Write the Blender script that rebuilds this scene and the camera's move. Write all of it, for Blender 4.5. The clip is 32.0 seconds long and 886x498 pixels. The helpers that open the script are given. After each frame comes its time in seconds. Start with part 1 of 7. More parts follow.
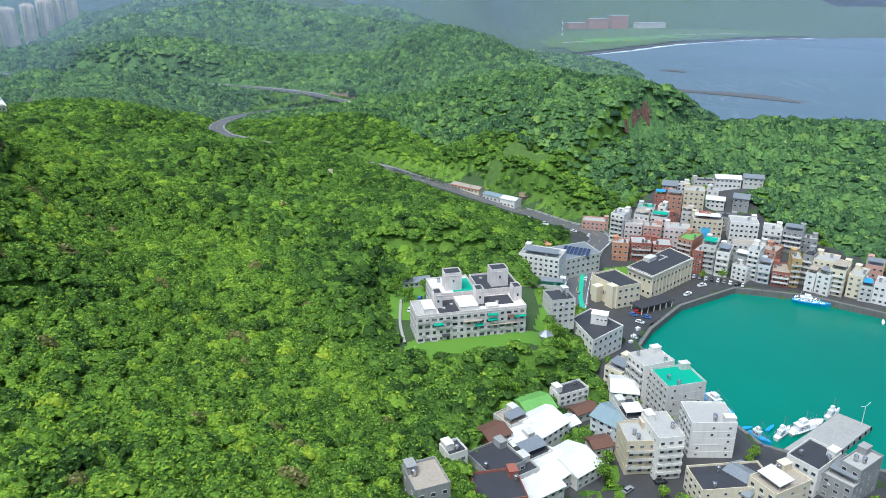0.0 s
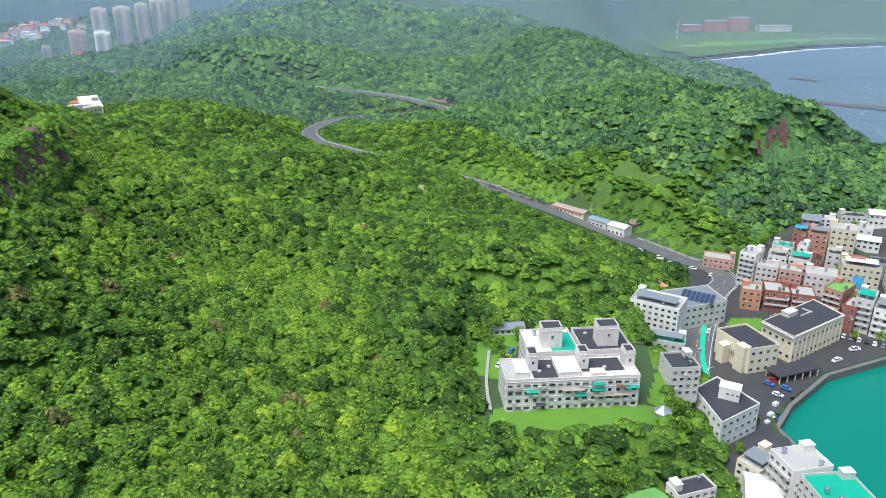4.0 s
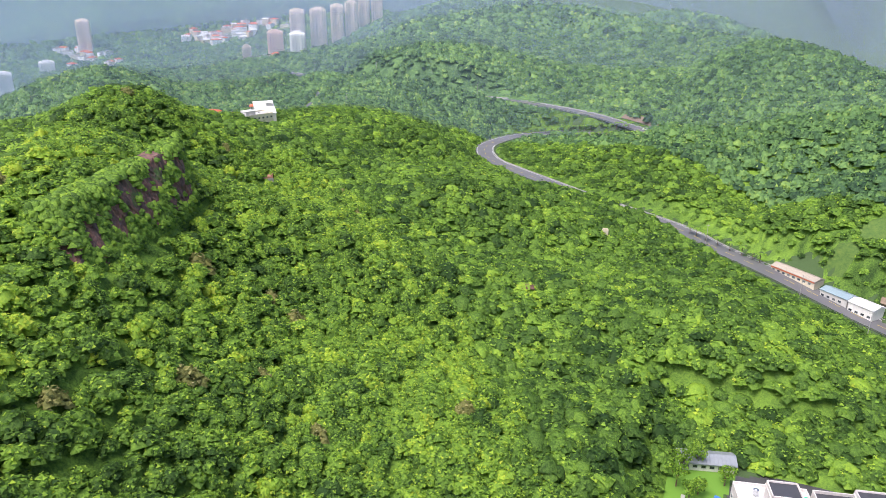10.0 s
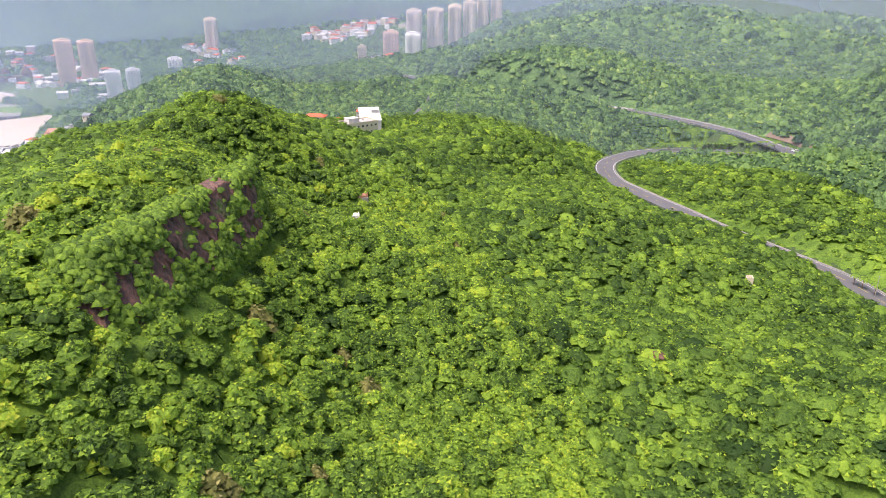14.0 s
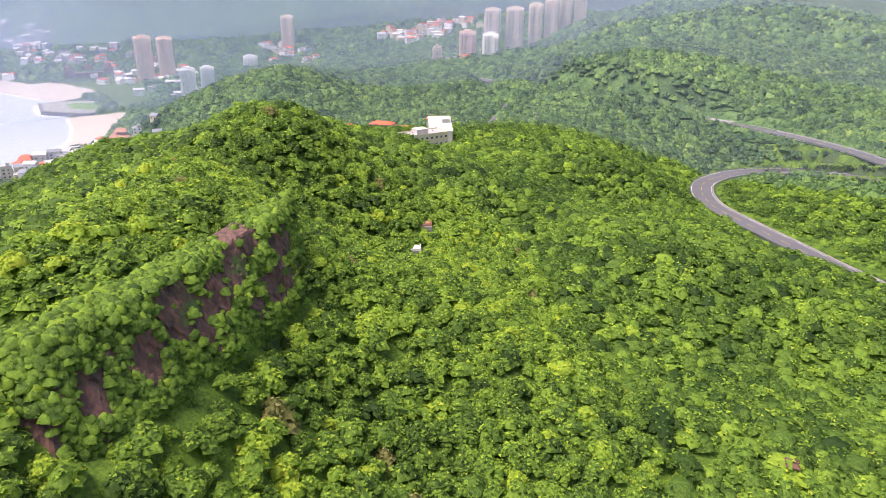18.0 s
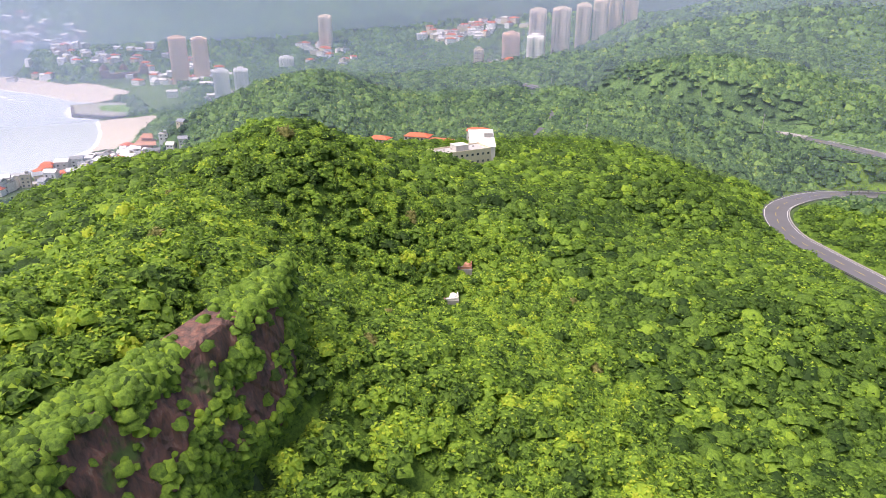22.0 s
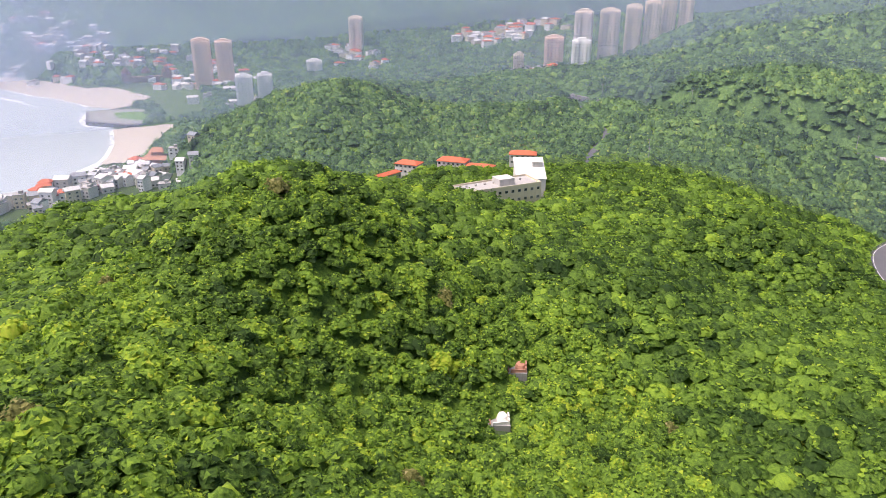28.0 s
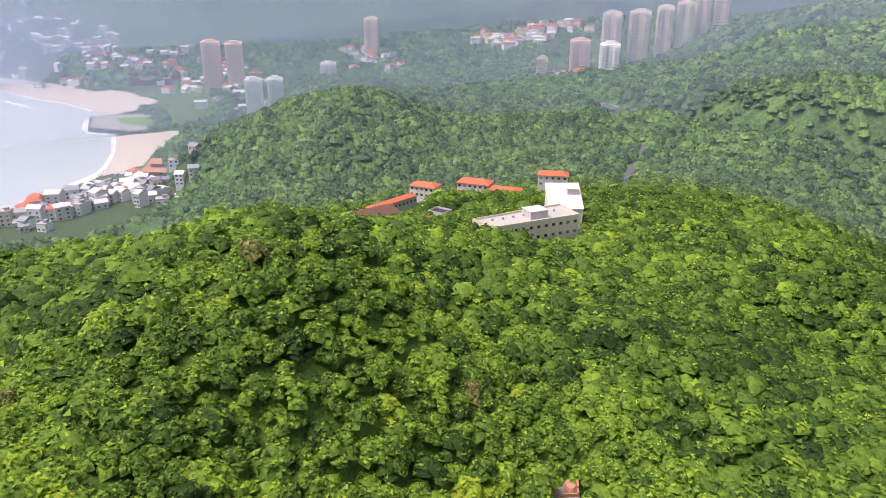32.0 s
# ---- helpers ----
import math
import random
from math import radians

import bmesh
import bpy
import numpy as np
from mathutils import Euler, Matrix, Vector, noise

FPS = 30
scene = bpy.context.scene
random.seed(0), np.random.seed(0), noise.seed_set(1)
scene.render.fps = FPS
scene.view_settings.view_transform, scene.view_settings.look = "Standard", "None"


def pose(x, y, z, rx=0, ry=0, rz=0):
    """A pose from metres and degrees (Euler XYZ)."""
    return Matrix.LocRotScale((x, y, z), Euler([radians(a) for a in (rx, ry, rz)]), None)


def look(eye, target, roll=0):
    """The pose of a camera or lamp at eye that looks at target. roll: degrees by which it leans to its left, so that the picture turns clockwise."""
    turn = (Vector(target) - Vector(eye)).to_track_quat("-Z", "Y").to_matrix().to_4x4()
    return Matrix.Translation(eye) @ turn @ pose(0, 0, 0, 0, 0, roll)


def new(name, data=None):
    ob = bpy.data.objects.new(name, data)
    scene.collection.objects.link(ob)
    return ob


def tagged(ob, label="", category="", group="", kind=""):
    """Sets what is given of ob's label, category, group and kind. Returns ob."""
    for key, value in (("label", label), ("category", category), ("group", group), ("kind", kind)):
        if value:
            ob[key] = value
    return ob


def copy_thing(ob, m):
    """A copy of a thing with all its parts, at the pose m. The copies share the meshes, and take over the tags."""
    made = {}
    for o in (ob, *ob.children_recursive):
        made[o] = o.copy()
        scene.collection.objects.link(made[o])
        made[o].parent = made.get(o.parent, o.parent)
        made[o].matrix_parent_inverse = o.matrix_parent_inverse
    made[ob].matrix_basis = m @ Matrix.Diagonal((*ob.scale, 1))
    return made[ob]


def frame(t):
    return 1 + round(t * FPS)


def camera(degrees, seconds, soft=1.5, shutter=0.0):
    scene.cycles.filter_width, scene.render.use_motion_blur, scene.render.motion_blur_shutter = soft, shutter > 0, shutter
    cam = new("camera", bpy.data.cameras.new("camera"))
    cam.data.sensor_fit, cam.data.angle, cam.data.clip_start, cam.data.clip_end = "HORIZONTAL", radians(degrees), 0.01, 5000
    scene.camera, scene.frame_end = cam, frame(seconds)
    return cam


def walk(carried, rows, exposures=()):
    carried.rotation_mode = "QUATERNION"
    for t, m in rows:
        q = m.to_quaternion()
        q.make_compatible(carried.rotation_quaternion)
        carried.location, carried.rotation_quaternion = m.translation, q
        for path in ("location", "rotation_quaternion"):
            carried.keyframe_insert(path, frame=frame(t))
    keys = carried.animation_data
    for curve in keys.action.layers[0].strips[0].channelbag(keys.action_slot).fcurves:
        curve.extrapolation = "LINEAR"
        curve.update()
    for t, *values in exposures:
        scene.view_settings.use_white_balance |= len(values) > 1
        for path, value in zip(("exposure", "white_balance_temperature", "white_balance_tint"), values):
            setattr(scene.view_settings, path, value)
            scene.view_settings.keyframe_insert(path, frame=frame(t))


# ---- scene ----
cam = camera(64.3, 32.0, soft=0.9)
METRES, EYE, TILT, LEAN, TURN = 389.4, 165.2, -20.8, 0.0, 0.0
EXPOSURES = [(0.0, 0.14, 5600, 3), (6, 0.38, 5950, 8), (10, 0.60, 6250, 18), (13, 0.66, 6850, 24), (20, 0.60, 6850, 27), (25, 0.48, 6850, 25), (32, 0.36, 6850, 25)]
ROWS = [
    (0.0, 0.0, 0.0, 0.0, 0.0, 0.0, -0.0),
    (0.5, -0.0002, 0.0151, 0.0055, 1.05, -0.0, -0.39),
    (1.0, -0.0004, 0.0301, 0.0111, 2.21, -0.03, -0.83),
    (1.5, -0.0007, 0.045, 0.0167, 3.32, -0.05, -1.23),
    (2.0, -0.0014, 0.06, 0.0223, 4.33, -0.07, -1.6),
    (2.5, -0.0021, 0.0748, 0.028, 5.29, -0.11, -1.97),
    (3.0, -0.0031, 0.0895, 0.0338, 6.18, -0.14, -2.3),
    (3.5, -0.0046, 0.1044, 0.0394, 6.96, -0.17, -2.62),
    (5.5, -0.0127, 0.1628, 0.0622, 10.29, -0.38, -4.0),
    (6.0, -0.0154, 0.1774, 0.0677, 11.65, -0.46, -4.51),
    (6.5, -0.0183, 0.1917, 0.0734, 12.97, -0.56, -5.02),
    (7.0, -0.0218, 0.2062, 0.0788, 14.28, -0.66, -5.5),
    (7.5, -0.0253, 0.2205, 0.0843, 15.62, -0.78, -5.99),
    (8.0, -0.0291, 0.2347, 0.09, 16.93, -0.92, -6.46),
    (8.5, -0.0334, 0.2488, 0.0953, 18.18, -1.04, -6.89),
    (9.0, -0.038, 0.2629, 0.1008, 19.42, -1.17, -7.31),
    (9.5, -0.0431, 0.2769, 0.106, 20.61, -1.31, -7.71),
    (10.0, -0.0483, 0.2905, 0.1114, 21.81, -1.47, -8.14),
    (10.5, -0.0538, 0.3042, 0.1165, 22.99, -1.64, -8.53),
    (11.0, -0.0594, 0.3169, 0.1213, 24.1, -1.8, -8.9),
    (11.5, -0.0657, 0.3303, 0.1266, 25.26, -2.0, -9.33),
    (12.0, -0.0722, 0.3435, 0.1315, 26.44, -2.19, -9.72),
    (12.5, -0.0791, 0.3567, 0.1364, 27.59, -2.4, -10.11),
    (13.0, -0.0864, 0.3696, 0.1414, 28.67, -2.6, -10.47),
    (13.5, -0.094, 0.3825, 0.1463, 29.71, -2.8, -10.81),
    (14.0, -0.1017, 0.3953, 0.151, 30.75, -3.01, -11.14),
    (14.5, -0.1098, 0.4078, 0.1559, 31.76, -3.24, -11.46),
    (16.5, -0.1444, 0.4563, 0.1743, 35.31, -4.06, -12.57),
    (17.0, -0.1537, 0.4681, 0.1787, 35.85, -4.19, -12.75),
    (17.5, -0.1632, 0.4796, 0.1831, 36.27, -4.31, -12.87),
    (18.0, -0.1729, 0.4911, 0.1875, 36.67, -4.42, -13.0),
    (18.5, -0.1826, 0.5024, 0.1918, 37.09, -4.53, -13.11),
    (19.0, -0.1926, 0.5135, 0.1961, 37.5, -4.65, -13.24),
    (19.5, -0.2026, 0.5246, 0.2003, 37.91, -4.74, -13.36),
    (20.0, -0.2129, 0.5355, 0.2046, 38.29, -4.86, -13.45),
    (20.5, -0.2231, 0.5465, 0.2087, 38.7, -4.97, -13.55),
    (21.0, -0.2335, 0.5574, 0.2128, 39.1, -5.07, -13.65),
    (21.5, -0.2441, 0.5681, 0.2169, 39.45, -5.17, -13.75),
    (22.0, -0.2546, 0.5788, 0.221, 39.8, -5.24, -13.82),
    (22.5, -0.2654, 0.5895, 0.225, 40.1, -5.3, -13.89),
    (23.0, -0.2761, 0.6001, 0.229, 40.38, -5.38, -13.95),
    (23.5, -0.287, 0.6106, 0.233, 40.66, -5.46, -14.01),
    (24.0, -0.2978, 0.6208, 0.2371, 40.93, -5.54, -14.08),
    (24.5, -0.3086, 0.6311, 0.2408, 41.16, -5.6, -14.13),
    (25.0, -0.3196, 0.6412, 0.2447, 41.35, -5.66, -14.17),
    (25.5, -0.3306, 0.6514, 0.2485, 41.53, -5.72, -14.22),
    (27.5, -0.3749, 0.6916, 0.2635, 42.27, -5.91, -14.4),
    (28.0, -0.3862, 0.7015, 0.2672, 42.44, -5.95, -14.43),
    (28.5, -0.3976, 0.7114, 0.271, 42.6, -6.01, -14.5),
    (29.0, -0.4088, 0.7214, 0.2748, 42.79, -6.06, -14.51),
    (29.5, -0.42, 0.7313, 0.2786, 42.98, -6.12, -14.55),
    (30.0, -0.4315, 0.741, 0.2824, 43.12, -6.16, -14.6),
    (30.5, -0.4428, 0.7509, 0.2861, 43.32, -6.22, -14.64),
    (31.0, -0.4545, 0.7606, 0.2896, 43.47, -6.26, -14.69),
    (31.5, -0.4659, 0.7704, 0.2932, 43.63, -6.28, -14.73),
    (32.0, -0.4774, 0.78, 0.297, 43.78, -6.33, -14.77),
]
walk(cam, [(t, pose(0, 0, EYE, TILT, LEAN, TURN) @ pose(METRES * x, METRES * y, METRES * z, 90 + pitch, roll, yaw)) for t, x, y, z, yaw, pitch, roll in ROWS], EXPOSURES)

# ---- daylight under thin high cloud ----
SUN_FROM = Vector((-0.24, -0.33, 0.91)).normalized()
world = bpy.data.worlds.new("sky")
scene.world = world
world.use_nodes = True
_wn = world.node_tree.nodes
_wl = world.node_tree.links
_sky = _wn.new("ShaderNodeTexSky")
_sky.sky_type = "NISHITA"
_sky.sun_disc = False
_sky.sun_elevation = math.asin(SUN_FROM.z)
_sky.sun_rotation = math.atan2(SUN_FROM.x, SUN_FROM.y)
_sky.air_density, _sky.dust_density, _sky.ozone_density = 1.0, 4.0, 1.0
_wn["Background"].inputs["Strength"].default_value = 0.15
_wl.new(_sky.outputs[0], _wn["Background"].inputs["Color"])
_sd = bpy.data.lights.new("sun", "SUN")
_sd.energy, _sd.angle, _sd.color = 3.3, radians(34), (1.0, 0.97, 0.9)
sun = new("sun", _sd)
sun.matrix_world = look(SUN_FROM * 500, (0, 0, 0))


# ---- materials ----
def mat(name, build):
    m = bpy.data.materials.new(name)
    m.use_nodes = True
    n, l = m.node_tree.nodes, m.node_tree.links
    b = n["Principled BSDF"]
    build(n, l, b)
    return m


def texco(n, l, scale):
    c = n.new("ShaderNodeTexCoord")
    s = n.new("ShaderNodeMapping")
    s.inputs["Scale"].default_value = scale if hasattr(scale, "__len__") else (scale,) * 3
    l.new(c.outputs["Object"], s.inputs["Vector"])
    return s.outputs["Vector"]


def worldco(n, l):
    return n.new("ShaderNodeNewGeometry").outputs["Position"]


def noise_tex(n, l, vec, scale, detail=4.0, rough=0.55):
    t = n.new("ShaderNodeTexNoise")
    t.inputs["Scale"].default_value, t.inputs["Detail"].default_value, t.inputs["Roughness"].default_value = scale, detail, rough
    l.new(vec, t.inputs["Vector"])
    return t.outputs["Fac"]


def ramp(n, l, fac, stops):
    r = n.new("ShaderNodeValToRGB")
    e = r.color_ramp.elements
    while len(e) < len(stops):
        e.new(0.5)
    for el, (p, c) in zip(e, stops):
        el.position, el.color = p, (*c, 1)
    l.new(fac, r.inputs["Fac"])
    return r.outputs["Color"]


def mix(n, l, fac, a, b, mode="MIX"):
    m = n.new("ShaderNodeMix")
    m.data_type, m.blend_type = "RGBA", mode
    for sock, v in ((m.inputs[0], fac), (m.inputs[6], a), (m.inputs[7], b)):
        if hasattr(v, "node"):
            l.new(v, sock)
        elif hasattr(v, "__len__"):
            sock.default_value = (*v, 1)
        else:
            sock.default_value = v
    return m.outputs[2]


def maths(n, l, op, a, b=0.0, c=0.0):
    m = n.new("ShaderNodeMath")
    m.operation = op
    for sock, v in zip(m.inputs, (a, b, c)):
        if hasattr(v, "node"):
            l.new(v, sock)
        else:
            sock.default_value = v
    return m.outputs[0]


def bump(n, l, b, height, strength, dist):
    u = n.new("ShaderNodeBump")
    u.inputs["Strength"].default_value, u.inputs["Distance"].default_value = strength, dist
    l.new(height, u.inputs["Height"])
    l.new(u.outputs["Normal"], b.inputs["Normal"])


def plain(name, colour, rough=0.75, var=0.12, scale=0.6, grime=0.25, metal=0.0, spec=0.4):
    """Painted or rendered surface: patchy weathering at two scales, run-down streaks, a fine relief."""
    def build(n, l, b):
        v = worldco(n, l)
        big = noise_tex(n, l, v, scale * 0.35, 5)
        st = n.new("ShaderNodeMapping")
        st.inputs["Scale"].default_value = (1.2, 1.2, 0.16)
        l.new(v, st.inputs["Vector"])
        streak = noise_tex(n, l, st.outputs["Vector"], scale * 1.7, 4, 0.65)
        lo = tuple(c * (1 - var) for c in colour)
        hi = tuple(min(1, c * (1 + var)) for c in colour)
        base = mix(n, l, big, lo, hi)
        dirt = ramp(n, l, streak, [(0.45, (0, 0, 0)), (0.75, (1, 1, 1))])
        f = maths(n, l, "MULTIPLY", dirt, grime)
        l.new(mix(n, l, f, base, tuple(c * 0.45 + 0.01 for c in colour)), b.inputs["Base Color"])
        b.inputs["Roughness"].default_value, b.inputs["Metallic"].default_value = rough, metal
        b.inputs["Specular IOR Level"].default_value = spec
        bump(n, l, b, noise_tex(n, l, v, 9.0, 3), 0.15, 0.02)
    return mat(name, build)


def leafy(name, stops, clump=1.5, trans=0.2, relief=1.0, con=1.0, deep=0.25):
    """Foliage: species tint and painted belt shade from the mesh, patches over the slope, fine leaf mottling and
    relief.
    """
    def build(n, l, b):
        a = n.new("ShaderNodeAttribute")
        a.attribute_name = "tint"
        v = worldco(n, l)
        patch = noise_tex(n, l, v, 0.018, 4, 0.6)
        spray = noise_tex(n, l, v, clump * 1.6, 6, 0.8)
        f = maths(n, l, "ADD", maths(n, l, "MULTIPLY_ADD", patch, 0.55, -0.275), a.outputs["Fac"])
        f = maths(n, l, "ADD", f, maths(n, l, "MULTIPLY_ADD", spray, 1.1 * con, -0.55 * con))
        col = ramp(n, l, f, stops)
        l.new(col, b.inputs["Base Color"])
        b.inputs["Roughness"].default_value = 0.55
        b.inputs["Specular IOR Level"].default_value = 0.15
        u = n.new("ShaderNodeBump")
        u.inputs["Strength"].default_value, u.inputs["Distance"].default_value = relief, deep
        l.new(spray, u.inputs["Height"])
        l.new(u.outputs["Normal"], b.inputs["Normal"])
        t = n.new("ShaderNodeBsdfTranslucent")
        l.new(col, t.inputs["Color"])
        m = n.new("ShaderNodeMixShader")
        m.inputs[0].default_value = trans
        l.new(b.outputs[0], m.inputs[1])
        l.new(t.outputs[0], m.inputs[2])
        l.new(m.outputs[0], n["Material Output"].inputs["Surface"])
    return mat(name, build)


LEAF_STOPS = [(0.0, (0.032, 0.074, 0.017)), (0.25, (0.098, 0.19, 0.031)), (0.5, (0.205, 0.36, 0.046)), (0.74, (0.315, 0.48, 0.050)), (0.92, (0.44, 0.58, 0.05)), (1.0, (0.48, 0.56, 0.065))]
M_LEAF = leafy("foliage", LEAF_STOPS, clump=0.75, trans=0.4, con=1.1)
# far leaves carry haze in their colour: less red and green, more blue
M_LEAF_HAZED = leafy("foliage_haze_tinted", [(p, (c[0] * 0.70, c[1] * 0.74, c[2] * 1.75)) for p, c in LEAF_STOPS], clump=0.3, trans=0.25, relief=0.8, con=1.1, deep=0.7)
M_DRY = leafy("flowering_foliage", [(0.0, (0.07, 0.09, 0.03)), (0.4, (0.20, 0.21, 0.06)), (0.8, (0.34, 0.32, 0.12)), (1.0, (0.40, 0.36, 0.18))], clump=0.9, trans=0.3, con=0.8)


def _ground(n, l, b):
    v = worldco(n, l)
    a = noise_tex(n, l, v, 0.05, 6)
    c = noise_tex(n, l, v, 0.9, 5, 0.65)
    col = mix(n, l, a, (0.03, 0.065, 0.018), (0.055, 0.115, 0.03))
    col = mix(n, l, maths(n, l, "MULTIPLY", c, 0.5), col, (0.05, 0.06, 0.02))
    l.new(col, b.inputs["Base Color"])
    b.inputs["Roughness"].default_value = 0.9
    bump(n, l, b, c, 0.8, 0.6)


M_GROUND = mat("undergrowth", _ground)


def _grass(n, l, b):
    v = worldco(n, l)
    a = noise_tex(n, l, v, 0.12, 5)
    c = noise_tex(n, l, v, 3.0, 4, 0.7)
    col = mix(n, l, a, (0.09, 0.21, 0.014), (0.13, 0.27, 0.02))
    col = mix(n, l, maths(n, l, "MULTIPLY", c, 0.4), col, (0.07, 0.14, 0.02))
    l.new(col, b.inputs["Base Color"])
    b.inputs["Roughness"].default_value = 0.85
    bump(n, l, b, c, 0.5, 0.1)


M_GRASS = mat("mown_grass", _grass)


def _sea(colour, scale, wave):
    def build(n, l, b):
        v = worldco(n, l)
        big = noise_tex(n, l, v, 0.012, 4)
        l.new(mix(n, l, big, tuple(c * 0.85 for c in colour), tuple(c * 1.15 for c in colour)), b.inputs["Base Color"])
        b.inputs["Roughness"].default_value = 0.22
        b.inputs["IOR"].default_value = 1.33
        bump(n, l, b, noise_tex(n, l, v, scale, 5, 0.6), wave, 0.3)
    return build


M_HARBOUR = mat("harbour_water", _sea((0.010, 0.165, 0.118), 0.5, 0.12))


def _open_sea(n, l, b):
    v = worldco(n, l)
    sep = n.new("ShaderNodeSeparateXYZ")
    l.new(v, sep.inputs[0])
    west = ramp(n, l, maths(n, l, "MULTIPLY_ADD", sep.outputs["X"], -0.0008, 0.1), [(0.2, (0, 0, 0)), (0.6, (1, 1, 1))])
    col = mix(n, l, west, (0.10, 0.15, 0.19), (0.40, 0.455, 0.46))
    surf = n.new("ShaderNodeTexWave")
    surf.inputs["Scale"].default_value, surf.inputs["Distortion"].default_value, surf.inputs["Detail"].default_value = 0.012, 14, 5
    l.new(v, surf.inputs["Vector"])
    foam = ramp(n, l, surf.outputs["Fac"], [(0.86, (0, 0, 0)), (0.97, (1, 1, 1))])
    patch = ramp(n, l, noise_tex(n, l, v, 0.006, 4), [(0.46, (0, 0, 0)), (0.62, (1, 1, 1))])
    l.new(mix(n, l, maths(n, l, "MULTIPLY", maths(n, l, "MULTIPLY", foam, patch), 0.1), col, (0.75, 0.77, 0.76)), b.inputs["Base Color"])
    b.inputs["Roughness"].default_value, b.inputs["IOR"].default_value = 0.5, 1.33
    b.inputs["Specular IOR Level"].default_value = 0.25
    bump(n, l, b, noise_tex(n, l, v, 0.12, 5, 0.6), 0.3, 0.4)


M_SEA = mat("sea_water", _open_sea)


def _foam(n, l, b):
    v = worldco(n, l)
    a = noise_tex(n, l, v, 0.09, 6, 0.7)
    l.new(mix(n, l, ramp(n, l, a, [(0.36, (0, 0, 0)), (0.55, (1, 1, 1))]), (0.36, 0.42, 0.42), (0.8, 0.81, 0.8)), b.inputs["Base Color"])
    b.inputs["Roughness"].default_value = 0.8
    bump(n, l, b, a, 0.4, 0.5)


M_FOAM = mat("sea_foam", _foam)
M_REEF = plain("dark_wet_rock", (0.10, 0.085, 0.075), 0.6, 0.3, 0.4, 0.4)


def _asphalt(n, l, b):
    v = worldco(n, l)
    a = noise_tex(n, l, v, 0.08, 5)
    c = noise_tex(n, l, v, 5.0, 4, 0.7)
    l.new(mix(n, l, c, mix(n, l, a, (0.075, 0.075, 0.082), (0.14, 0.138, 0.145)), (0.11, 0.108, 0.113)), b.inputs["Base Color"])
    l.new(maths(n, l, "MULTIPLY_ADD", a, 0.5, 0.25), b.inputs["Roughness"])
    bump(n, l, b, c, 0.25, 0.02)


M_ASPHALT = mat("wet_asphalt", _asphalt)
M_PAVE = plain("dark_wet_paving", (0.055, 0.054, 0.056), 0.5, 0.35, 0.5, 0.5)
M_QUAY = plain("stained_quay_concrete", (0.15, 0.145, 0.135), 0.8, 0.3, 0.5, 0.6)


def _rock(n, l, b):
    v = worldco(n, l)
    a = noise_tex(n, l, v, 0.12, 6, 0.6)
    st = n.new("ShaderNodeMapping")
    st.inputs["Scale"].default_value = (0.5, 0.5, 0.12)
    l.new(v, st.inputs["Vector"])
    c = noise_tex(n, l, st.outputs["Vector"], 1.4, 6, 0.65)
    col = ramp(n, l, c, [(0.3, (0.035, 0.025, 0.022)), (0.48, (0.11, 0.062, 0.05)), (0.6, (0.175, 0.08, 0.055)), (0.78, (0.26, 0.2, 0.16))])
    col = mix(n, l, ramp(n, l, a, [(0.58, (0, 0, 0)), (0.66, (1, 1, 1))]), col, (0.06, 0.11, 0.022))
    l.new(col, b.inputs["Base Color"])
    b.inputs["Roughness"].default_value = 0.8
    bump(n, l, b, c, 0.9, 0.6)


M_ROCK = mat("red_brown_rock", _rock)
M_EARTH = plain("bare_earth", (0.20, 0.15, 0.105), 0.9, 0.35, 0.8, 0.6)


def _slope_grass(n, l, b):
    v = worldco(n, l)
    c = noise_tex(n, l, v, 0.5, 5, 0.7)
    l.new(ramp(n, l, c, [(0.3, (0.035, 0.085, 0.013)), (0.55, (0.075, 0.135, 0.02)), (0.75, (0.12, 0.16, 0.03))]), b.inputs["Base Color"])
    b.inputs["Roughness"].default_value = 0.9
    bump(n, l, b, c, 0.9, 0.5)


M_SLOPE = mat("rough_grass", _slope_grass)


# ---- the lie of the land ----
SEA = 1.0
SPURS_NEAR = [
    (-89, 210, -11.8, 45), (-139, 228, 26.0, 45), (-52, 172, 11.1, 48), (-90, 268, 30.2, 45), (-42, 241, -1.9, 45), (-177, 177, 40.2, 45),
    (-118, 118, 15.2, 52), (-156, 277, -43.2, 45), (-201, 265, 71.9, 45), (-82, 321, -5.1, 45), (25, 215, -6.6, 52), (-71, 71, 35.4, 62),
    (12, 283, -3.6, 47), (-236, 236, 9.1, 45), (-210, 309, 15.6, 45), (-151, 348, 26.4, 45), (-236, 94, 35.5, 59), (47, 106, -14.5, 66),
    (-44, 374, 11.3, 45), (-255, 324, 30.9, 45), (81, 284, 2.3, 58), (-119, 399, 7.0, 45), (-283, 283, 20.1, 45), (106, 189, -13.2, 66),
]
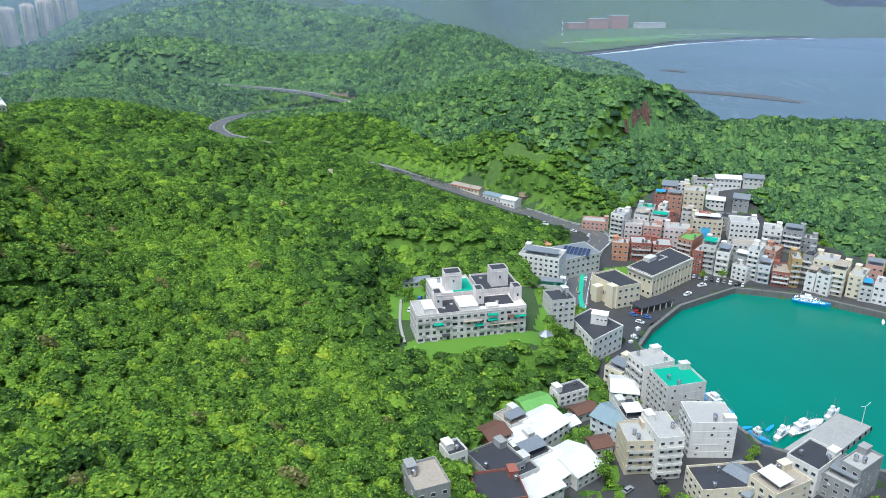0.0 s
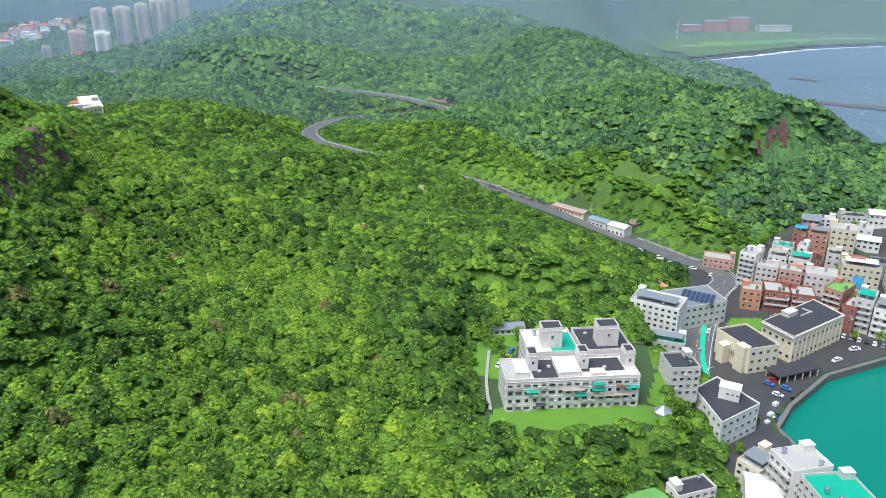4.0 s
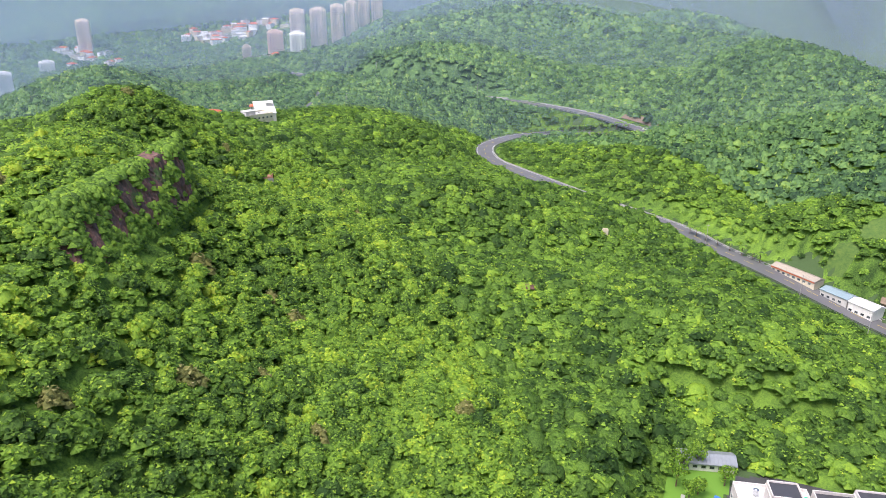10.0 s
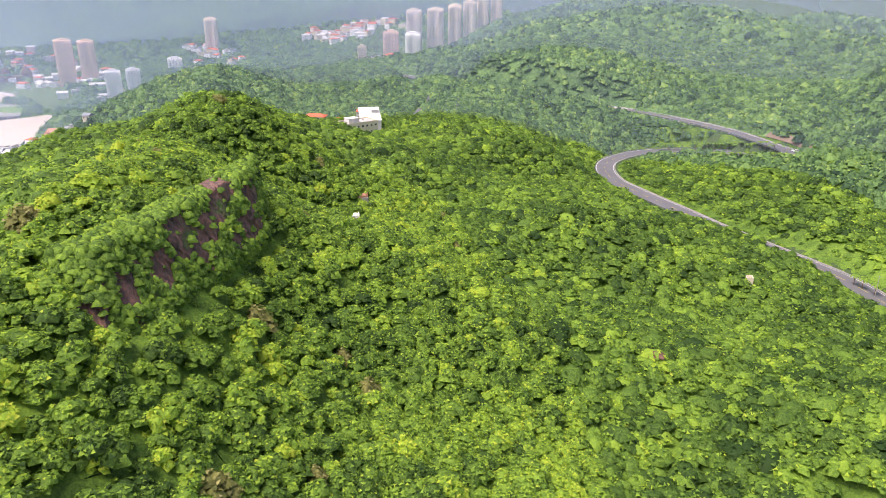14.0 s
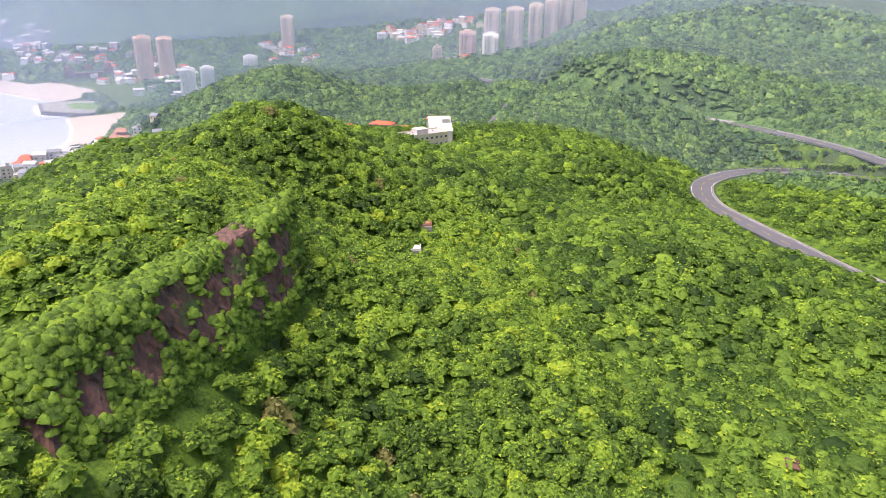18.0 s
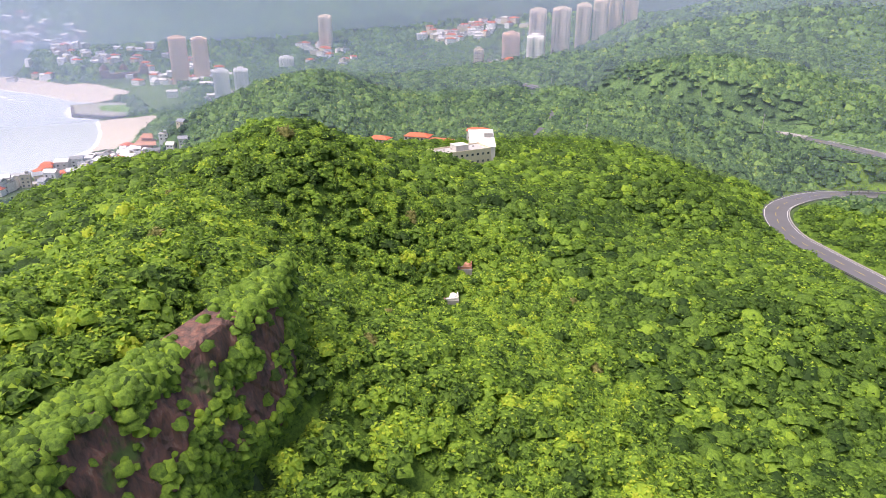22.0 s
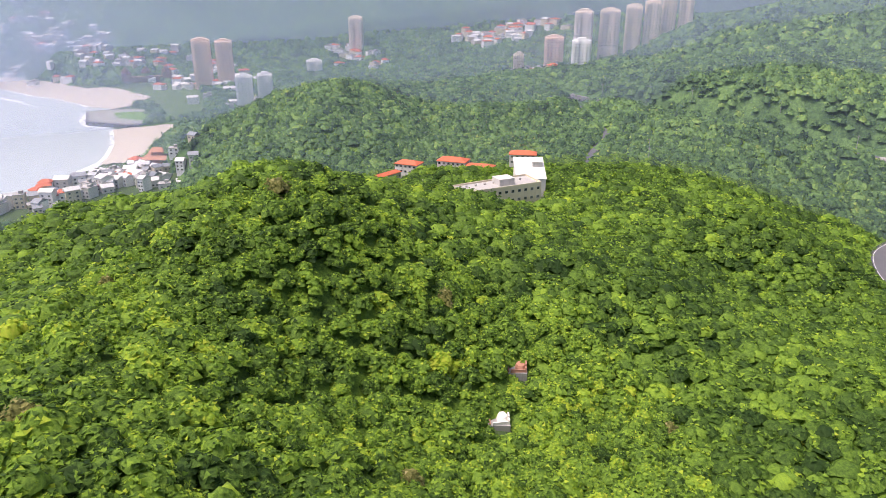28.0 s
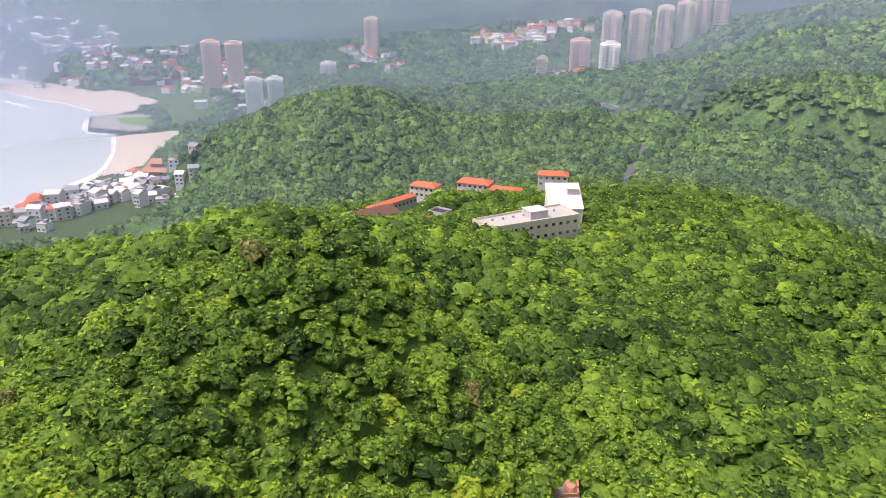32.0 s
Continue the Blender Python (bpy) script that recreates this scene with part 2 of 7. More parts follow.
SPURS_VALLEY = [
    (42, 363, -2.2, 53), (0, 0, 4.9, 76), (-245, 375, -9.1, 45), (-179, 435, -17.1, 45), (-292, 363, -2.6, 48), (-354, 177, 9.5, 62),
    (112, 348, -13.0, 63), (-354, 271, 30.4, 56), (-154, 484, 14.3, 50), (-82, 493, 1.7, 53), (-215, 473, 21.7, 51), (-321, 398, 63.0, 54),
    (-365, 337, 11.1, 58), (24, 472, -12.8, 59), (104, 419, -12.3, 66), (189, 283, -3.6, 75), (-282, 450, -1.3, 54), (-18, 531, -1.0, 63),
    (260, 212, -18.0, 87), (-354, -59, -6.2, 89), (153, 465, 10.7, 75), (218, 402, -9.6, 81), (47, 566, -8.7, 73), (-359, 514, 26.0, 70),
]
SPURS_ROUND = [
    (-496, 295, -12.0, 78), (-472, 389, 17.4, 76), (-77, 627, 12.2, 74), (300, 380, -12.7, 93), (-278, 605, 16.2, 74), (354, 118, -20.4, 106),
    (-590, 118, -25.9, 100), (88, 661, 3.8, 89), (-210, 686, -13.3, 84), (307, 496, 13.5, 100), (-531, 472, -14.5, 89), (201, 614, -7.1, 95),
    (-392, 687, 6.4, 94), (-118, 802, -5.8, 101), (-254, 784, 0.9, 100), (389, 555, -24.6, 115), (-708, 354, -1.8, 112), (8, 845, 46.2, 111),
    (142, 826, -25.9, 116), (-555, 699, -8.0, 112), (-708, 531, -48.9, 119), (590, 118, -27.4, 142), (-381, 859, 34.6, 118), (-826, 236, -24.7, 131),
]
SPURS_FAR = [
    (-689, 672, 55.7, 126), (472, 708, -18.1, 139), (-229, 956, 20.4, 126), (236, 944, -21.8, 140), (708, 354, -2.3, 157), (-71, 1062, 17.7, 142),
    (-602, 944, 21.8, 146), (-354, 1062, -1.4, 146), (-826, 826, -18.3, 159), (-944, 708, -21.8, 164), (-236, 1180, 32.2, 162), (118, 1180, 15.8, 166),
    (-472, 1180, 24.0, 170), (-708, 1062, 3.4, 172), (-1180, 472, -26.9, 189), (-944, 944, 12.5, 184), (-1180, 826, 5.7, 206), (708, 1180, -27.6, 216),
    (-354, 1534, 72.0, 219), (-1180, 1062, -25.2, 225), (-944, 1298, 1.0, 224), (354, 1534, -23.0, 232), (-1534, 1062, -14.2, 273), (-1534, 1534, 43.7, 316),
]
# spurs and hollows of the slopes: place, rise, reach
FOLDS_FOOT = [
    (-80, 230, -3.6, 26), (-280, 250, -4.2, 56), (-220, 250, -3.4, 56), (-100, 250, -3.8, 56), (-40, 250, -2.9, 56), (-215, 256, -2.4, 26),
    (-185, 256, 3.1, 26), (-155, 256, 2.1, 26), (-95, 256, -4.1, 26), (-260, 282, -6.2, 26), (-230, 282, -3.3, 26), (-140, 282, 2.8, 26),
    (-110, 282, 2.6, 26), (-395, 308, 3.6, 26), (-245, 308, -2.3, 26), (-185, 308, -4.5, 26), (-155, 308, -3.0, 26), (-125, 308, 1.8, 26),
    (-400, 310, 3.0, 56), (-280, 310, -4.1, 56), (-410, 334, 2.5, 26), (-350, 334, -4.1, 26), (-290, 334, 0.9, 26), (-260, 334, 4.4, 26),
]
FOLDS_SOUTH = [
    (-200, 334, 3.2, 26), (-140, 334, 5.3, 26), (-110, 334, -2.3, 26), (-80, 334, -5.6, 26), (-425, 360, 9.1, 26), (-335, 360, -6.2, 26),
    (-305, 360, -2.8, 26), (-245, 360, -2.1, 26), (-185, 360, 3.7, 26), (-125, 360, 2.5, 26), (-95, 360, -2.2, 26), (-65, 360, -3.6, 26),
    (-35, 360, -3.6, 26), (-5, 360, 2.9, 26), (25, 360, 2.3, 26), (-460, 370, 6.6, 56), (-400, 370, 3.3, 56), (-220, 370, 2.4, 56),
    (20, 370, 3.2, 56), (-410, 386, 4.6, 26), (-350, 386, -5.5, 26), (-320, 386, 2.6, 26), (-290, 386, 7.0, 26), (-260, 386, -6.9, 26),
]
FOLDS_MIDDLE = [
    (-200, 386, 6.3, 26), (-140, 386, -5.2, 26), (-80, 386, 3.6, 26), (-50, 386, -2.5, 26), (10, 386, 3.9, 26), (-365, 412, -2.3, 26),
    (-305, 412, 6.2, 26), (-275, 412, -3.3, 26), (-215, 412, 5.9, 26), (-185, 412, 6.5, 26), (-5, 412, 4.0, 26), (-400, 430, 3.6, 56),
    (-220, 430, 1.6, 56), (-100, 430, -2.7, 56), (20, 430, 4.1, 56), (-320, 438, -1.5, 26), (-290, 438, -11.7, 26), (-260, 438, 3.3, 26),
    (-230, 438, -3.3, 26), (-200, 438, 2.5, 26), (-170, 438, 3.2, 26), (-140, 438, -2.9, 26), (-110, 438, -3.7, 26), (-80, 438, -3.6, 26),
]
FOLDS_VALLEY = [
    (-20, 438, 3.1, 26), (-335, 464, 3.3, 26), (-305, 464, -3.4, 26), (-275, 464, 6.0, 26), (-245, 464, 2.9, 26), (-215, 464, -5.5, 26),
    (-185, 464, 2.9, 26), (-95, 464, -2.7, 26), (-350, 490, 3.2, 26), (-320, 490, 2.5, 26), (-260, 490, 1.3, 26), (-230, 490, -3.4, 26),
    (-140, 490, 3.6, 26), (-110, 490, 0.5, 26), (-520, 490, 5.7, 56), (-460, 490, 6.3, 56), (80, 490, -2.2, 56), (140, 490, -5.7, 56),
    (-320, 542, -3.7, 26), (-230, 542, -3.1, 26), (10, 542, 5.1, 26), (-700, 550, -2.8, 56), (-520, 550, 3.3, 56), (-460, 550, 3.7, 56),
]
FOLDS_NORTH = [
    (80, 550, -3.1, 56), (140, 550, -8.0, 56), (-275, 568, 2.0, 26), (-245, 568, -3.8, 26), (-215, 568, -3.3, 26), (-5, 568, 2.4, 26),
    (25, 568, 2.7, 26), (55, 568, 4.5, 26), (-320, 594, -2.3, 26), (-260, 594, 4.0, 26), (-140, 594, -2.3, 26), (-80, 594, -3.6, 26),
    (-20, 594, -3.2, 26), (10, 594, -3.7, 26), (40, 594, -2.8, 26), (-700, 610, -3.0, 56), (-340, 610, 4.0, 56), (-280, 610, 1.6, 56),
    (-160, 610, -1.5, 56), (-100, 610, -3.9, 56), (80, 610, -3.9, 56), (140, 610, -4.6, 56), (-275, 620, 3.7, 26), (-245, 620, 3.0, 26),
]
FOLDS_RIM = [
    (-155, 620, -2.9, 26), (-125, 620, -3.9, 26), (-95, 620, -4.1, 26), (25, 620, -6.2, 26), (-340, 670, 4.3, 56), (-220, 670, -2.4, 56),
    (-100, 670, 1.5, 56), (-40, 670, 5.0, 56), (80, 670, -6.6, 56), (140, 670, -3.4, 56), (-700, 730, 2.0, 56), (-460, 730, -2.8, 56),
    (-400, 730, -3.9, 56), (-280, 730, -5.2, 56), (-160, 730, 1.9, 56), (-40, 730, 2.5, 56), (20, 730, -4.1, 56), (80, 730, -6.6, 56),
    (-400, 790, -3.1, 56), (20, 790, -4.1, 56), (-400, 850, 3.9, 56), (-340, 850, 6.6, 56), (-280, 850, 4.6, 56), (-340, 910, 4.4, 56),
]
# crest of the north-east ridge, from its seaward cliff inland
RIDGE = [(163, 552, 97), (144, 588, 103), (109, 643, 101), (71, 732, 104), (35.4, 802, 112), (9.4, 845, 114), (-23.6, 944, 106), (-83, 1062, 101)]
SPINE = [(-83, 1062, 101), (-150, 1100, 110), (-240, 1130, 126), (-340, 1150, 136), (-450, 1160, 134), (-560, 1180, 108), (-640, 1190, 88)]
KNOLL = [(-280, 1400, 96), (-150, 1395, 118), (-75, 1395, 108), (-35, 1395, 92)]
CAPE = [(151, 564, 71), (195, 564, 61), (248, 550, 60), (309, 519, 63), (378, 496, 59), (496, 472, 47)]
MOUNTAINS = [(-2301, 1239, 389, 507), (-1841, 1947, 472, 507), (-1121, 2419, 448, 531), (-378, 2773, 425, 507), (-2950, 496, 307, 448), (177, 3481, 354, 448), (968, 3776, 283, 389), (-3422, 1770, 496, 708), (-1534, 3186, 590, 826), (1150, 3500, 300, 300), (700, 3800, 330, 330)]
HARBOUR = [(93, 295), (103, 312), (126, 339), (164, 362), (199, 352), (230, 329), (354, 254), (354, 142), (201, 177), (160, 203), (132, 212), (119, 219), (113, 235), (107, 251), (99, 276)]
SEA_EAST = [(496, 236), (519, 448), (425, 566), (330, 696), (277, 850), (274, 1003), (336, 1133), (354, 1357), (301, 1687), (448, 1841), (661, 2053), (944, 2218), (1298, 2313), (5782, 2950), (5782, -3540), (496, -1062)]
BAY_WEST = [(-740, 150), (-770, 330), (-768, 430), (-768, 452), (-762, 472), (-780, 489), (-807, 500), (-830, 530), (-850, 546), (-901, 573), (-960, 597), (-1000, 610), (-1031, 600), (-1096, 622), (-1125, 663), (-1154, 645), (-1256, 638), (-1316, 623), (-1425, 609), (-1628, 570), (-2006, 470), (-5782, 236), (-5782, -3540), (-472, -3540), (-496, 71)]
BEACH_NORTH = [(-1830, 505), (-1628, 562), (-1425, 600), (-1316, 614), (-1256, 629), (-1154, 636), (-1115, 660), (-1106, 693), (-1168, 730), (-1291, 723), (-1376, 692), (-1498, 677), (-1586, 655), (-1830, 600)]
BEACH_SOUTH = [(-985, 598), (-959, 640), (-945, 662), (-919, 655), (-874, 604), (-827, 570), (-812, 548), (-826, 526), (-848, 538), (-902, 566), (-962, 588)]
PARK = [(-1290, 724), (-1168, 731), (-1106, 694), (-1060, 692), (-957, 660), (-980, 720), (-1077, 770), (-1202, 822), (-1293, 787)]
HILL_WEST = [(-648, 745, 64), (-640, 705, 72), (-628, 655, 82), (-668, 630, 73), (-705, 597, 56), (-735, 565, 34), (-750, 548, 18)]
MAIN_ROAD = [(68, 334, 4.7), (78, 372, 5.3), (92, 413, 6.5), (103, 434, 7.1), (99, 451, 7.1), (83, 461, 8.3), (65, 477, 10.0), (45, 492, 11.8), (5.9, 522, 16.5), (-23.6, 540, 20.1), (-48, 557, 23.6), (-106, 586, 27.1), (-144, 608, 29.5), (-177, 628, 31.3), (-201, 647, 31.9), (-217, 673, 33.0), (-221, 699, 33.6), (-208, 729, 35.4), (-177, 746, 37.8), (-142, 742, 41), (-112, 729, 44), (-97, 728, 45), (-99, 740, 47), (-113, 748, 49), (-149, 767, 53), (-201, 788, 55), (-263, 804, 57), (-301, 802, 58), (-354, 800, 60), (-448, 817, 63), (-525, 835, 65)]
LANE = [(-385, 656, 55), (-402, 694, 57), (-422, 741, 59), (-460, 779, 61), (-525, 835, 65), (-590, 909, 61)]


def smoothstep(a, b, x):
    t = np.clip((x - a) / (b - a), 0, 1)
    return t * t * (3 - 2 * t)


def to_line(x, y, line):
    """Distance to a line on the plan, and the line's height there."""
    best = np.full(x.shape, 1e9)
    z = np.zeros(x.shape)
    for a, b in zip(line[:-1], line[1:]):
        ax, ay, dx, dy = a[0], a[1], b[0] - a[0], b[1] - a[1]
        t = np.clip(((x - ax) * dx + (y - ay) * dy) / (dx * dx + dy * dy), 0, 1)
        d = np.hypot(x - ax - t * dx, y - ay - t * dy)
        near = d < best
        best = np.where(near, d, best)
        if len(a) > 2:
            z = np.where(near, a[2] + t * (b[2] - a[2]), z)
    return best, z


def inside(x, y, poly):
    r = np.zeros(x.shape, bool)
    for (x0, y0), (x1, y1) in zip(poly, poly[1:] + poly[:1]):
        if y0 == y1:
            continue
        r ^= ((y0 > y) != (y1 > y)) & (x < (x1 - x0) * (y - y0) / (y1 - y0) + x0)
    return r


def depth_in(x, y, poly):
    """Signed distance to a closed outline: positive inside."""
    d, _ = to_line(x, y, poly + poly[:1])
    return np.where(inside(x, y, poly), d, -d)


def wave(x, y, s, seed):
    """Smooth roll of the ground, in -1 to 1."""
    a = seed * 1.7
    return (np.sin(x / s + a) * np.cos(y / s * 1.13 - a) + 0.6 * np.sin(x / s * 0.57 - y / s * 1.9 + a) + 0.5 * np.cos(x / s * 2.3 + y / s * 1.4 + 2 * a)) / 2.1


PADS = [
    ([(-760, 330), (-800, 480), (-815, 505), (-790, 540), (-745, 540), (-690, 535), (-670, 500), (-660, 460), (-690, 380), (-730, 300)], 4.5, 25.0),
    ([(290, 1690), (448, 1835), (661, 2045), (944, 2210), (1180, 2290), (1260, 2500), (1000, 2790), (540, 2830), (320, 2540), (230, 2150), (240, 1850)], 4.0, 230.0),
    (BEACH_NORTH, 2.6, 30.0),
    (BEACH_SOUTH, 2.4, 22.0),
    (PARK, 5.0, 40.0),
    ([(-16.5, 253), (42, 262), (50, 290), (40, 354), (-28.3, 354), (-30.7, 290)], 23.0, 11.8),
    ([(90, 295), (71, 336), (83, 376), (120, 384), (168, 378), (215, 362), (285, 325), (254, 316), (200, 346), (164, 354), (123, 333), (106, 316)], 4.2, 16.0),
    ([(35.4, 142), (35.4, 201), (59, 242), (71, 277), (92, 295), (109, 251), (123, 212), (132, 142)], 5.3, 35.4),
    ([(-385, 500), (-425, 560), (-372, 598), (-345, 572), (-342, 548), (-354, 514)], 62, 16.0),
]


def height(x, y):
    x, y = np.asarray(x, float), np.asarray(y, float)
    z = np.full(x.shape, 30.0)
    for table in (SPURS_NEAR, SPURS_VALLEY, SPURS_ROUND, SPURS_FAR):
        for hx, hy, h, r in table:
            z += h * np.exp(-((x - hx) ** 2 + (y - hy) ** 2) / (2 * r * r))
    far = smoothstep(1350, 2000, np.hypot(x + 236, y - 236))
    z = z * (1 - far) + 6 * far
    for hx, hy, h, r in MOUNTAINS:
        g = h * np.exp(-((x - hx) ** 2 + (y - hy) ** 2) / (2 * r * r))
        z += g * (1 + 0.12 * wave(x, y, 90, hx)) * smoothstep(1080, 1770, np.hypot(x + 236, y - 236))
    for line, slope, top in ((RIDGE, 0.66, 26), (SPINE, 0.42, 36), (KNOLL, 0.8, 30), (CAPE, 0.5, 22), (HILL_WEST, 0.52, 24)):
        d, c = to_line(x, y, line)
        r = c - slope * (np.sqrt(d * d + top * top) - top) + 4 * wave(x, y, 22, 3) * smoothstep(5, 60, d)
        if line is RIDGE:  # the seaward end breaks off in a cliff
            r -= 2.2 * np.maximum(0, (x - 163) * 0.6 - (y - 552) * 0.8 + 14)
        k = 7.0
        z = np.maximum(z, r) + k * np.exp(-np.abs(z - r) / k) * 0.35
    for table in (FOLDS_FOOT, FOLDS_SOUTH, FOLDS_MIDDLE, FOLDS_VALLEY, FOLDS_NORTH, FOLDS_RIM):
        for hx, hy, h, r in table:
            z += h * np.exp(-((x - hx) ** 2 + (y - hy) ** 2) / (2 * r * r))
    z += 1.3 * wave(x, y, 14, 1) + 0.6 * wave(x, y, 6, 2)
    for poly, level, soft in PADS:
        d = depth_in(x, y, poly)
        w = smoothstep(-soft, 0, d)
        z = z * (1 - w) + level * w
    for line, half in ((MAIN_ROAD, 7.0), (LANE, 4.0)):
        d, c = to_line(x, y, line)
        w = 1 - smoothstep(half, half + (20 if half > 5 else 11), d)
        z = z * (1 - w) + (c - 0.35) * w
    for poly, beach in ((HARBOUR, 1.0), (SEA_EAST, 30.0), (BAY_WEST, 16.0)):
        d = depth_in(x, y, poly)
        w = smoothstep(-beach, 0, d)
        z = z * (1 - w) + (SEA + 0.15) * w
        z = np.where(d > 0, SEA + 0.15 - np.minimum(5, d * 0.18) - (5 if poly is HARBOUR else 0), z)
    return z


def grid_mesh(name, xs, ys, z, material, smooth=True):
    nx, ny = len(xs), len(ys)
    gx, gy = np.meshgrid(xs, ys)
    co = np.stack([gx, gy, z], -1).reshape(-1, 3)
    i = (np.arange(ny - 1)[:, None] * nx + np.arange(nx - 1)[None]).reshape(-1)
    quads = np.stack([i, i + 1, i + nx + 1, i + nx], 1)
    return quad_mesh(name, co, quads, material, smooth)


def quad_mesh(name, co, quads, material, smooth=False):
    """A mesh of faces that all have the same number of corners."""
    k = quads.shape[1]
    me = bpy.data.meshes.new(name)
    me.vertices.add(len(co))
    me.vertices.foreach_set("co", np.ascontiguousarray(co, np.float32).ravel())
    me.loops.add(quads.size)
    me.loops.foreach_set("vertex_index", np.ascontiguousarray(quads, np.int32).ravel())
    me.polygons.add(len(quads))
    me.polygons.foreach_set("loop_start", np.arange(0, quads.size, k, dtype=np.int32))
    me.polygons.foreach_set("loop_total", np.full(len(quads), k, np.int32))
    me.polygons.foreach_set("use_smooth", np.full(len(quads), smooth))
    me.materials.append(material)
    me.update(calc_edges=True)
    return me


def set_tint(me, tint):
    at = me.attributes.new("tint", "FLOAT", "POINT")
    at.data.foreach_set("value", np.ascontiguousarray(tint, np.float32).ravel())


def spaced(lo, hi, step, far_lo, far_hi):
    """Coordinates that are even between lo and hi and widen outwards."""
    c = list(np.arange(lo, hi + step, step))
    d = step
    while c[-1] < far_hi:
        d *= 1.12
        c.append(c[-1] + d)
    d = step
    while c[0] > far_lo:
        d *= 1.12
        c.insert(0, c[0] - d)
    return np.array(c)


gx = spaced(-760, 390, 6.0, -4900, 4900)
gy = spaced(-70, 900, 6.0, -3000, 4800)
_X, _Y = np.meshgrid(gx, gy)
ground = new("ground", grid_mesh("ground", gx, gy, height(_X, _Y), M_GROUND))
tagged(ground, "green hillsides falling to the shore, overgrown earth", "ground", kind="structure")
sx = spaced(-100, 300, 40.0, -4900, 4900)
sy = spaced(0, 400, 40.0, -3000, 4900)
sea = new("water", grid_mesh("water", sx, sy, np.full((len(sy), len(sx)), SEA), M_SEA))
tagged(sea, "pale milky bay and grey-blue open sea", "water", kind="structure")


class Survey:
    """A field worked out once on an even grid, then read between its points."""
    def __init__(self, f, x0, x1, y0, y1, step):
        xs, ys = np.arange(x0, x1 + step, step), np.arange(y0, y1 + step, step)
        self.x0, self.y0, self.step, self.nx, self.ny = x0, y0, step, len(xs), len(ys)
        X, Y = np.meshgrid(xs, ys)
        self.v = f(X, Y).astype(float)

    def __call__(self, x, y):
        u, w = (x - self.x0) / self.step, (y - self.y0) / self.step
        i = np.clip(u.astype(int), 0, self.nx - 2)
        j = np.clip(w.astype(int), 0, self.ny - 2)
        a, b = np.clip(u - i, 0, 1), np.clip(w - j, 0, 1)
        v = self.v
        return (v[j, i] * (1 - a) + v[j, i + 1] * a) * (1 - b) + (v[j + 1, i] * (1 - a) + v[j + 1, i + 1] * a) * b


land = Survey(height, -1700, 620, -240, 1540, 3.0)
FOOT, LOW = [], []


# ---- haze that thickens with distance: bluish translucent sheets added in rings round the valley ----
def _haze_sheet(amount):
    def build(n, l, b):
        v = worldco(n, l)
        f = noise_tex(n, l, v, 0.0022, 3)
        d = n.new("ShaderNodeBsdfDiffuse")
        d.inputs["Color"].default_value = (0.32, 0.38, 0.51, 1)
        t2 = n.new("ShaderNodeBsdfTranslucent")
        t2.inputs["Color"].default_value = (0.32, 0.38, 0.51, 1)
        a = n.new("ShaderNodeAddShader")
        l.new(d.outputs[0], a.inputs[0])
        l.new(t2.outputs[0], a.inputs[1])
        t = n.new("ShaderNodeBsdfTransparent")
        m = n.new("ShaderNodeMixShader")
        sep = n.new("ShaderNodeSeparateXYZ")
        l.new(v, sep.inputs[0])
        # haze painted onto the sheets: thicker to the west, thinner to the east
        west_haze = maths(n, l, "MULTIPLY_ADD", ramp(n, l, maths(n, l, "MULTIPLY_ADD", sep.outputs["X"], -0.0008, 0.5), [(0.3, (0, 0, 0)), (0.95, (1, 1, 1))]), 1.25, 0.4)
        l.new(maths(n, l, "MULTIPLY", maths(n, l, "MULTIPLY", maths(n, l, "ADD", f, 0.5), amount), west_haze), m.inputs[0])
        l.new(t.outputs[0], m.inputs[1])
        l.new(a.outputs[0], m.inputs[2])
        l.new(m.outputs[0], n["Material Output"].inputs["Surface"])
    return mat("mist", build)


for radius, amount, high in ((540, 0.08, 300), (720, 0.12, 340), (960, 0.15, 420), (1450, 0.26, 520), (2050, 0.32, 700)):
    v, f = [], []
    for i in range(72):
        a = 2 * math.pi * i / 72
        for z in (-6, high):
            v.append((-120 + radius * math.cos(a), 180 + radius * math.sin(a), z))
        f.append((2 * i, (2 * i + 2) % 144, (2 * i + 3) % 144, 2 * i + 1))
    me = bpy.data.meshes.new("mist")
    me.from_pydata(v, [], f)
    me.materials.append(_haze_sheet(amount))
    tagged(new("mist", me), "added translucent sheet tinted to stand in for haze", "mist", kind="structure")


# ---- kit for built things ----
PAINT = {
    "white": plain("white_render", (0.72, 0.69, 0.64), grime=0.3), "pale": plain("pale_grey_render", (0.56, 0.54, 0.50), grime=0.4),
    "grey": plain("grey_cement", (0.30, 0.30, 0.29), grime=0.45), "cream": plain("cream_render", (0.68, 0.60, 0.44), grime=0.25),
    "beige": plain("beige_tile", (0.58, 0.50, 0.36), grime=0.3), "brick": plain("red_tile_wall", (0.30, 0.105, 0.075), grime=0.35),
    "terracotta": plain("terracotta_tile", (0.42, 0.21, 0.14), grime=0.35), "orange": plain("orange_render", (0.50, 0.24, 0.14), grime=0.3),
    "pink": plain("pink_tile", (0.52, 0.30, 0.24), grime=0.3), "pinkwhite": plain("pinkish_white_tile", (0.62, 0.54, 0.51), grime=0.3),
    "bluewhite": plain("bluish_render", (0.56, 0.58, 0.60), grime=0.25), "ochre": plain("ochre_tile", (0.45, 0.30, 0.12), grime=0.35),
    "school": plain("pinkish_mosaic", (0.66, 0.60, 0.57), grime=0.4), "concrete": plain("concrete", (0.34, 0.33, 0.31), grime=0.4),
}
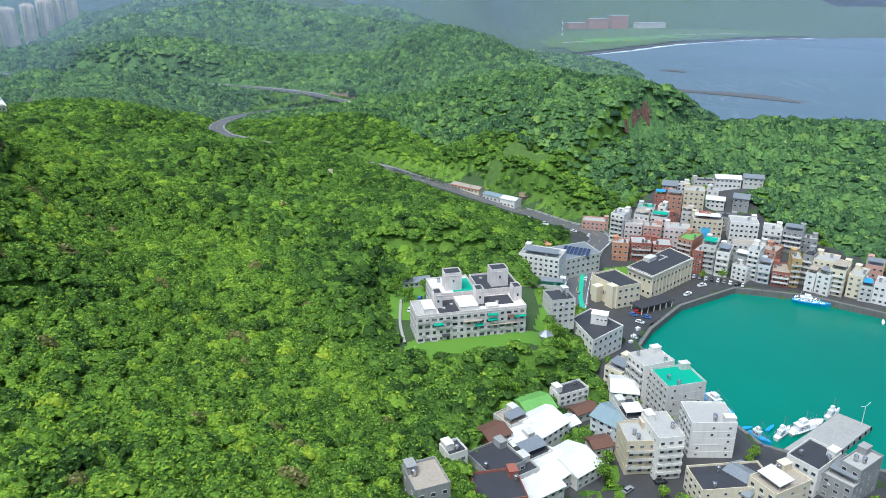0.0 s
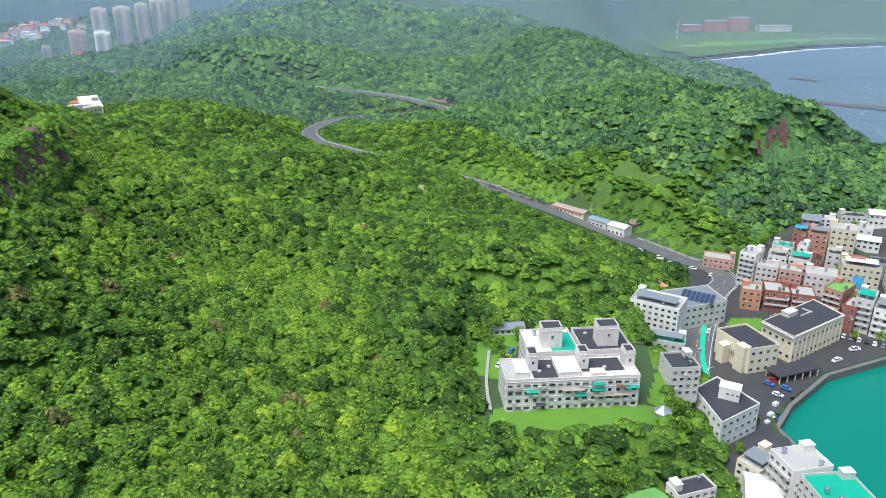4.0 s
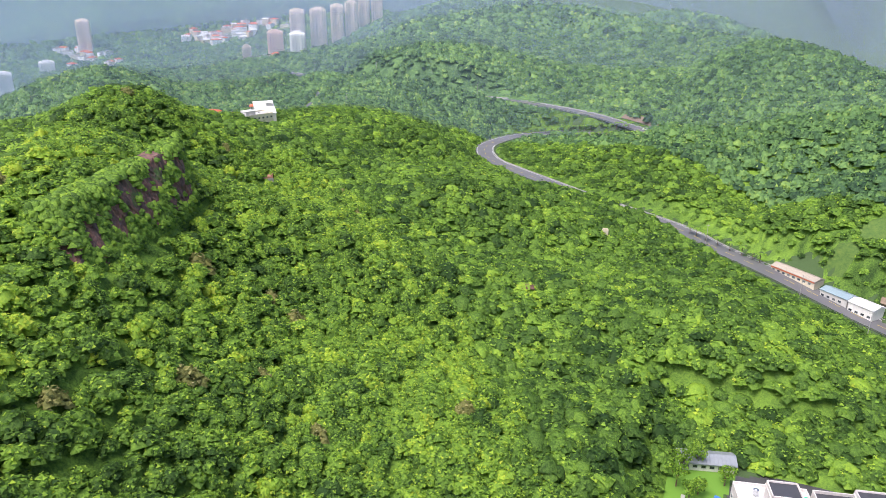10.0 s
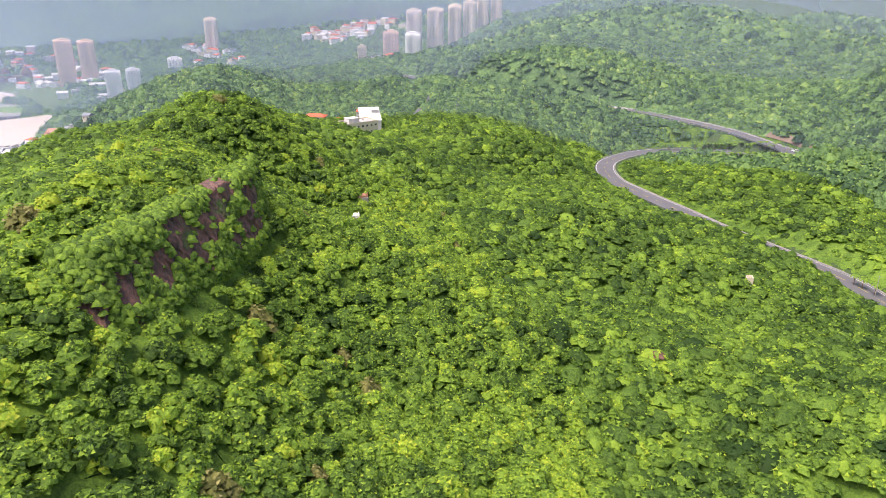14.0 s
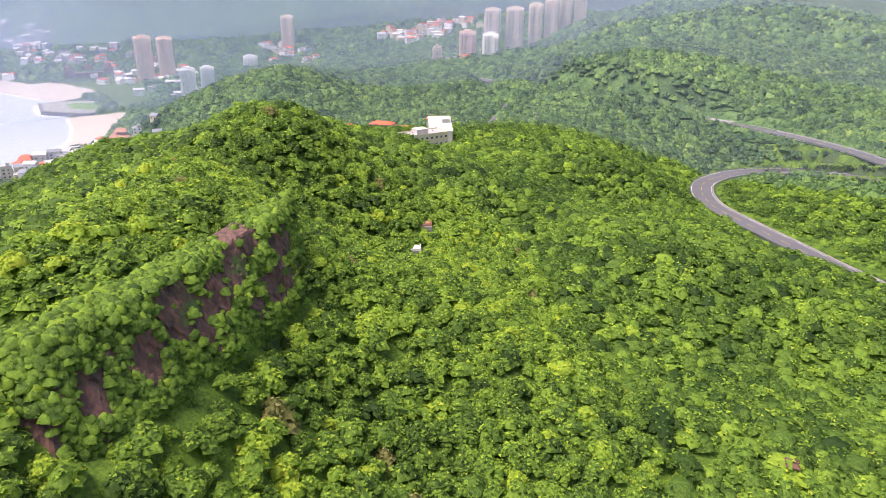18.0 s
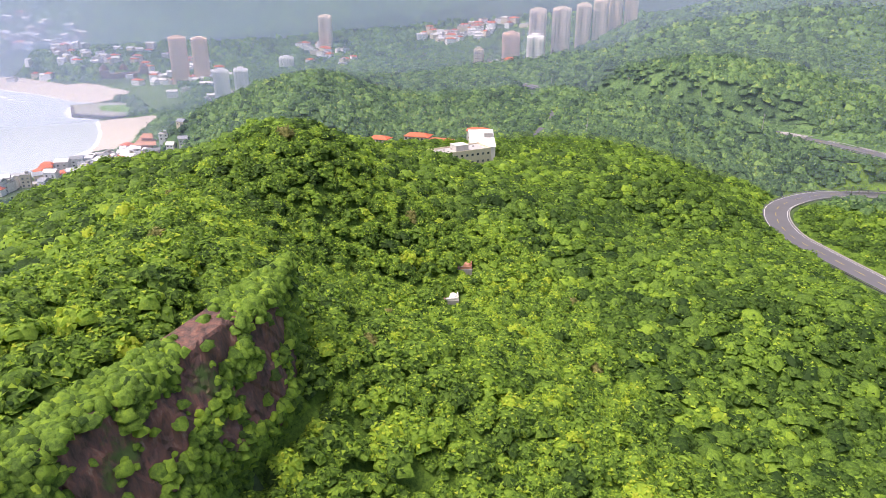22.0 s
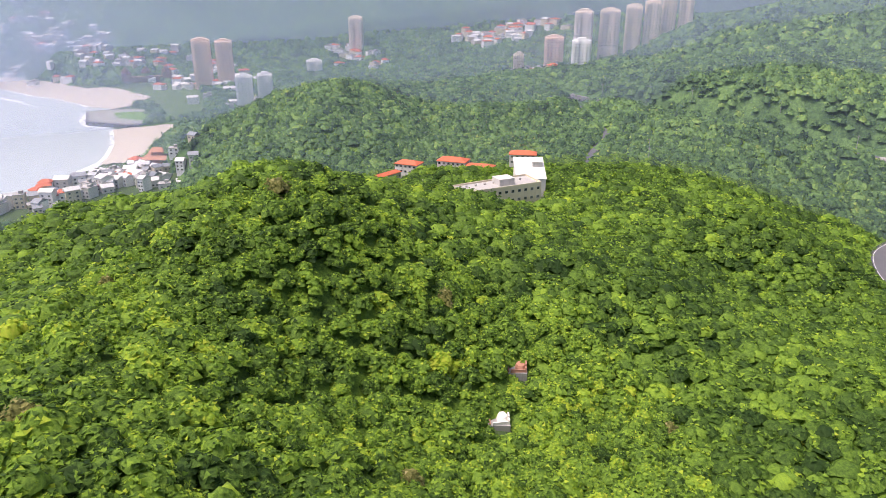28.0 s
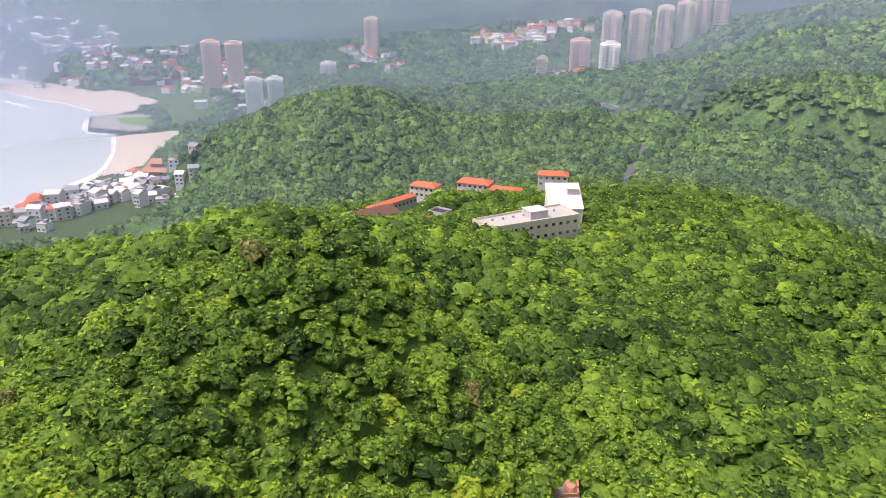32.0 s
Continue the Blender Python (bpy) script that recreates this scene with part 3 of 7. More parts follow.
ROOF = {
    "flat": plain("cement_deck", (0.40, 0.39, 0.37), grime=0.55, scale=1.5), "dark": plain("bitumen_deck", (0.045, 0.045, 0.052), 0.55, 0.3, grime=0.3),
    "tan": plain("tan_deck", (0.36, 0.31, 0.25), grime=0.5), "green": plain("green_sheet", (0.16, 0.36, 0.09), 0.5), "teal": plain("teal_deck_paint", (0.02, 0.34, 0.22), 0.5),
    "metal": plain("grey_sheet_metal", (0.26, 0.28, 0.30), 0.4, metal=0.3), "white": plain("white_sheet_metal", (0.64, 0.63, 0.61), 0.45),
    "brown": plain("brown_tile", (0.13, 0.065, 0.045)), "slate": plain("slate_blue_sheet", (0.22, 0.29, 0.32), 0.45), "blue": plain("blue_sheet", (0.05, 0.28, 0.55), 0.45),
    "red": plain("red_roof_tile", (0.52, 0.13, 0.06), 0.6),
}
M_FRAME = plain("window_frame", (0.45, 0.45, 0.45), 0.5)
M_STEEL = plain("stainless_steel", (0.55, 0.56, 0.57), 0.25, metal=0.9)
M_DARK = plain("dark_void", (0.02, 0.02, 0.022), 0.6)
M_RUBBER = plain("tyre_rubber", (0.02, 0.02, 0.02), 0.8)
M_LINE = plain("road_paint", (0.70, 0.70, 0.68), 0.6)
M_YELLOW = plain("yellow_road_paint", (0.62, 0.45, 0.06), 0.6)
M_TEALWALK = plain("green_walkway", (0.04, 0.42, 0.27), 0.6)
M_WOOD = plain("weathered_wood", (0.16, 0.11, 0.07), 0.8)
M_SAND = plain("beach_sand", (0.50, 0.45, 0.38), 0.9, scale=0.1)


def _glass(n, l, b):
    r = n.new("ShaderNodeObjectInfo")
    l.new(ramp(n, l, r.outputs["Random"], [(0.0, (0.02, 0.025, 0.03)), (0.6, (0.06, 0.07, 0.08)), (1.0, (0.22, 0.22, 0.2))]), b.inputs["Base Color"])
    b.inputs["Roughness"].default_value = 0.12
    b.inputs["Specular IOR Level"].default_value = 0.6


M_GLASS = mat("window_glass", _glass)


class Solid:
    """Collects boxes, prisms and tubes into one mesh."""
    def __init__(self):
        self.v, self.f, self.m = [], [], []

    def add(self, v, f, m=0):
        o = len(self.v)
        self.v += v
        self.f += [tuple(i + o for i in q) for q in f]
        self.m += [m] * len(f)
        return self

    def box(self, x, y, z, sx, sy, sz, m=0, turn=0.0):
        """A box whose base centre is x, y, z."""
        c, s = math.cos(radians(turn)), math.sin(radians(turn))
        v = [(x + (c * a - s * b), y + (s * a + c * b), z + e) for e in (0, sz) for a, b in ((-sx / 2, -sy / 2), (sx / 2, -sy / 2), (sx / 2, sy / 2), (-sx / 2, sy / 2))]
        return self.add(v, [(3, 2, 1, 0), (4, 5, 6, 7), (0, 1, 5, 4), (1, 2, 6, 5), (2, 3, 7, 6), (3, 0, 4, 7)], m)

    def gable(self, w, d, z, rise, over=0.4, m=0, thick=0.25, hip=0.0):
        """A pitched roof, ridge along x."""
        a, b = w / 2 + over, d / 2 + over
        h = hip * b
        lo = [(-a, -b, z), (a, -b, z), (a, b, z), (-a, b, z), (-a + h, 0, z + rise), (a - h, 0, z + rise)]
        v = lo + [(p[0], p[1], p[2] - thick) for p in lo]
        return self.add(v, [(0, 1, 5, 4), (2, 3, 4, 5), (1, 2, 5), (3, 0, 4), (7, 6, 10, 11), (9, 8, 11, 10), (0, 6, 7, 1), (2, 8, 9, 3), (1, 7, 8, 2), (3, 9, 6, 0)], m)

    def wedge(self, w, d, z0, z1, over=0.3, m=0, thick=0.2):
        """A lean-to sheet, z0 at the front, z1 at the back."""
        a, b = w / 2 + over, d / 2 + over
        t = [(-a, -b, z0), (a, -b, z0), (a, b, z1), (-a, b, z1)]
        v = [(p[0], p[1], p[2] - thick) for p in t] + t
        return self.add(v, [(3, 2, 1, 0), (4, 5, 6, 7), (0, 1, 5, 4), (1, 2, 6, 5), (2, 3, 7, 6), (3, 0, 4, 7)], m)

    def tube(self, x, y, z, r, h, n=10, m=0, top=None):
        t = r if top is None else top
        v = [(x + q * math.cos(2 * math.pi * i / n), y + q * math.sin(2 * math.pi * i / n), z + e) for q, e in ((r, 0), (t, h)) for i in range(n)]
        f = [(i, (i + 1) % n, n + (i + 1) % n, n + i) for i in range(n)] + [tuple(range(n - 1, -1, -1)), tuple(range(n, 2 * n))]
        return self.add(v, f, m)

    def bar(self, a, b, r, m=0):
        """A thin square bar between two points."""
        a, b = Vector(a), Vector(b)
        d = (b - a).normalized()
        u = d.orthogonal().normalized() * r
        w = d.cross(u).normalized() * r
        v = [tuple(p + q) for p in (a, b) for q in (u + w, u - w, -u - w, w - u)]
        return self.add(v, [(3, 2, 1, 0), (4, 5, 6, 7), (0, 1, 5, 4), (1, 2, 6, 5), (2, 3, 7, 6), (3, 0, 4, 7)], m)

    def loft(self, rings, m=0, cap=True):
        n = len(rings[0])
        v = [tuple(p) for r in rings for p in r]
        f = [(k * n + i, k * n + (i + 1) % n, (k + 1) * n + (i + 1) % n, (k + 1) * n + i) for k in range(len(rings) - 1) for i in range(n)]
        if cap:
            f += [tuple(range(n - 1, -1, -1)), tuple((len(rings) - 1) * n + i for i in range(n))]
        return self.add(v, f, m)

    def mesh(self, name, *mats):
        me = bpy.data.meshes.new(name)
        me.from_pydata(self.v, [], self.f)
        for k in mats:
            me.materials.append(k)
        if len(mats) > 1:
            me.polygons.foreach_set("material_index", self.m)
        me.update()
        return me


def base(name, x, y, z, turn=0.0, label="", category="", group=""):
    ob = new(name)
    ob.matrix_basis = pose(x, y, z, 0, 0, turn)
    return tagged(ob, label, category, group)


def part(name, me, parent, at=(0, 0, 0), turn=0.0, label=""):
    ob = new(name, me)
    ob.parent = parent
    ob.matrix_basis = pose(*at, 0, 0, turn)
    return tagged(ob, label)


def gz(x, y):
    return float(land(np.array([float(x)]), np.array([float(y)]))[0])


_shared = {}


def window_mesh(w, h):
    """Frame, pane, mullion and sill, proud of a wall that faces -y."""
    k = ("win", round(w, 1), round(h, 1))
    if k not in _shared:
        o = [(-w / 2, 0), (w / 2, 0), (w / 2, h), (-w / 2, h)]
        q = [(-w / 2 + 0.1, 0.1), (w / 2 - 0.1, 0.1), (w / 2 - 0.1, h - 0.1), (-w / 2 + 0.1, h - 0.1)]
        v = [(x, 0.06, z) for x, z in o] + [(x, -0.12, z) for x, z in o] + [(x, -0.12, z) for x, z in q] + [(x, -0.02, z) for x, z in q]
        s = Solid().add(v, [(i + e, (i + 1) % 4 + e, (i + 1) % 4 + e + 4, i + e + 4) for e in (0, 4, 8) for i in range(4)]).add([], [])
        s.f.append((12, 13, 14, 15))
        s.m.append(1)
        _shared[k] = s.mesh("window", M_FRAME, M_GLASS)
    return _shared[k]


def tank_mesh():
    if "tank" not in _shared:
        s = Solid().tube(0, 0, 0.5, 0.75, 1.6, 12).tube(0, 0, 2.1, 0.75, 0.25, 12, top=0.2)
        for a in range(4):
            s.bar((0.55 * math.cos(a * 1.571), 0.55 * math.sin(a * 1.571), 0), (0.55 * math.cos(a * 1.571), 0.55 * math.sin(a * 1.571), 0.6), 0.05)
        _shared["tank"] = s.mesh("water_tank", M_STEEL)
    return _shared["tank"]


def aircon_mesh():
    if "ac" not in _shared:
        _shared["ac"] = Solid().box(0, -0.35, 0, 0.9, 0.4, 0.65).tube(0, -0.56, 0.12, 0.02, 0.4, 6).mesh("air_conditioner", PAINT["pale"])
    return _shared["ac"]


def balcony_mesh(w, style):
    k = ("bal", round(w, 1), style)
    if k not in _shared:
        s = Solid().box(0, -0.6, -0.15, w, 1.2, 0.18).box(0, -1.15, 0, w, 0.1, 0.95 if style else 0.25)
        if not style:
            for i in range(int(w / 0.35) + 1):
                s.box(-w / 2 + 0.05 + i * 0.35, -1.15, 0.2, 0.05, 0.05, 0.75)
            s.box(0, -1.15, 0.92, w, 0.08, 0.06)
        s.box(-w / 2 + 0.05, -0.6, 0, 0.1, 1.2, 0.95).box(w / 2 - 0.05, -0.6, 0, 0.1, 1.2, 0.95)
        _shared[k] = s.mesh("balcony", PAINT["white"] if style != 2 else PAINT["pale"])
    return _shared[k]


def sheet_ribs(s, w, d, z, rise, over, m=0):
    """Standing seams on a pitched sheet roof."""
    n = int(w / 1.2)
    for i in range(n + 1):
        x = -w / 2 + i * w / n
        for sg in (-1, 1):
            s.bar((x, sg * (d / 2 + over), z + 0.04), (x, 0, z + rise + 0.04), 0.05, m)
    return s


def house(name, label, x, y, turn, w, d, h, wall, roof, group="", storey=3.1, balcony=0, rich=True, z=None, category="house"):
    r = random.Random(int(x * 131 + y * 17))
    z0 = gz(x, y) if z is None else z
    ob = base(name, x, y, z0, turn, label, category, group)
    wm = PAINT[wall]
    n = max(1, int(round(h / storey)))
    step = h / n
    FOOT.append((x, y, 0.5 * max(w, d) + 2.0))
    s = Solid().box(0, 0, -3, w, d, h + 3)
    for k in range(1, n):
        s.box(0, 0, k * step - 0.1, w + 0.12, d + 0.12, 0.16)
    part("wall", s.mesh("wall", wm), ob)
    pitched = roof in ("green", "metal", "white", "brown", "slate", "blue", "red") and h < 10 or roof == "red"
    if pitched:
        rise = min(0.28 * d / 2 + 0.5, 2.6)
        s = Solid().gable(w, d, h, rise, 0.5, hip=0.8 if roof == "red" else 0)
        if roof not in ("brown", "red"):
            sheet_ribs(s, w, d, h, rise, 0.5)
        part("roof", s.mesh("roof", ROOF[roof]), ob)
        if roof != "red":
            part("gable_wall", Solid().gable(w - 0.1, d - 0.1, h - 0.05, rise - 0.1, 0.0).mesh("gable_wall", wm), ob)
    else:
        part("roof", Solid().box(0, 0, h, w - 0.3, d - 0.3, 0.12).mesh("roof", ROOF[roof]), ob)
        t = Solid()
        for sx, sy, bx, by in ((0, -d / 2 + 0.1, w, 0.2), (0, d / 2 - 0.1, w, 0.2), (-w / 2 + 0.1, 0, 0.2, d - 0.4), (w / 2 - 0.1, 0, 0.2, d - 0.4)):
            t.box(sx, sy, h, bx, by, 0.95)
        part("parapet", t.mesh("parapet", wm), ob)
        if rich:
            if w > 4.5:
                sx = r.choice((-1, 1)) * (w / 2 - 1.7)
                part("stair_head", Solid().box(sx, d / 2 - 2.4, h + 0.1, 2.8, 3.8, 2.5).box(sx, d / 2 - 2.4, h + 2.6, 3.1, 4.1, 0.15).mesh("stair_head", wm), ob)
            for k in range(r.randint(1, 2)):
                part("water_tank", tank_mesh(), ob, (r.uniform(-w / 2 + 1, w / 2 - 1), r.uniform(-d / 3, d / 4), h + 0.12))
            if r.random() < 0.45 and d > 8:
                c = r.choice(("metal", "white", "teal", "blue", "tan", "metal"))
                q = Solid().wedge(w * 0.8, d * 0.36, 2.3, 2.9)
                for px in (-w * 0.38, w * 0.38):
                    for py in (-d * 0.16, d * 0.16):
                        q.box(px, py, 0, 0.12, 0.12, 2.4)
                part("roof_shelter", q.mesh("roof_shelter", ROOF[c]), ob, (0, -d * 0.16, h + 0.12), label="sheet-metal lean-to on posts")
    cols = max(1, int(w / 2.7))
    big = window_mesh(1.5 if w / cols > 2.4 else 1.1, 1.3)
    for k in range(n):
        zz = k * step + step * 0.36
        if balcony and k > 0:
            part("balcony", balcony_mesh(w * 0.92, balcony), ob, (0, -d / 2, k * step))
        for c in range(cols):
            cx = -w / 2 + (c + 0.5) * w / cols
            part("window", big, ob, (cx, -d / 2 - 0.03, zz))
            if k > 0 and r.random() < 0.22:
                part("air_conditioner", aircon_mesh(), ob, (cx + 0.9, -d / 2, zz - 0.75))
        if h > 4:
            sc = max(1, int(d / 4.2))
            small = window_mesh(1.0, 1.0)
            for c in range(sc):
                cy = -d / 2 + (c + 0.5) * d / sc + r.uniform(-0.5, 0.5)
                if r.random() < 0.75:
                    part("window", small, ob, (-w / 2 - 0.03, cy, zz), -90)
                if r.random() < 0.75:
                    part("window", small, ob, (w / 2 + 0.03, cy, zz), 90)
    return ob


def sheet(name, poly, material, lift, step, label, category, kind="structure", z=None, parent=None):
    """A surface laid over the ground inside an outline."""
    xs = [p[0] for p in poly]
    ys = [p[1] for p in poly]
    ax, ay = np.arange(min(xs), max(xs) + step, step), np.arange(min(ys), max(ys) + step, step)
    X, Y = np.meshgrid(ax, ay)
    Z = (land(X, Y) if z is None else np.full(X.shape, z)) + lift
    n = len(ax)
    i = (np.arange(len(ay) - 1)[:, None] * n + np.arange(n - 1)[None])
    mid = inside(X[:-1, :-1] + step / 2, Y[:-1, :-1] + step / 2, poly)
    i = i[mid]
    quads = np.stack([i, i + 1, i + n + 1, i + n], 1)
    used, inv = np.unique(quads, return_inverse=True)
    co = np.stack([X, Y, Z], -1).reshape(-1, 3)[used]
    ob = new(name, quad_mesh(name, co, inv.reshape(-1, 4), material, True))
    return tagged(ob, label, category, kind=kind)


def smooth_line(pts, step=4.0):
    """A rounded line through plan points, with heights."""
    p = [Vector(q) for q in pts]
    out = []
    for i in range(len(p) - 1):
        a, b, c, d = p[max(0, i - 1)], p[i], p[i + 1], p[min(len(p) - 1, i + 2)]
        n = max(1, int((c - b).length / step))
        for k in range(n):
            t = k / n
            out.append(0.5 * ((2 * b) + (c - a) * t + (2 * a - 5 * b + 4 * c - d) * t * t + (3 * b - a - 3 * c + d) * t ** 3))
    out.append(p[-1])
    return out


def ribbon(pts, side0, side1, lift, drop=0.0):
    """A strip along a line, from side0 to side1 metres to its right."""
    s = Solid()
    ring = []
    for i, p in enumerate(pts):
        t = (pts[min(i + 1, len(pts) - 1)] - pts[max(i - 1, 0)])
        nrm = Vector((t.y, -t.x, 0)).normalized()
        a, b = p + nrm * side0, p + nrm * side1
        ring.append([(a.x, a.y, p.z + lift), (b.x, b.y, p.z + lift), (b.x, b.y, p.z + lift - drop), (a.x, a.y, p.z + lift - drop)] if drop else [(a.x, a.y, p.z + lift), (b.x, b.y, p.z + lift)])
    n = len(ring[0])
    v = [q for r in ring for q in r]
    if drop:
        f = [(k * 4 + i, k * 4 + 4 + i, k * 4 + 4 + (i + 1) % 4, k * 4 + (i + 1) % 4) for k in range(len(ring) - 1) for i in range(4)] + [(0, 1, 2, 3)]
    else:
        f = [(2 * k + 1, 2 * k + 3, 2 * k + 2, 2 * k) for k in range(len(ring) - 1)]
    return s.add(v, f)


def dashes(pts, side, wide, lift, every, on):
    s = Solid()
    k = 0
    while k + on < len(pts):
        q = ribbon(pts[k:k + on + 1], side - wide / 2, side + wide / 2, lift)
        s.add(q.v, q.f)
        k += every
    return s


# ---- roads, quays, yards ----
def road(line, half, label, marked=True):
    pts = smooth_line(line, 3.0)
    ob = new("road", ribbon(pts, -half, half, 0.06, 0.5).mesh("road", M_ASPHALT))
    tagged(ob, label, "road", kind="structure")
    if marked:
        part("edge_line", ribbon(pts, -half + 0.7, -half + 0.95, 0.075).mesh("edge_line", M_LINE), ob)
        part("edge_line", ribbon(pts, half - 0.95, half - 0.7, 0.075).mesh("edge_line", M_LINE), ob)
        part("centre_line", dashes(pts, 0, 0.25, 0.075, 4, 2).mesh("centre_line", M_YELLOW), ob)
        part("guard_rail", ribbon(pts[20:], -half - 0.35, -half - 0.2, 0.85, 0.45).mesh("guard_rail", M_STEEL), ob)
        part("kerb", ribbon(pts[14:], half + 0.05, half + 0.45, 0.65, 0.8).mesh("kerb", PAINT["concrete"]), ob)
    return ob


road(MAIN_ROAD, 7.2, "dark wet asphalt road winding up the valley")
road(LANE, 2.6, "narrow asphalt lane through the trees", False)
# junction apron and the lanes of the town
TOWN = [(88, 296), (66, 320), (70, 392), (84, 430), (84, 450), (112, 452), (140, 478), (200, 500), (214, 478), (214, 440), (236, 412), (262, 378), (310, 345), (262, 312), (203, 345), (164, 358), (124, 336), (104, 316)]
sheet("pavement", TOWN, M_PAVE, 0.1, 2.0, "dark wet asphalt of the quay and the town lanes", "pavement")
VILLAGE = [(40, 120), (38, 196), (20, 200), (6, 214), (30, 250), (60, 262), (70, 288), (86, 298), (98, 300), (93, 290), (99, 276), (108, 250), (114, 234), (120, 219), (134, 212), (160, 203), (180, 190), (150, 110)]
sheet("pavement", VILLAGE, M_PAVE, 0.1, 2.0, "dark wet asphalt lanes of the lower village", "pavement")
walkway = [(107, 434, 6.9), (99, 421, 6.5), (92, 405, 6.2), (85, 385, 5.7), (80, 365, 5.2), (76, 345, 4.9), (75, 325, 4.8), (74, 305, 4.7)]
tagged(new("walkway", ribbon(smooth_line(walkway), 0.6, 3.0, 0.25, 0.5).mesh("walkway", M_TEALWALK)), "green-painted footway beside the road", "walkway", kind="structure")
def straight(pts, step=6.0):
    out = []
    for a, b in zip(pts[:-1], pts[1:]):
        n = max(1, int((b - a).length / step))
        out += [a.lerp(b, k / n) for k in range(n)]
    return out + [pts[-1]]


# quay wall with a coping stone all along the basin
edge = [Vector((x, y, 4.3)) for x, y in HARBOUR + HARBOUR[:1]]
quay = new("quay", ribbon(straight(edge[:6]), -1.4, 0.3, 0.1, 7).mesh("quay", M_QUAY))
tagged(quay, "grey concrete quay wall with rubber fenders", "quay", kind="structure")
west = straight(edge[8:])
quay2 = new("quay", ribbon(west, -1.4, 0.3, 0.1, 7).mesh("quay", M_QUAY))
tagged(quay2, "grey concrete quay wall below the village", "quay", kind="structure")
fender = Solid().box(0, 0, -1.6, 0.5, 0.35, 1.6).mesh("fender", M_RUBBER)
for q, line in ((quay, straight(edge[:6])), (quay2, west)):
    for p in line[::2]:
        part("fender", fender, q, (p.x, p.y, p.z))
pier = base("pier", 0, 0, 0, 0, "concrete pier reaching into the harbour", "pier")
deck = [(126, 217), (158, 240), (166, 231), (136, 208)]
s = Solid()
s.add([(x, y, -4.0) for x, y in deck] + [(x, y, 3.9) for x, y in deck], [(0, 1, 2, 3), (7, 6, 5, 4), (0, 4, 5, 1), (1, 5, 6, 2), (2, 6, 7, 3), (3, 7, 4, 0)])
part("deck", s.mesh("deck", PAINT["concrete"]), pier)
for k in range(9):
    t = k / 8
    part("fender", fender, pier, (166 - 30 * t, 231 - 23 * t - 0.3, 3.7))

# school lawn, garden and paths
sheet("lawn", [(-17, 249), (-15, 264), (40, 276), (46, 279), (43, 268), (20, 258), (6, 251)], M_GRASS, 0.15, 1.0, "bright green mown lawn before the school", "lawn")
sheet("lawn", [(-27, 286), (-14, 284), (-6, 322), (-24, 326)], M_GRASS, 0.15, 1.5, "green garden strip beside the school", "lawn")
sheet("lawn", [(40, 278), (47, 279), (54, 292), (46, 300)], M_GRASS, 0.15, 1.5, "green bank behind the stone hut", "lawn")
sheet("yard", [(-14, 284), (-6, 286), (-1, 316), (12, 320), (46, 320), (46, 325), (10, 327), (-6, 321)], M_PAVE, 0.14, 1.5, "dark asphalt yard behind the school", "yard")
sheet("lawn", [(88, 372), (96, 388), (112, 392), (110, 382), (98, 366)], M_GRASS, 0.2, 1.5, "green planted strip beside the customs house", "lawn")
sheet("lawn", [(16, 214), (12, 224), (22, 240), (30, 240), (20, 222)], M_GRASS, 0.2, 1.5, "green sloping vegetable patch", "lawn")
path_line = [(8, 196, gz(8, 196)), (4, 210, gz(4, 210)), (8, 226, gz(8, 226)), (20, 236, gz(20, 236)), (22, 252, gz(22, 252)), (24, 256, gz(24, 256))]
tagged(new("path", ribbon(smooth_line(path_line), -0.9, 0.9, 0.6, 0.5).mesh("path", PAINT["concrete"])), "narrow concrete stair path up the bank", "path", kind="structure")
tagged(new("path", ribbon(smooth_line([(-20, 305, gz(-20, 305)), (-19, 280, gz(-19, 280)), (-16, 262, gz(-16, 262))]), -0.6, 0.6, 0.9, 1.2).mesh("path", PAINT["concrete"])), "dark retaining wall of the school garden", "wall", kind="structure")

# harbour basin and beaches
sheet("water", [(88, 288), (100, 318), (122, 345), (164, 370), (206, 352), (240, 332), (420, 254), (420, 120), (201, 165), (150, 200), (118, 214)], M_HARBOUR, 0.06, 3.0, "turquoise harbour water", "water", z=SEA)
sheet("beach", BEACH_NORTH, M_SAND, 0.5, 6.0, "broad pale sand beach", "beach")
sheet("beach", BEACH_SOUTH, M_SAND, 0.5, 4.0, "pale sand beach below the wooded hill", "beach")
sheet("lawn", PARK, M_SLOPE, 0.4, 6.0, "green park behind the beach", "lawn")
jetty = base("jetty", 0, 0, 0, 0, "grey rock mole with gravel and grass on top", "jetty")
_j = [(-1099, 616), (-1094, 644), (-1058, 690), (-957, 655), (-976, 616), (-1031, 590)]
part("mole", Solid().add([(x, y, -3) for x, y in _j] + [(x, y, 5.5) for x, y in _j], [tuple(range(6, 12))] + [(i, (i + 1) % 6, 6 + (i + 1) % 6, 6 + i) for i in range(6)]).mesh("mole", M_REEF), jetty)
part("gravel_top", Solid().add([(-1036 + (x + 1036) * 0.93, 636 + (y - 636) * 0.9, 5.6) for x, y in _j], [tuple(range(6))]).mesh("gravel_top", plain("gravel", (0.30, 0.29, 0.24), 0.9, 0.3, 0.3)), jetty)
part("turf", Solid().add([(-1030 + (x + 1036) * 0.55, 645 + (y - 636) * 0.42, 5.7) for x, y in _j], [tuple(range(6))]).mesh("turf", M_GRASS), jetty)


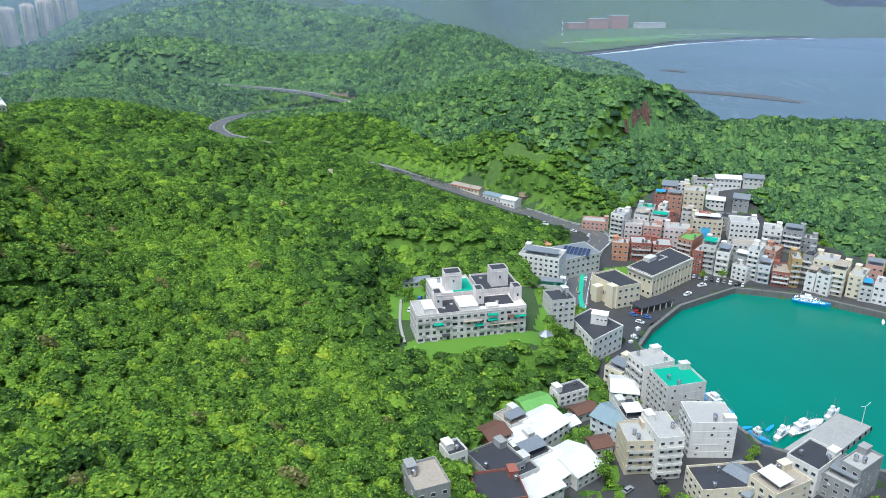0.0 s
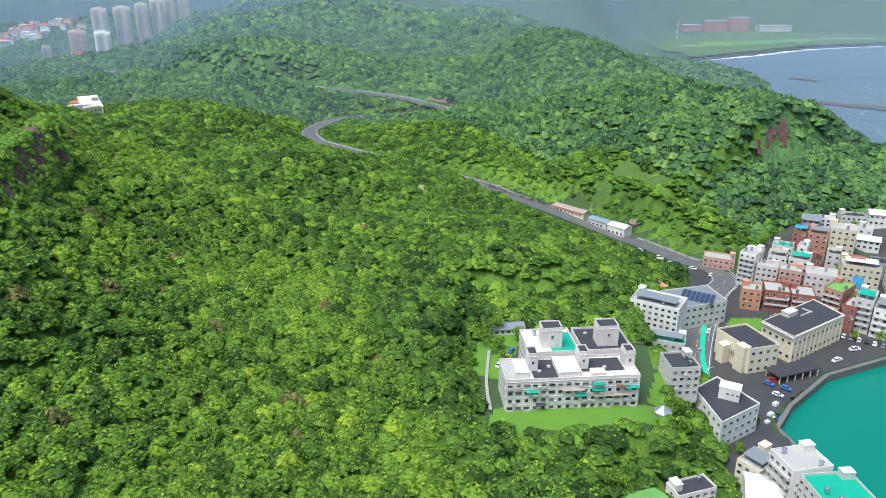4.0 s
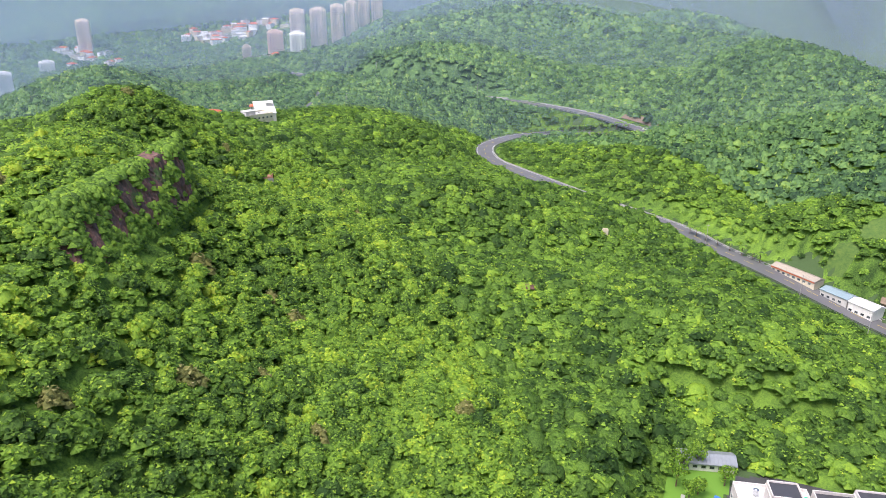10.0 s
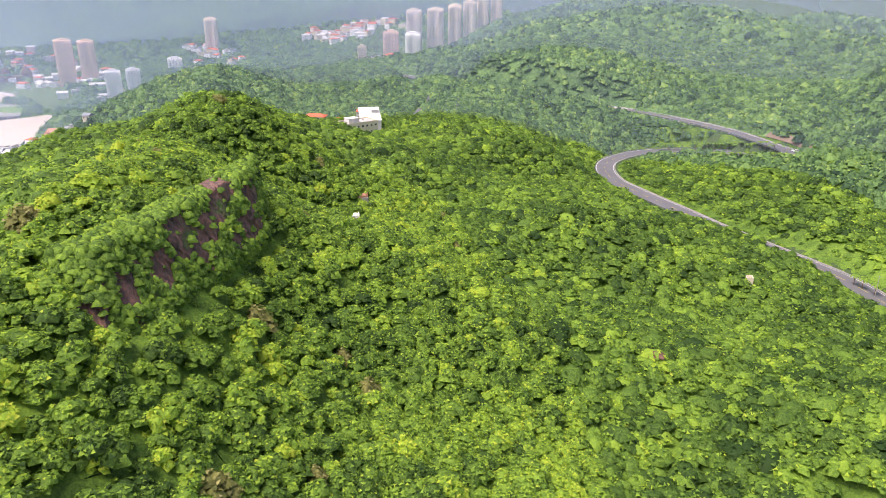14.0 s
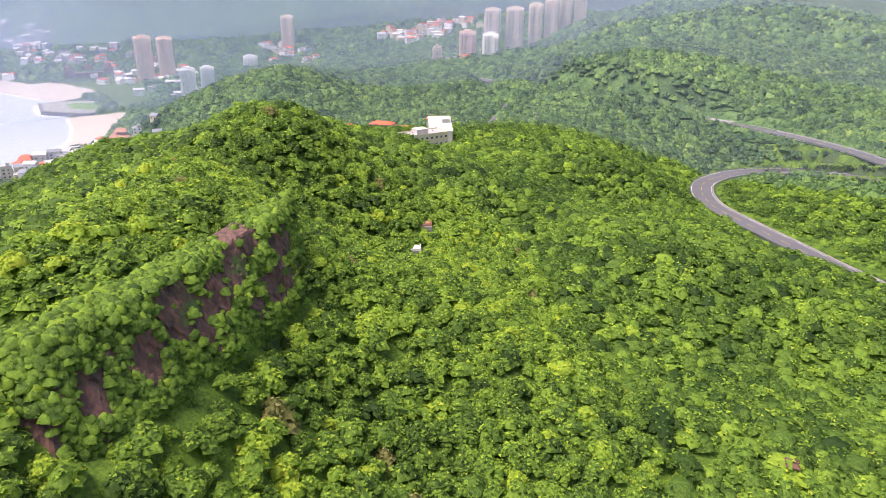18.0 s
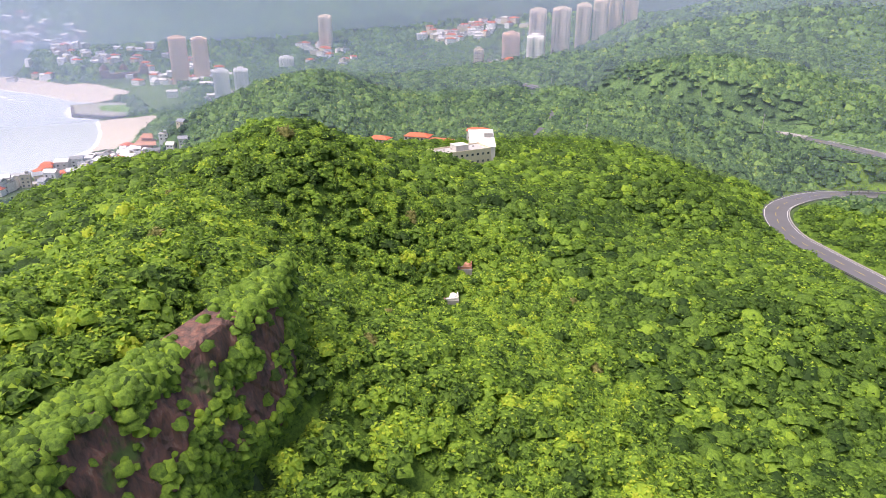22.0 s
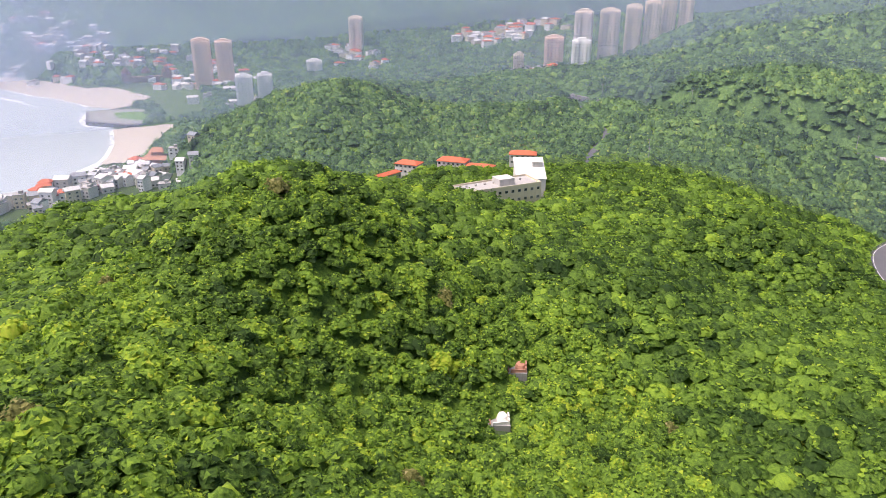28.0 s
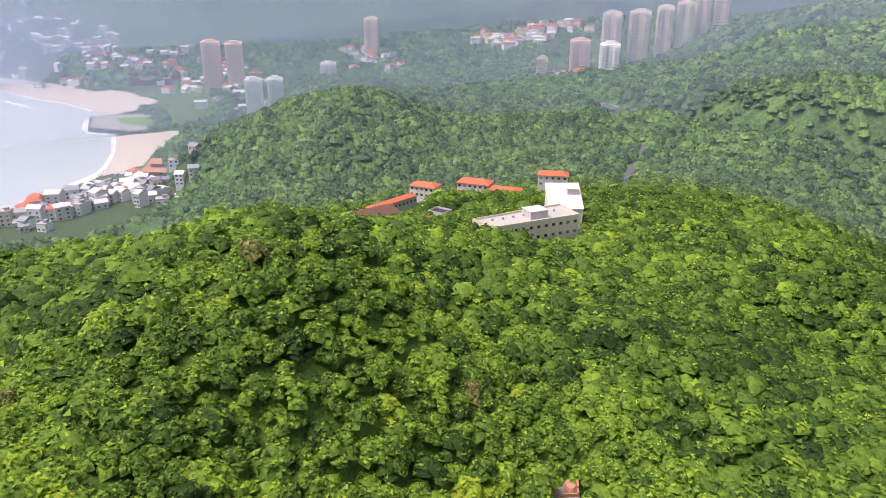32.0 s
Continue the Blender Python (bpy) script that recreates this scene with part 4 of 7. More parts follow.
def surf(line, inner, outer, seed, label):
    """A ragged belt of white water along the shore."""
    r = random.Random(seed)
    pts = smooth_line([(x, y, SEA) for x, y in line], 5.0)
    v, f = [], []
    for k, p in enumerate(pts):
        d = (pts[min(k + 1, len(pts) - 1)] - pts[max(k - 1, 0)]).normalized()
        n = Vector((d.y, -d.x, 0))
        w = outer * (0.6 + 0.3 * math.sin(k * 0.31 + seed) + 0.2 * math.sin(k * 0.83)) + r.uniform(-2, 2)
        v += [tuple(p - n * inner + Vector((0, 0, 0.12))), tuple(p + n * w + Vector((0, 0, 0.12)))]
        if k:
            f.append((2 * k - 2, 2 * k - 1, 2 * k + 1, 2 * k))
    me = bpy.data.meshes.new("surf")
    me.from_pydata(v, [], f)
    me.materials.append(M_FOAM)
    tagged(new("surf", me), label, "surf", kind="structure")


surf([(-1830, 500), (-1628, 566), (-1425, 606), (-1316, 620), (-1256, 635), (-1160, 642)][::-1], 4, 26, 1, "white surf running up the beach")
surf([(-1700, 500), (-1500, 550), (-1320, 578), (-1200, 590)][::-1], 0, 9, 2, "line of breaking swell")
surf([(-765, 470), (-782, 487), (-808, 498), (-832, 528), (-852, 544), (-902, 571), (-960, 594), (-985, 603)], 5, 30, 3, "white surf below the wooded hill")
surf([(-1000, 600), (-1032, 588), (-1100, 612), (-1112, 640)], 2, 10, 4, "white water round the mole")
reef = base("reef", 0, 0, 0, 0, "dark flat reef off the headland", "reef")
for a, b, w in (((360, 1160), (520, 1028), 22), ((420, 1120), (500, 1060), 34), ((430, 1420), (470, 1385), 18), ((950, 2235), (1110, 2170), 14), ((1130, 2225), (1310, 2310), 12)):
    part("rock_shelf", ribbon(smooth_line([(a[0], a[1], 1.8), ((a[0] + b[0]) / 2 + 8, (a[1] + b[1]) / 2, 2.2), (b[0], b[1], 1.4)], 12), -w / 2, w / 2, 0.4, 3).mesh("rock_shelf", M_REEF), reef)


# ---- school on its terrace ----
def school():
    ob = base("school", -11, 263, 22.4, 12.9, "pinkish white four-storey school block with stair towers and green roof deck", "school")
    wm = PAINT["school"]
    part("wall", Solid().box(24, 7.5, -4, 48, 15, 16.3).mesh("wall", wm), ob)
    part("wall", Solid().box(20.5, 25, -4, 19, 18.5, 18).box(20.5, 15.5, 0, 12, 2, 11).mesh("wall", wm), ob)
    part("wall", Solid().box(41, 25, -4, 19, 18.5, 18).box(41, 15.5, 0, 12, 2, 11).mesh("wall", wm), ob)
    part("roof_deck", Solid().box(15, 7.8, 12.3, 9.4, 13, 0.12).mesh("roof_deck", ROOF["dark"]), ob, label="black bitumen deck")
    part("roof_deck", Solid().box(36, 9.5, 12.3, 16, 9, 0.12).mesh("roof_deck", ROOF["dark"]), ob, label="black bitumen deck")
    part("roof_deck", Solid().box(3, 7.5, 12.3, 5, 14, 0.1).mesh("roof_deck", ROOF["flat"]), ob)
    part("roof_deck", Solid().box(15.5, 25, 14, 8.6, 18, 0.12).mesh("roof_deck", ROOF["white"]), ob, label="whitewashed deck")
    part("roof_deck", Solid().box(25, 24, 14, 9.4, 16, 0.14).mesh("roof_deck", ROOF["teal"]), ob, label="bright green painted deck")
    part("roof_deck", Solid().box(41, 25, 14, 18.4, 18, 0.12).mesh("roof_deck", ROOF["dark"]), ob, label="black bitumen deck")
    for x, y, w, d, z, h in ((6.2, 6.5, 4.6, 9, 12.3, 2.4), (23, 7, 8, 11, 12.3, 2.1), (33.5, 3.2, 5, 3.4, 12.3, 1.2)):
        part("roof_room", Solid().box(x, y, z, w, d, h).box(x, y, z + h, w + 0.3, d + 0.3, 0.18).mesh("roof_room", PAINT["white"]), ob)
    for x, y, w, d, z, h in ((10.8, 9.5, 3.6, 5.4, 8, 11), (29.2, 9.5, 3.6, 5.4, 8, 11), (46.2, 9.5, 3.6, 5.4, 8, 10.5), (20.6, 23, 7.6, 6.4, 10, 12), (42, 23, 7.8, 6.6, 10, 12)):
        t = part("stair_tower", Solid().box(x, y, z, w, d, h).box(x, y, z + h - 0.9, w + 0.3, d + 0.3, 0.2).mesh("stair_tower", wm), ob)
        part("tower_cap", Solid().box(x, y, z + h, w - 0.7, d - 0.7, 0.1).mesh("tower_cap", ROOF["dark"]), t, label="black bitumen cap")
        rim = Solid()
        for sx, sy, bx, by in ((0, -d / 2 + 0.12, w, 0.24), (0, d / 2 - 0.12, w, 0.24), (-w / 2 + 0.12, 0, 0.24, d), (w / 2 - 0.12, 0, 0.24, d)):
            rim.box(x + sx, y + sy, z + h, bx, by, 0.5)
        part("tower_rim", rim.mesh("tower_rim", wm), t)
        part("window", window_mesh(1.0, 1.4), t, (x, y - d / 2 - 0.03, z + h - 4))
    for x0, x1, y0, y1, z in ((0, 48, 0, 15, 12.3), (11, 30, 15.8, 34.2, 14), (31.5, 50.5, 15.8, 34.2, 14)):
        q = Solid()
        for cx, cy, sx, sy in (((x0 + x1) / 2, y0 + 0.13, x1 - x0, 0.26), ((x0 + x1) / 2, y1 - 0.13, x1 - x0, 0.26), (x0 + 0.13, (y0 + y1) / 2, 0.26, y1 - y0 - 0.6), (x1 - 0.13, (y0 + y1) / 2, 0.26, y1 - y0 - 0.6)):
            q.box(cx, cy, z, sx, sy, 1.0)
        part("parapet", q.mesh("parapet", wm), ob)
    rr = random.Random(5)
    for k in range(4):
        z = k * 3.05 + 0.55
        part("string_course", Solid().box(24, -0.06, k * 3.05 + 2.95, 48.1, 0.2, 0.18).mesh("string_course", wm), ob)
        for c in range(16):
            x = 1.6 + c * 2.97
            wide = rr.choice((1.4, 1.8, 2.3))
            part("window", window_mesh(wide, 1.5), ob, (x, -0.04, z + 0.3))
            if rr.random() < 0.3:
                part("window_grille", balcony_mesh(wide + 0.3, 2), ob, (x, 0.3, z))
            if rr.random() < 0.3:
                part("air_conditioner", aircon_mesh(), ob, (x + 1.3, 0, z))
    for k in range(4):
        for c in range(5):
            part("window", window_mesh(1.2, 1.3), ob, (-0.04, 1.8 + c * 2.8, k * 3.05 + 1.0), -90)
            part("window", window_mesh(1.2, 1.3), ob, (48.04, 1.8 + c * 2.8, k * 3.05 + 1.0), 90)
        for c in range(6):
            for x in (11.0 - 0.04, 50.5 + 0.04):
                part("window", window_mesh(1.2, 1.3), ob, (x, 18 + c * 2.9, k * 3.05 + 1.4), -90 if x < 20 else 90)
    part("canopy", Solid().box(24, -1.0, 11.6, 47, 0.1, 0.1).mesh("canopy", wm), ob)
    for x, z, w, k in ((9.4, 8.4, 4.2, "teal"), (45.2, 8.7, 5.0, "teal"), (27.0, 6.3, 3.6, "teal"), (33, 10.6, 4.5, "teal"), (33, 8.2, 4.5, "teal"), (12.5, 3.0, 3.4, "dark"), (41, 9.0, 3.0, "brown"), (38, 5.9, 13, "tan"), (24, 8.6, 8, "tan")):
        part("awning", Solid().wedge(w, 1.2, 0, 0.45, 0.0).mesh("awning", ROOF[k]), ob, (x, -0.65, z), label="sloped awning over windows")
    for x, y in ((13, 6), (17, 9), (37, 7), (44, 28), (36, 30)):
        part("roof_vent", Solid().box(x, y, 12.4 if y < 15 else 14.1, 1.2, 0.8, 0.7).mesh("roof_vent", PAINT["pale"]), ob)
    part("water_tank", tank_mesh(), ob, (16, 30, 14.1))
    return ob


school()


def plain_block(name, label, corners, z0, h, wall, roof, category, parapet=0.9, rows=3, skip=()):
    """A building on a four-cornered plan, corners anticlockwise from above."""
    cx, cy = sum(p[0] for p in corners) / 4, sum(p[1] for p in corners) / 4
    ob = base(name, cx, cy, z0, 0, label, category)
    pl = [(p[0] - cx, p[1] - cy) for p in corners]
    s = Solid().add([(x, y, -3) for x, y in pl] + [(x, y, h) for x, y in pl], [(3, 2, 1, 0), (4, 5, 6, 7), (0, 1, 5, 4), (1, 2, 6, 5), (2, 3, 7, 6), (3, 0, 4, 7)])
    part("wall", s.mesh("wall", PAINT[wall]), ob)
    inn = [(x * 0.97, y * 0.97) for x, y in pl]
    s = Solid().add([(x, y, h - 0.1) for x, y in inn] + [(x, y, h + 0.1) for x, y in inn], [(3, 2, 1, 0), (4, 5, 6, 7), (0, 1, 5, 4), (1, 2, 6, 5), (2, 3, 7, 6), (3, 0, 4, 7)])
    part("roof", s.mesh("roof", ROOF[roof]), ob)
    q = Solid()
    for i in range(4):
        a, b = Vector((*pl[i], 0)), Vector((*pl[(i + 1) % 4], 0))
        m, d = (a + b) / 2 * 0.99, b - a
        ang = math.degrees(math.atan2(d.y, d.x))
        q.box(m.x, m.y, h - 0.2, d.length, 0.3, parapet + 0.2, 0, ang)
        if i in skip:
            continue
        n = int(d.length / 3.4)
        for k in range(rows):
            for c in range(n):
                p = a + d * ((c + 0.5) / n)
                part("window", window_mesh(1.6, 1.4), ob, (p.x + 0.05 * d.y / d.length, p.y - 0.05 * d.x / d.length, h / rows * (k + 0.35)), ang)
    part("parapet", q.mesh("parapet", PAINT[wall]), ob)
    return ob


hall = plain_block("fish_market_hall", "large two-storey market hall, flat black roof, cream and pale blue walls", [(102.7, 361.5), (112.1, 347.1), (142, 373.4), (134, 389.8)], 4.2, 13.2, "cream", "dark", "hall", 0.6, 2)
part("lower_cladding", Solid().box(0, 0, 0, 0.1, 0.1, 0.1).mesh("lower_cladding", PAINT["bluewhite"]), hall)
for i in range(12):
    t = i / 11
    for a, b in (((-19.9, -20.8), (9.9, 5.6)),):
        part("pilaster", Solid().box(0, 0, 0, 0.7, 0.7, 12.4).mesh("pilaster", PAINT["cream"]), hall, (a[0] + (b[0] - a[0]) * t + 9.6, a[1] + (b[1] - a[1]) * t, 0.0), 41)
part("eave", Solid().add([(x * 1.05, y * 1.05, z) for z in (12.6, 13.5) for x, y in ((-20, -6.4), (-10.6, -20.8), (19.3, 5.5), (11.3, 21.9))], [(3, 2, 1, 0), (4, 5, 6, 7), (0, 1, 5, 4), (1, 2, 6, 5), (2, 3, 7, 6), (3, 0, 4, 7)]).mesh("eave", PAINT["pale"]), hall, label="pale roof fascia")
part("roof", Solid().add([(x * 1.01, y * 1.01, z) for z in (13.3, 13.62) for x, y in ((-20, -6.4), (-10.6, -20.8), (19.3, 5.5), (11.3, 21.9))], [(3, 2, 1, 0), (4, 5, 6, 7), (0, 1, 5, 4), (1, 2, 6, 5), (2, 3, 7, 6), (3, 0, 4, 7)]).mesh("roof", ROOF["dark"]), hall)
part("roof_room", Solid().box(-6, 2, 13.6, 7, 4, 2.2, 0, 41).box(-6, 2, 15.8, 7.4, 4.4, 0.2, 0, 41).mesh("roof_room", PAINT["pale"]), hall)
part("roof_kerb", Solid().box(2, 4, 13.6, 8, 0.4, 0.5, 0, 41).box(4, 8, 13.6, 0.4, 5, 0.5, 0, 41).mesh("roof_kerb", PAINT["pale"]), hall)
customs = plain_block("customs_house", "cream three-storey harbour office with stepped walls, dark roof", [(80.7, 353), (90.7, 334.9), (104.5, 340.8), (95, 360)], 4.2, 11.8, "cream", "dark", "office", 0.9, 3, (0,))
part("wing", Solid().box(-8.2, -1, 0, 4, 9, 9.4, 0, -58).box(-4, -9, 0, 5, 4, 12.6, 0, -58).mesh("wing", PAINT["cream"]), customs)
for k in range(5):
    part("window", window_mesh(0.8, 2.4), customs, (-9.4 + k * 0.75, -0.6 - k * 1.3, 5.0), -58)
office = plain_block("harbour_office", "white three-storey office with black roof deck and roof tower", [(60.5, 297.5), (66.1, 275.4), (82.8, 290), (71.2, 307.9)], 5.5, 11.5, "white", "dark", "office", 0.7, 3, (2,))
part("roof_tower", Solid().box(0, 0.5, 11.5, 7.4, 5.2, 5).box(0, 0.5, 16.5, 7.8, 5.6, 0.25).mesh("roof_tower", PAINT["white"]), office, (2.2, 0.5, 0), -20)
for k in range(3):
    part("window", window_mesh(1.2, 0.8), office, (0.6 + k * 1.7, -2.6 - k * 0.6, 14.6), -20)
solar = plain_block("workshop_block", "grey block with solar panels in rows on the roof", [(58, 390), (70, 372), (92, 384), (86, 402)], 6, 11, "pale", "metal", "workshop", 0.5, 3)
panel = Solid().wedge(1.9, 3.2, 0, 0.5, 0, 0, 0.06).mesh("solar_panel", plain("solar_cells", (0.035, 0.05, 0.10), 0.2))
for i in range(7):
    for j in range(3):
        part("solar_panel", panel, solar, (-6 + i * 2.1 + j * 1.3, -2.5 + j * 3.9 - i * 0.9, 11.3), -25)

shelter = base("quay_shelter", 110, 336.5, 4.3, 28, "open quay shelter with a black flat roof on posts", "shelter")
part("roof", Solid().box(0, 0, 3.4, 23, 8.5, 0.35).mesh("roof", ROOF["dark"]), shelter)
for i in range(6):
    for j in (-3.8, 3.8):
        part("post", Solid().box(0, 0, 0, 0.35, 0.35, 3.4).mesh("post", PAINT["white"]), shelter, (-10.5 + i * 4.2, j, 0))
lodge = base("garden_lodge", -15, 323, gz(-15, 323) + 0.3, 15, "low white lodge with a grey pitched metal roof", "house")
part("wall", Solid().box(0, 0, -2, 16, 6, 4.8).mesh("wall", PAINT["white"]), lodge)
part("roof", sheet_ribs(Solid().gable(16, 6, 2.8, 1.5, 0.7), 16, 6, 2.8, 1.5, 0.7).mesh("roof", ROOF["metal"]), lodge)
for k in range(6):
    part("window", window_mesh(1.5, 1.2), lodge, (-6.4 + k * 2.55, -3.05, 0.8))
hut = base("stone_hut", 45, 274.5, gz(45, 274.5), 30, "small hexagonal hut with a grey shingled roof", "hut")
part("wall", Solid().tube(0, 0, -1, 2.6, 3.8, 6).mesh("wall", PAINT["pale"]), hut)
part("roof", Solid().tube(0, 0, 2.6, 3.6, 2.2, 6, top=0.3).mesh("roof", ROOF["metal"]), hut)


# ---- the harbour town and the lower village ----
house("apartment_block", "white rendered four-storey building, flat cement roof, on the harbour front", 165.1, 385.2, -30, 7.1, 16, 13.9, "white", "flat", "houses along the harbour front", balcony=1)
house("apartment_block", "pale grey rendered five-storey building, flat cement roof, on the harbour front", 158.4, 390.1, -29, 7.8, 16, 15.5, "pale", "flat", "houses along the harbour front", balcony=2)
house("house", "red-brown tiled four-storey building, flat cement roof, on the harbour front", 152.7, 388.9, -38, 6.0, 14, 12.4, "brick", "flat", "houses along the harbour front")
house("banded_block", "terracotta tiled five-storey building, green roof, on the harbour front", 149.1, 399.5, -41, 9.0, 16, 14.4, "terracotta", "green", "houses along the harbour front", balcony=2)
house("row_house", "red-brown tiled three-storey building, flat cement roof, on the harbour front", 120.7, 404.1, -10, 11.9, 13, 10.3, "brick", "flat", "houses along the harbour front", balcony=2)
house("row_house", "red-brown tiled three-storey building, flat cement roof, on the harbour front", 133.4, 403.9, -10, 11.2, 13, 9.3, "brick", "flat", "houses along the harbour front", balcony=2)
house("house", "orange rendered three-storey building, flat cement roof, on the harbour front", 108.5, 403.7, -12, 9.3, 10, 10.3, "orange", "flat", "houses along the harbour front")
house("low_house", "white rendered three-storey building, flat cement roof, on the harbour front", 172.8, 375.3, -50, 8.9, 9, 8.2, "white", "flat", "houses along the harbour front")
house("balcony_block", "white rendered six-storey building, flat cement roof, on the harbour front", 180.6, 378.9, -36, 6.1, 14, 17.5, "white", "flat", "houses along the harbour front", balcony=1)
house("lace_balcony_house", "bluish white three-storey building, flat cement roof, on the harbour front", 184.6, 373.7, -31, 6.5, 12, 10.3, "bluewhite", "flat", "houses along the harbour front", balcony=2)
house("house", "red-brown tiled three-storey building, tan flat roof, on the harbour front", 192.5, 370.7, -26, 9.2, 16, 8.2, "brick", "tan", "houses along the harbour front", balcony=1)
house("narrow_block", "ochre tiled five-storey building, flat cement roof, on the harbour front", 198.5, 369.2, -19, 5.1, 14, 16.5, "ochre", "flat", "houses along the harbour front", balcony=2)
house("narrow_block", "grey cement five-storey building, black bitumen roof, on the harbour front", 208.4, 371.3, -41, 5.3, 14, 16.5, "grey", "dark", "houses along the harbour front", balcony=1)
house("house", "white rendered three-storey building, flat cement roof, on the harbour front", 206.5, 362.1, -41, 4.9, 13, 10.3, "white", "flat", "houses along the harbour front")
house("house", "white rendered four-storey building, flat cement roof, on the harbour front", 212.3, 357.4, -50, 7.2, 14, 11.3, "white", "flat", "houses along the harbour front")
house("block", "cream rendered five-storey building, flat cement roof, on the harbour front", 215.1, 367.0, -35, 11.8, 14, 15.5, "cream", "flat", "houses along the harbour front")
house("tall_block", "cream rendered five-storey building, flat cement roof, on the harbour front", 219.0, 358.8, -38, 7.7, 18, 14.4, "cream", "flat", "houses along the harbour front", balcony=1)
house("block", "cream rendered four-storey building, flat cement roof, on the harbour front", 227.1, 354.6, -41, 7.1, 16, 12.4, "cream", "flat", "houses along the harbour front")
house("house", "pink tiled three-storey building, flat cement roof, on the harbour front", 244.4, 369.3, -33, 9.0, 14, 10.3, "pink", "flat", "houses along the harbour front")
house("house", "pale grey rendered three-storey building, flat cement roof, on the harbour front", 229.1, 349.8, -29, 6.0, 14, 8.2, "pale", "flat", "houses along the harbour front")
house("house", "white rendered three-storey building, flat cement roof, on the harbour front", 236.3, 345.6, -37, 8.5, 14, 10.3, "white", "flat", "houses along the harbour front")
mural_house = house("mural_building", "beige tiled five-storey building, flat cement roof, on the town hillside", 165.0, 419.0, -15, 17.8, 14, 16.4, "beige", "flat", "houses on the town hillside")
part("mural", Solid().box(-0.5, -7.12, 5.2, 5.2, 0.12, 6.6).mesh("mural", plain("blue_mural", (0.10, 0.42, 0.75), 0.6, 0.5, 1.2)), mural_house, label="blue painted mural panel")
part("roof_room", Solid().box(-1.5, 1.5, 16.6, 6.5, 5, 2.6).box(-1.5, 1.5, 19.2, 7, 5.4, 0.2).mesh("roof_room", PAINT["brick"]), mural_house, label="red roof room")
house("block", "white rendered four-storey building, flat cement roof, on the town hillside", 187.7, 417.8, -15, 16.5, 14, 12.9, "white", "flat", "houses on the town hillside")
house("row_house", "white rendered four-storey building, flat cement roof, on the town hillside", 203.1, 410.2, -24, 10.4, 13, 12.9, "white", "flat", "houses on the town hillside", balcony=2)
house("row_house", "grey cement four-storey building, flat cement roof, on the town hillside", 215.6, 408.2, -33, 11.3, 14, 12.9, "grey", "flat", "houses on the town hillside", balcony=1)
house("small_house", "grey cement two-storey building, flat cement roof, on the town hillside", 224.7, 406.5, -26, 9.3, 9, 7.0, "grey", "flat", "houses on the town hillside")
house("long_tan_house", "pale grey rendered four-storey building, tan flat roof, beside the main road", 182.6, 393.2, -14, 19.9, 9, 11.7, "pale", "tan", "")
house("tall_house", "white rendered six-storey building, flat cement roof, on the town hillside", 115.4, 434.7, -34, 8.6, 14, 17.5, "white", "flat", "houses on the town hillside", balcony=2)
house("long_house", "pinkish white tiled three-storey building, flat cement roof, on the town hillside", 123.0, 429.9, -18, 10.8, 10, 9.4, "pinkwhite", "flat", "houses on the town hillside")
house("house", "pink tiled three-storey building, flat cement roof, on the town hillside", 133.4, 424.3, -18, 10.9, 10, 9.4, "pink", "flat", "houses on the town hillside")
house("house", "pale grey rendered three-storey building, flat cement roof, on the town hillside", 129.3, 435.4, -22, 9.5, 10, 10.5, "pale", "flat", "houses on the town hillside")
house("house", "pale grey rendered three-storey building, flat cement roof, on the town hillside", 140.8, 434.3, -27, 10.3, 10, 10.5, "pale", "flat", "houses on the town hillside")
house("roof_house", "pale grey rendered three-storey building, teal painted roof, on the town hillside", 134.7, 446.0, -21, 10.7, 9, 9.4, "pale", "teal", "houses on the town hillside")
house("house", "white rendered three-storey building, flat cement roof, on the town hillside", 146.0, 446.8, -30, 5.1, 8, 9.4, "white", "flat", "houses on the town hillside")
house("house", "red-brown tiled four-storey building, green roof, on the town hillside", 146.6, 456.9, -23, 7.2, 10, 11.7, "brick", "green", "houses on the town hillside")
house("house", "terracotta tiled four-storey building, tan flat roof, on the town hillside", 155.9, 455.4, -23, 10.4, 12, 11.7, "terracotta", "tan", "houses on the town hillside")
house("block", "beige tiled five-storey building, flat cement roof, on the town hillside", 167.9, 453.7, -19, 13.0, 13, 16.4, "beige", "flat", "houses on the town hillside")
house("low_house", "pale grey rendered two-storey building, flat cement roof, on the town hillside", 169.2, 455.5, -13, 11.5, 8, 5.8, "pale", "flat", "houses on the town hillside")
house("house", "grey cement two-storey building, grey sheet-metal roof, on the town hillside", 160.1, 481.8, -19, 9.4, 12, 5.8, "grey", "metal", "houses on the town hillside")
house("cottage", "white rendered two-storey building, flat cement roof, on the town hillside", 170.7, 484.9, -11, 8.4, 7, 4.7, "white", "flat", "houses on the town hillside")
house("cottage", "pale grey rendered two-storey building, black bitumen roof, on the town hillside", 186.9, 491.2, -6, 14.3, 9, 5.8, "pale", "dark", "houses on the town hillside")
house("long_white_shed", "white rendered two-storey building, white sheet-metal roof, on the town hillside", 201.8, 485.0, -11, 16.9, 10, 7.0, "white", "white", "houses on the town hillside")
house("house", "pale grey rendered three-storey building, flat cement roof, on the town hillside", 187.2, 471.4, -22, 7.6, 10, 8.2, "pale", "flat", "houses on the town hillside")
house("shed", "white rendered two-storey building, white sheet-metal roof, on the town hillside", 187.4, 465.4, -20, 11.9, 9, 5.8, "white", "white", "houses on the town hillside")
house("house", "grey cement two-storey building, grey sheet-metal roof, on the town hillside", 203.3, 460.9, -24, 9.9, 12, 7.0, "grey", "metal", "houses on the town hillside")
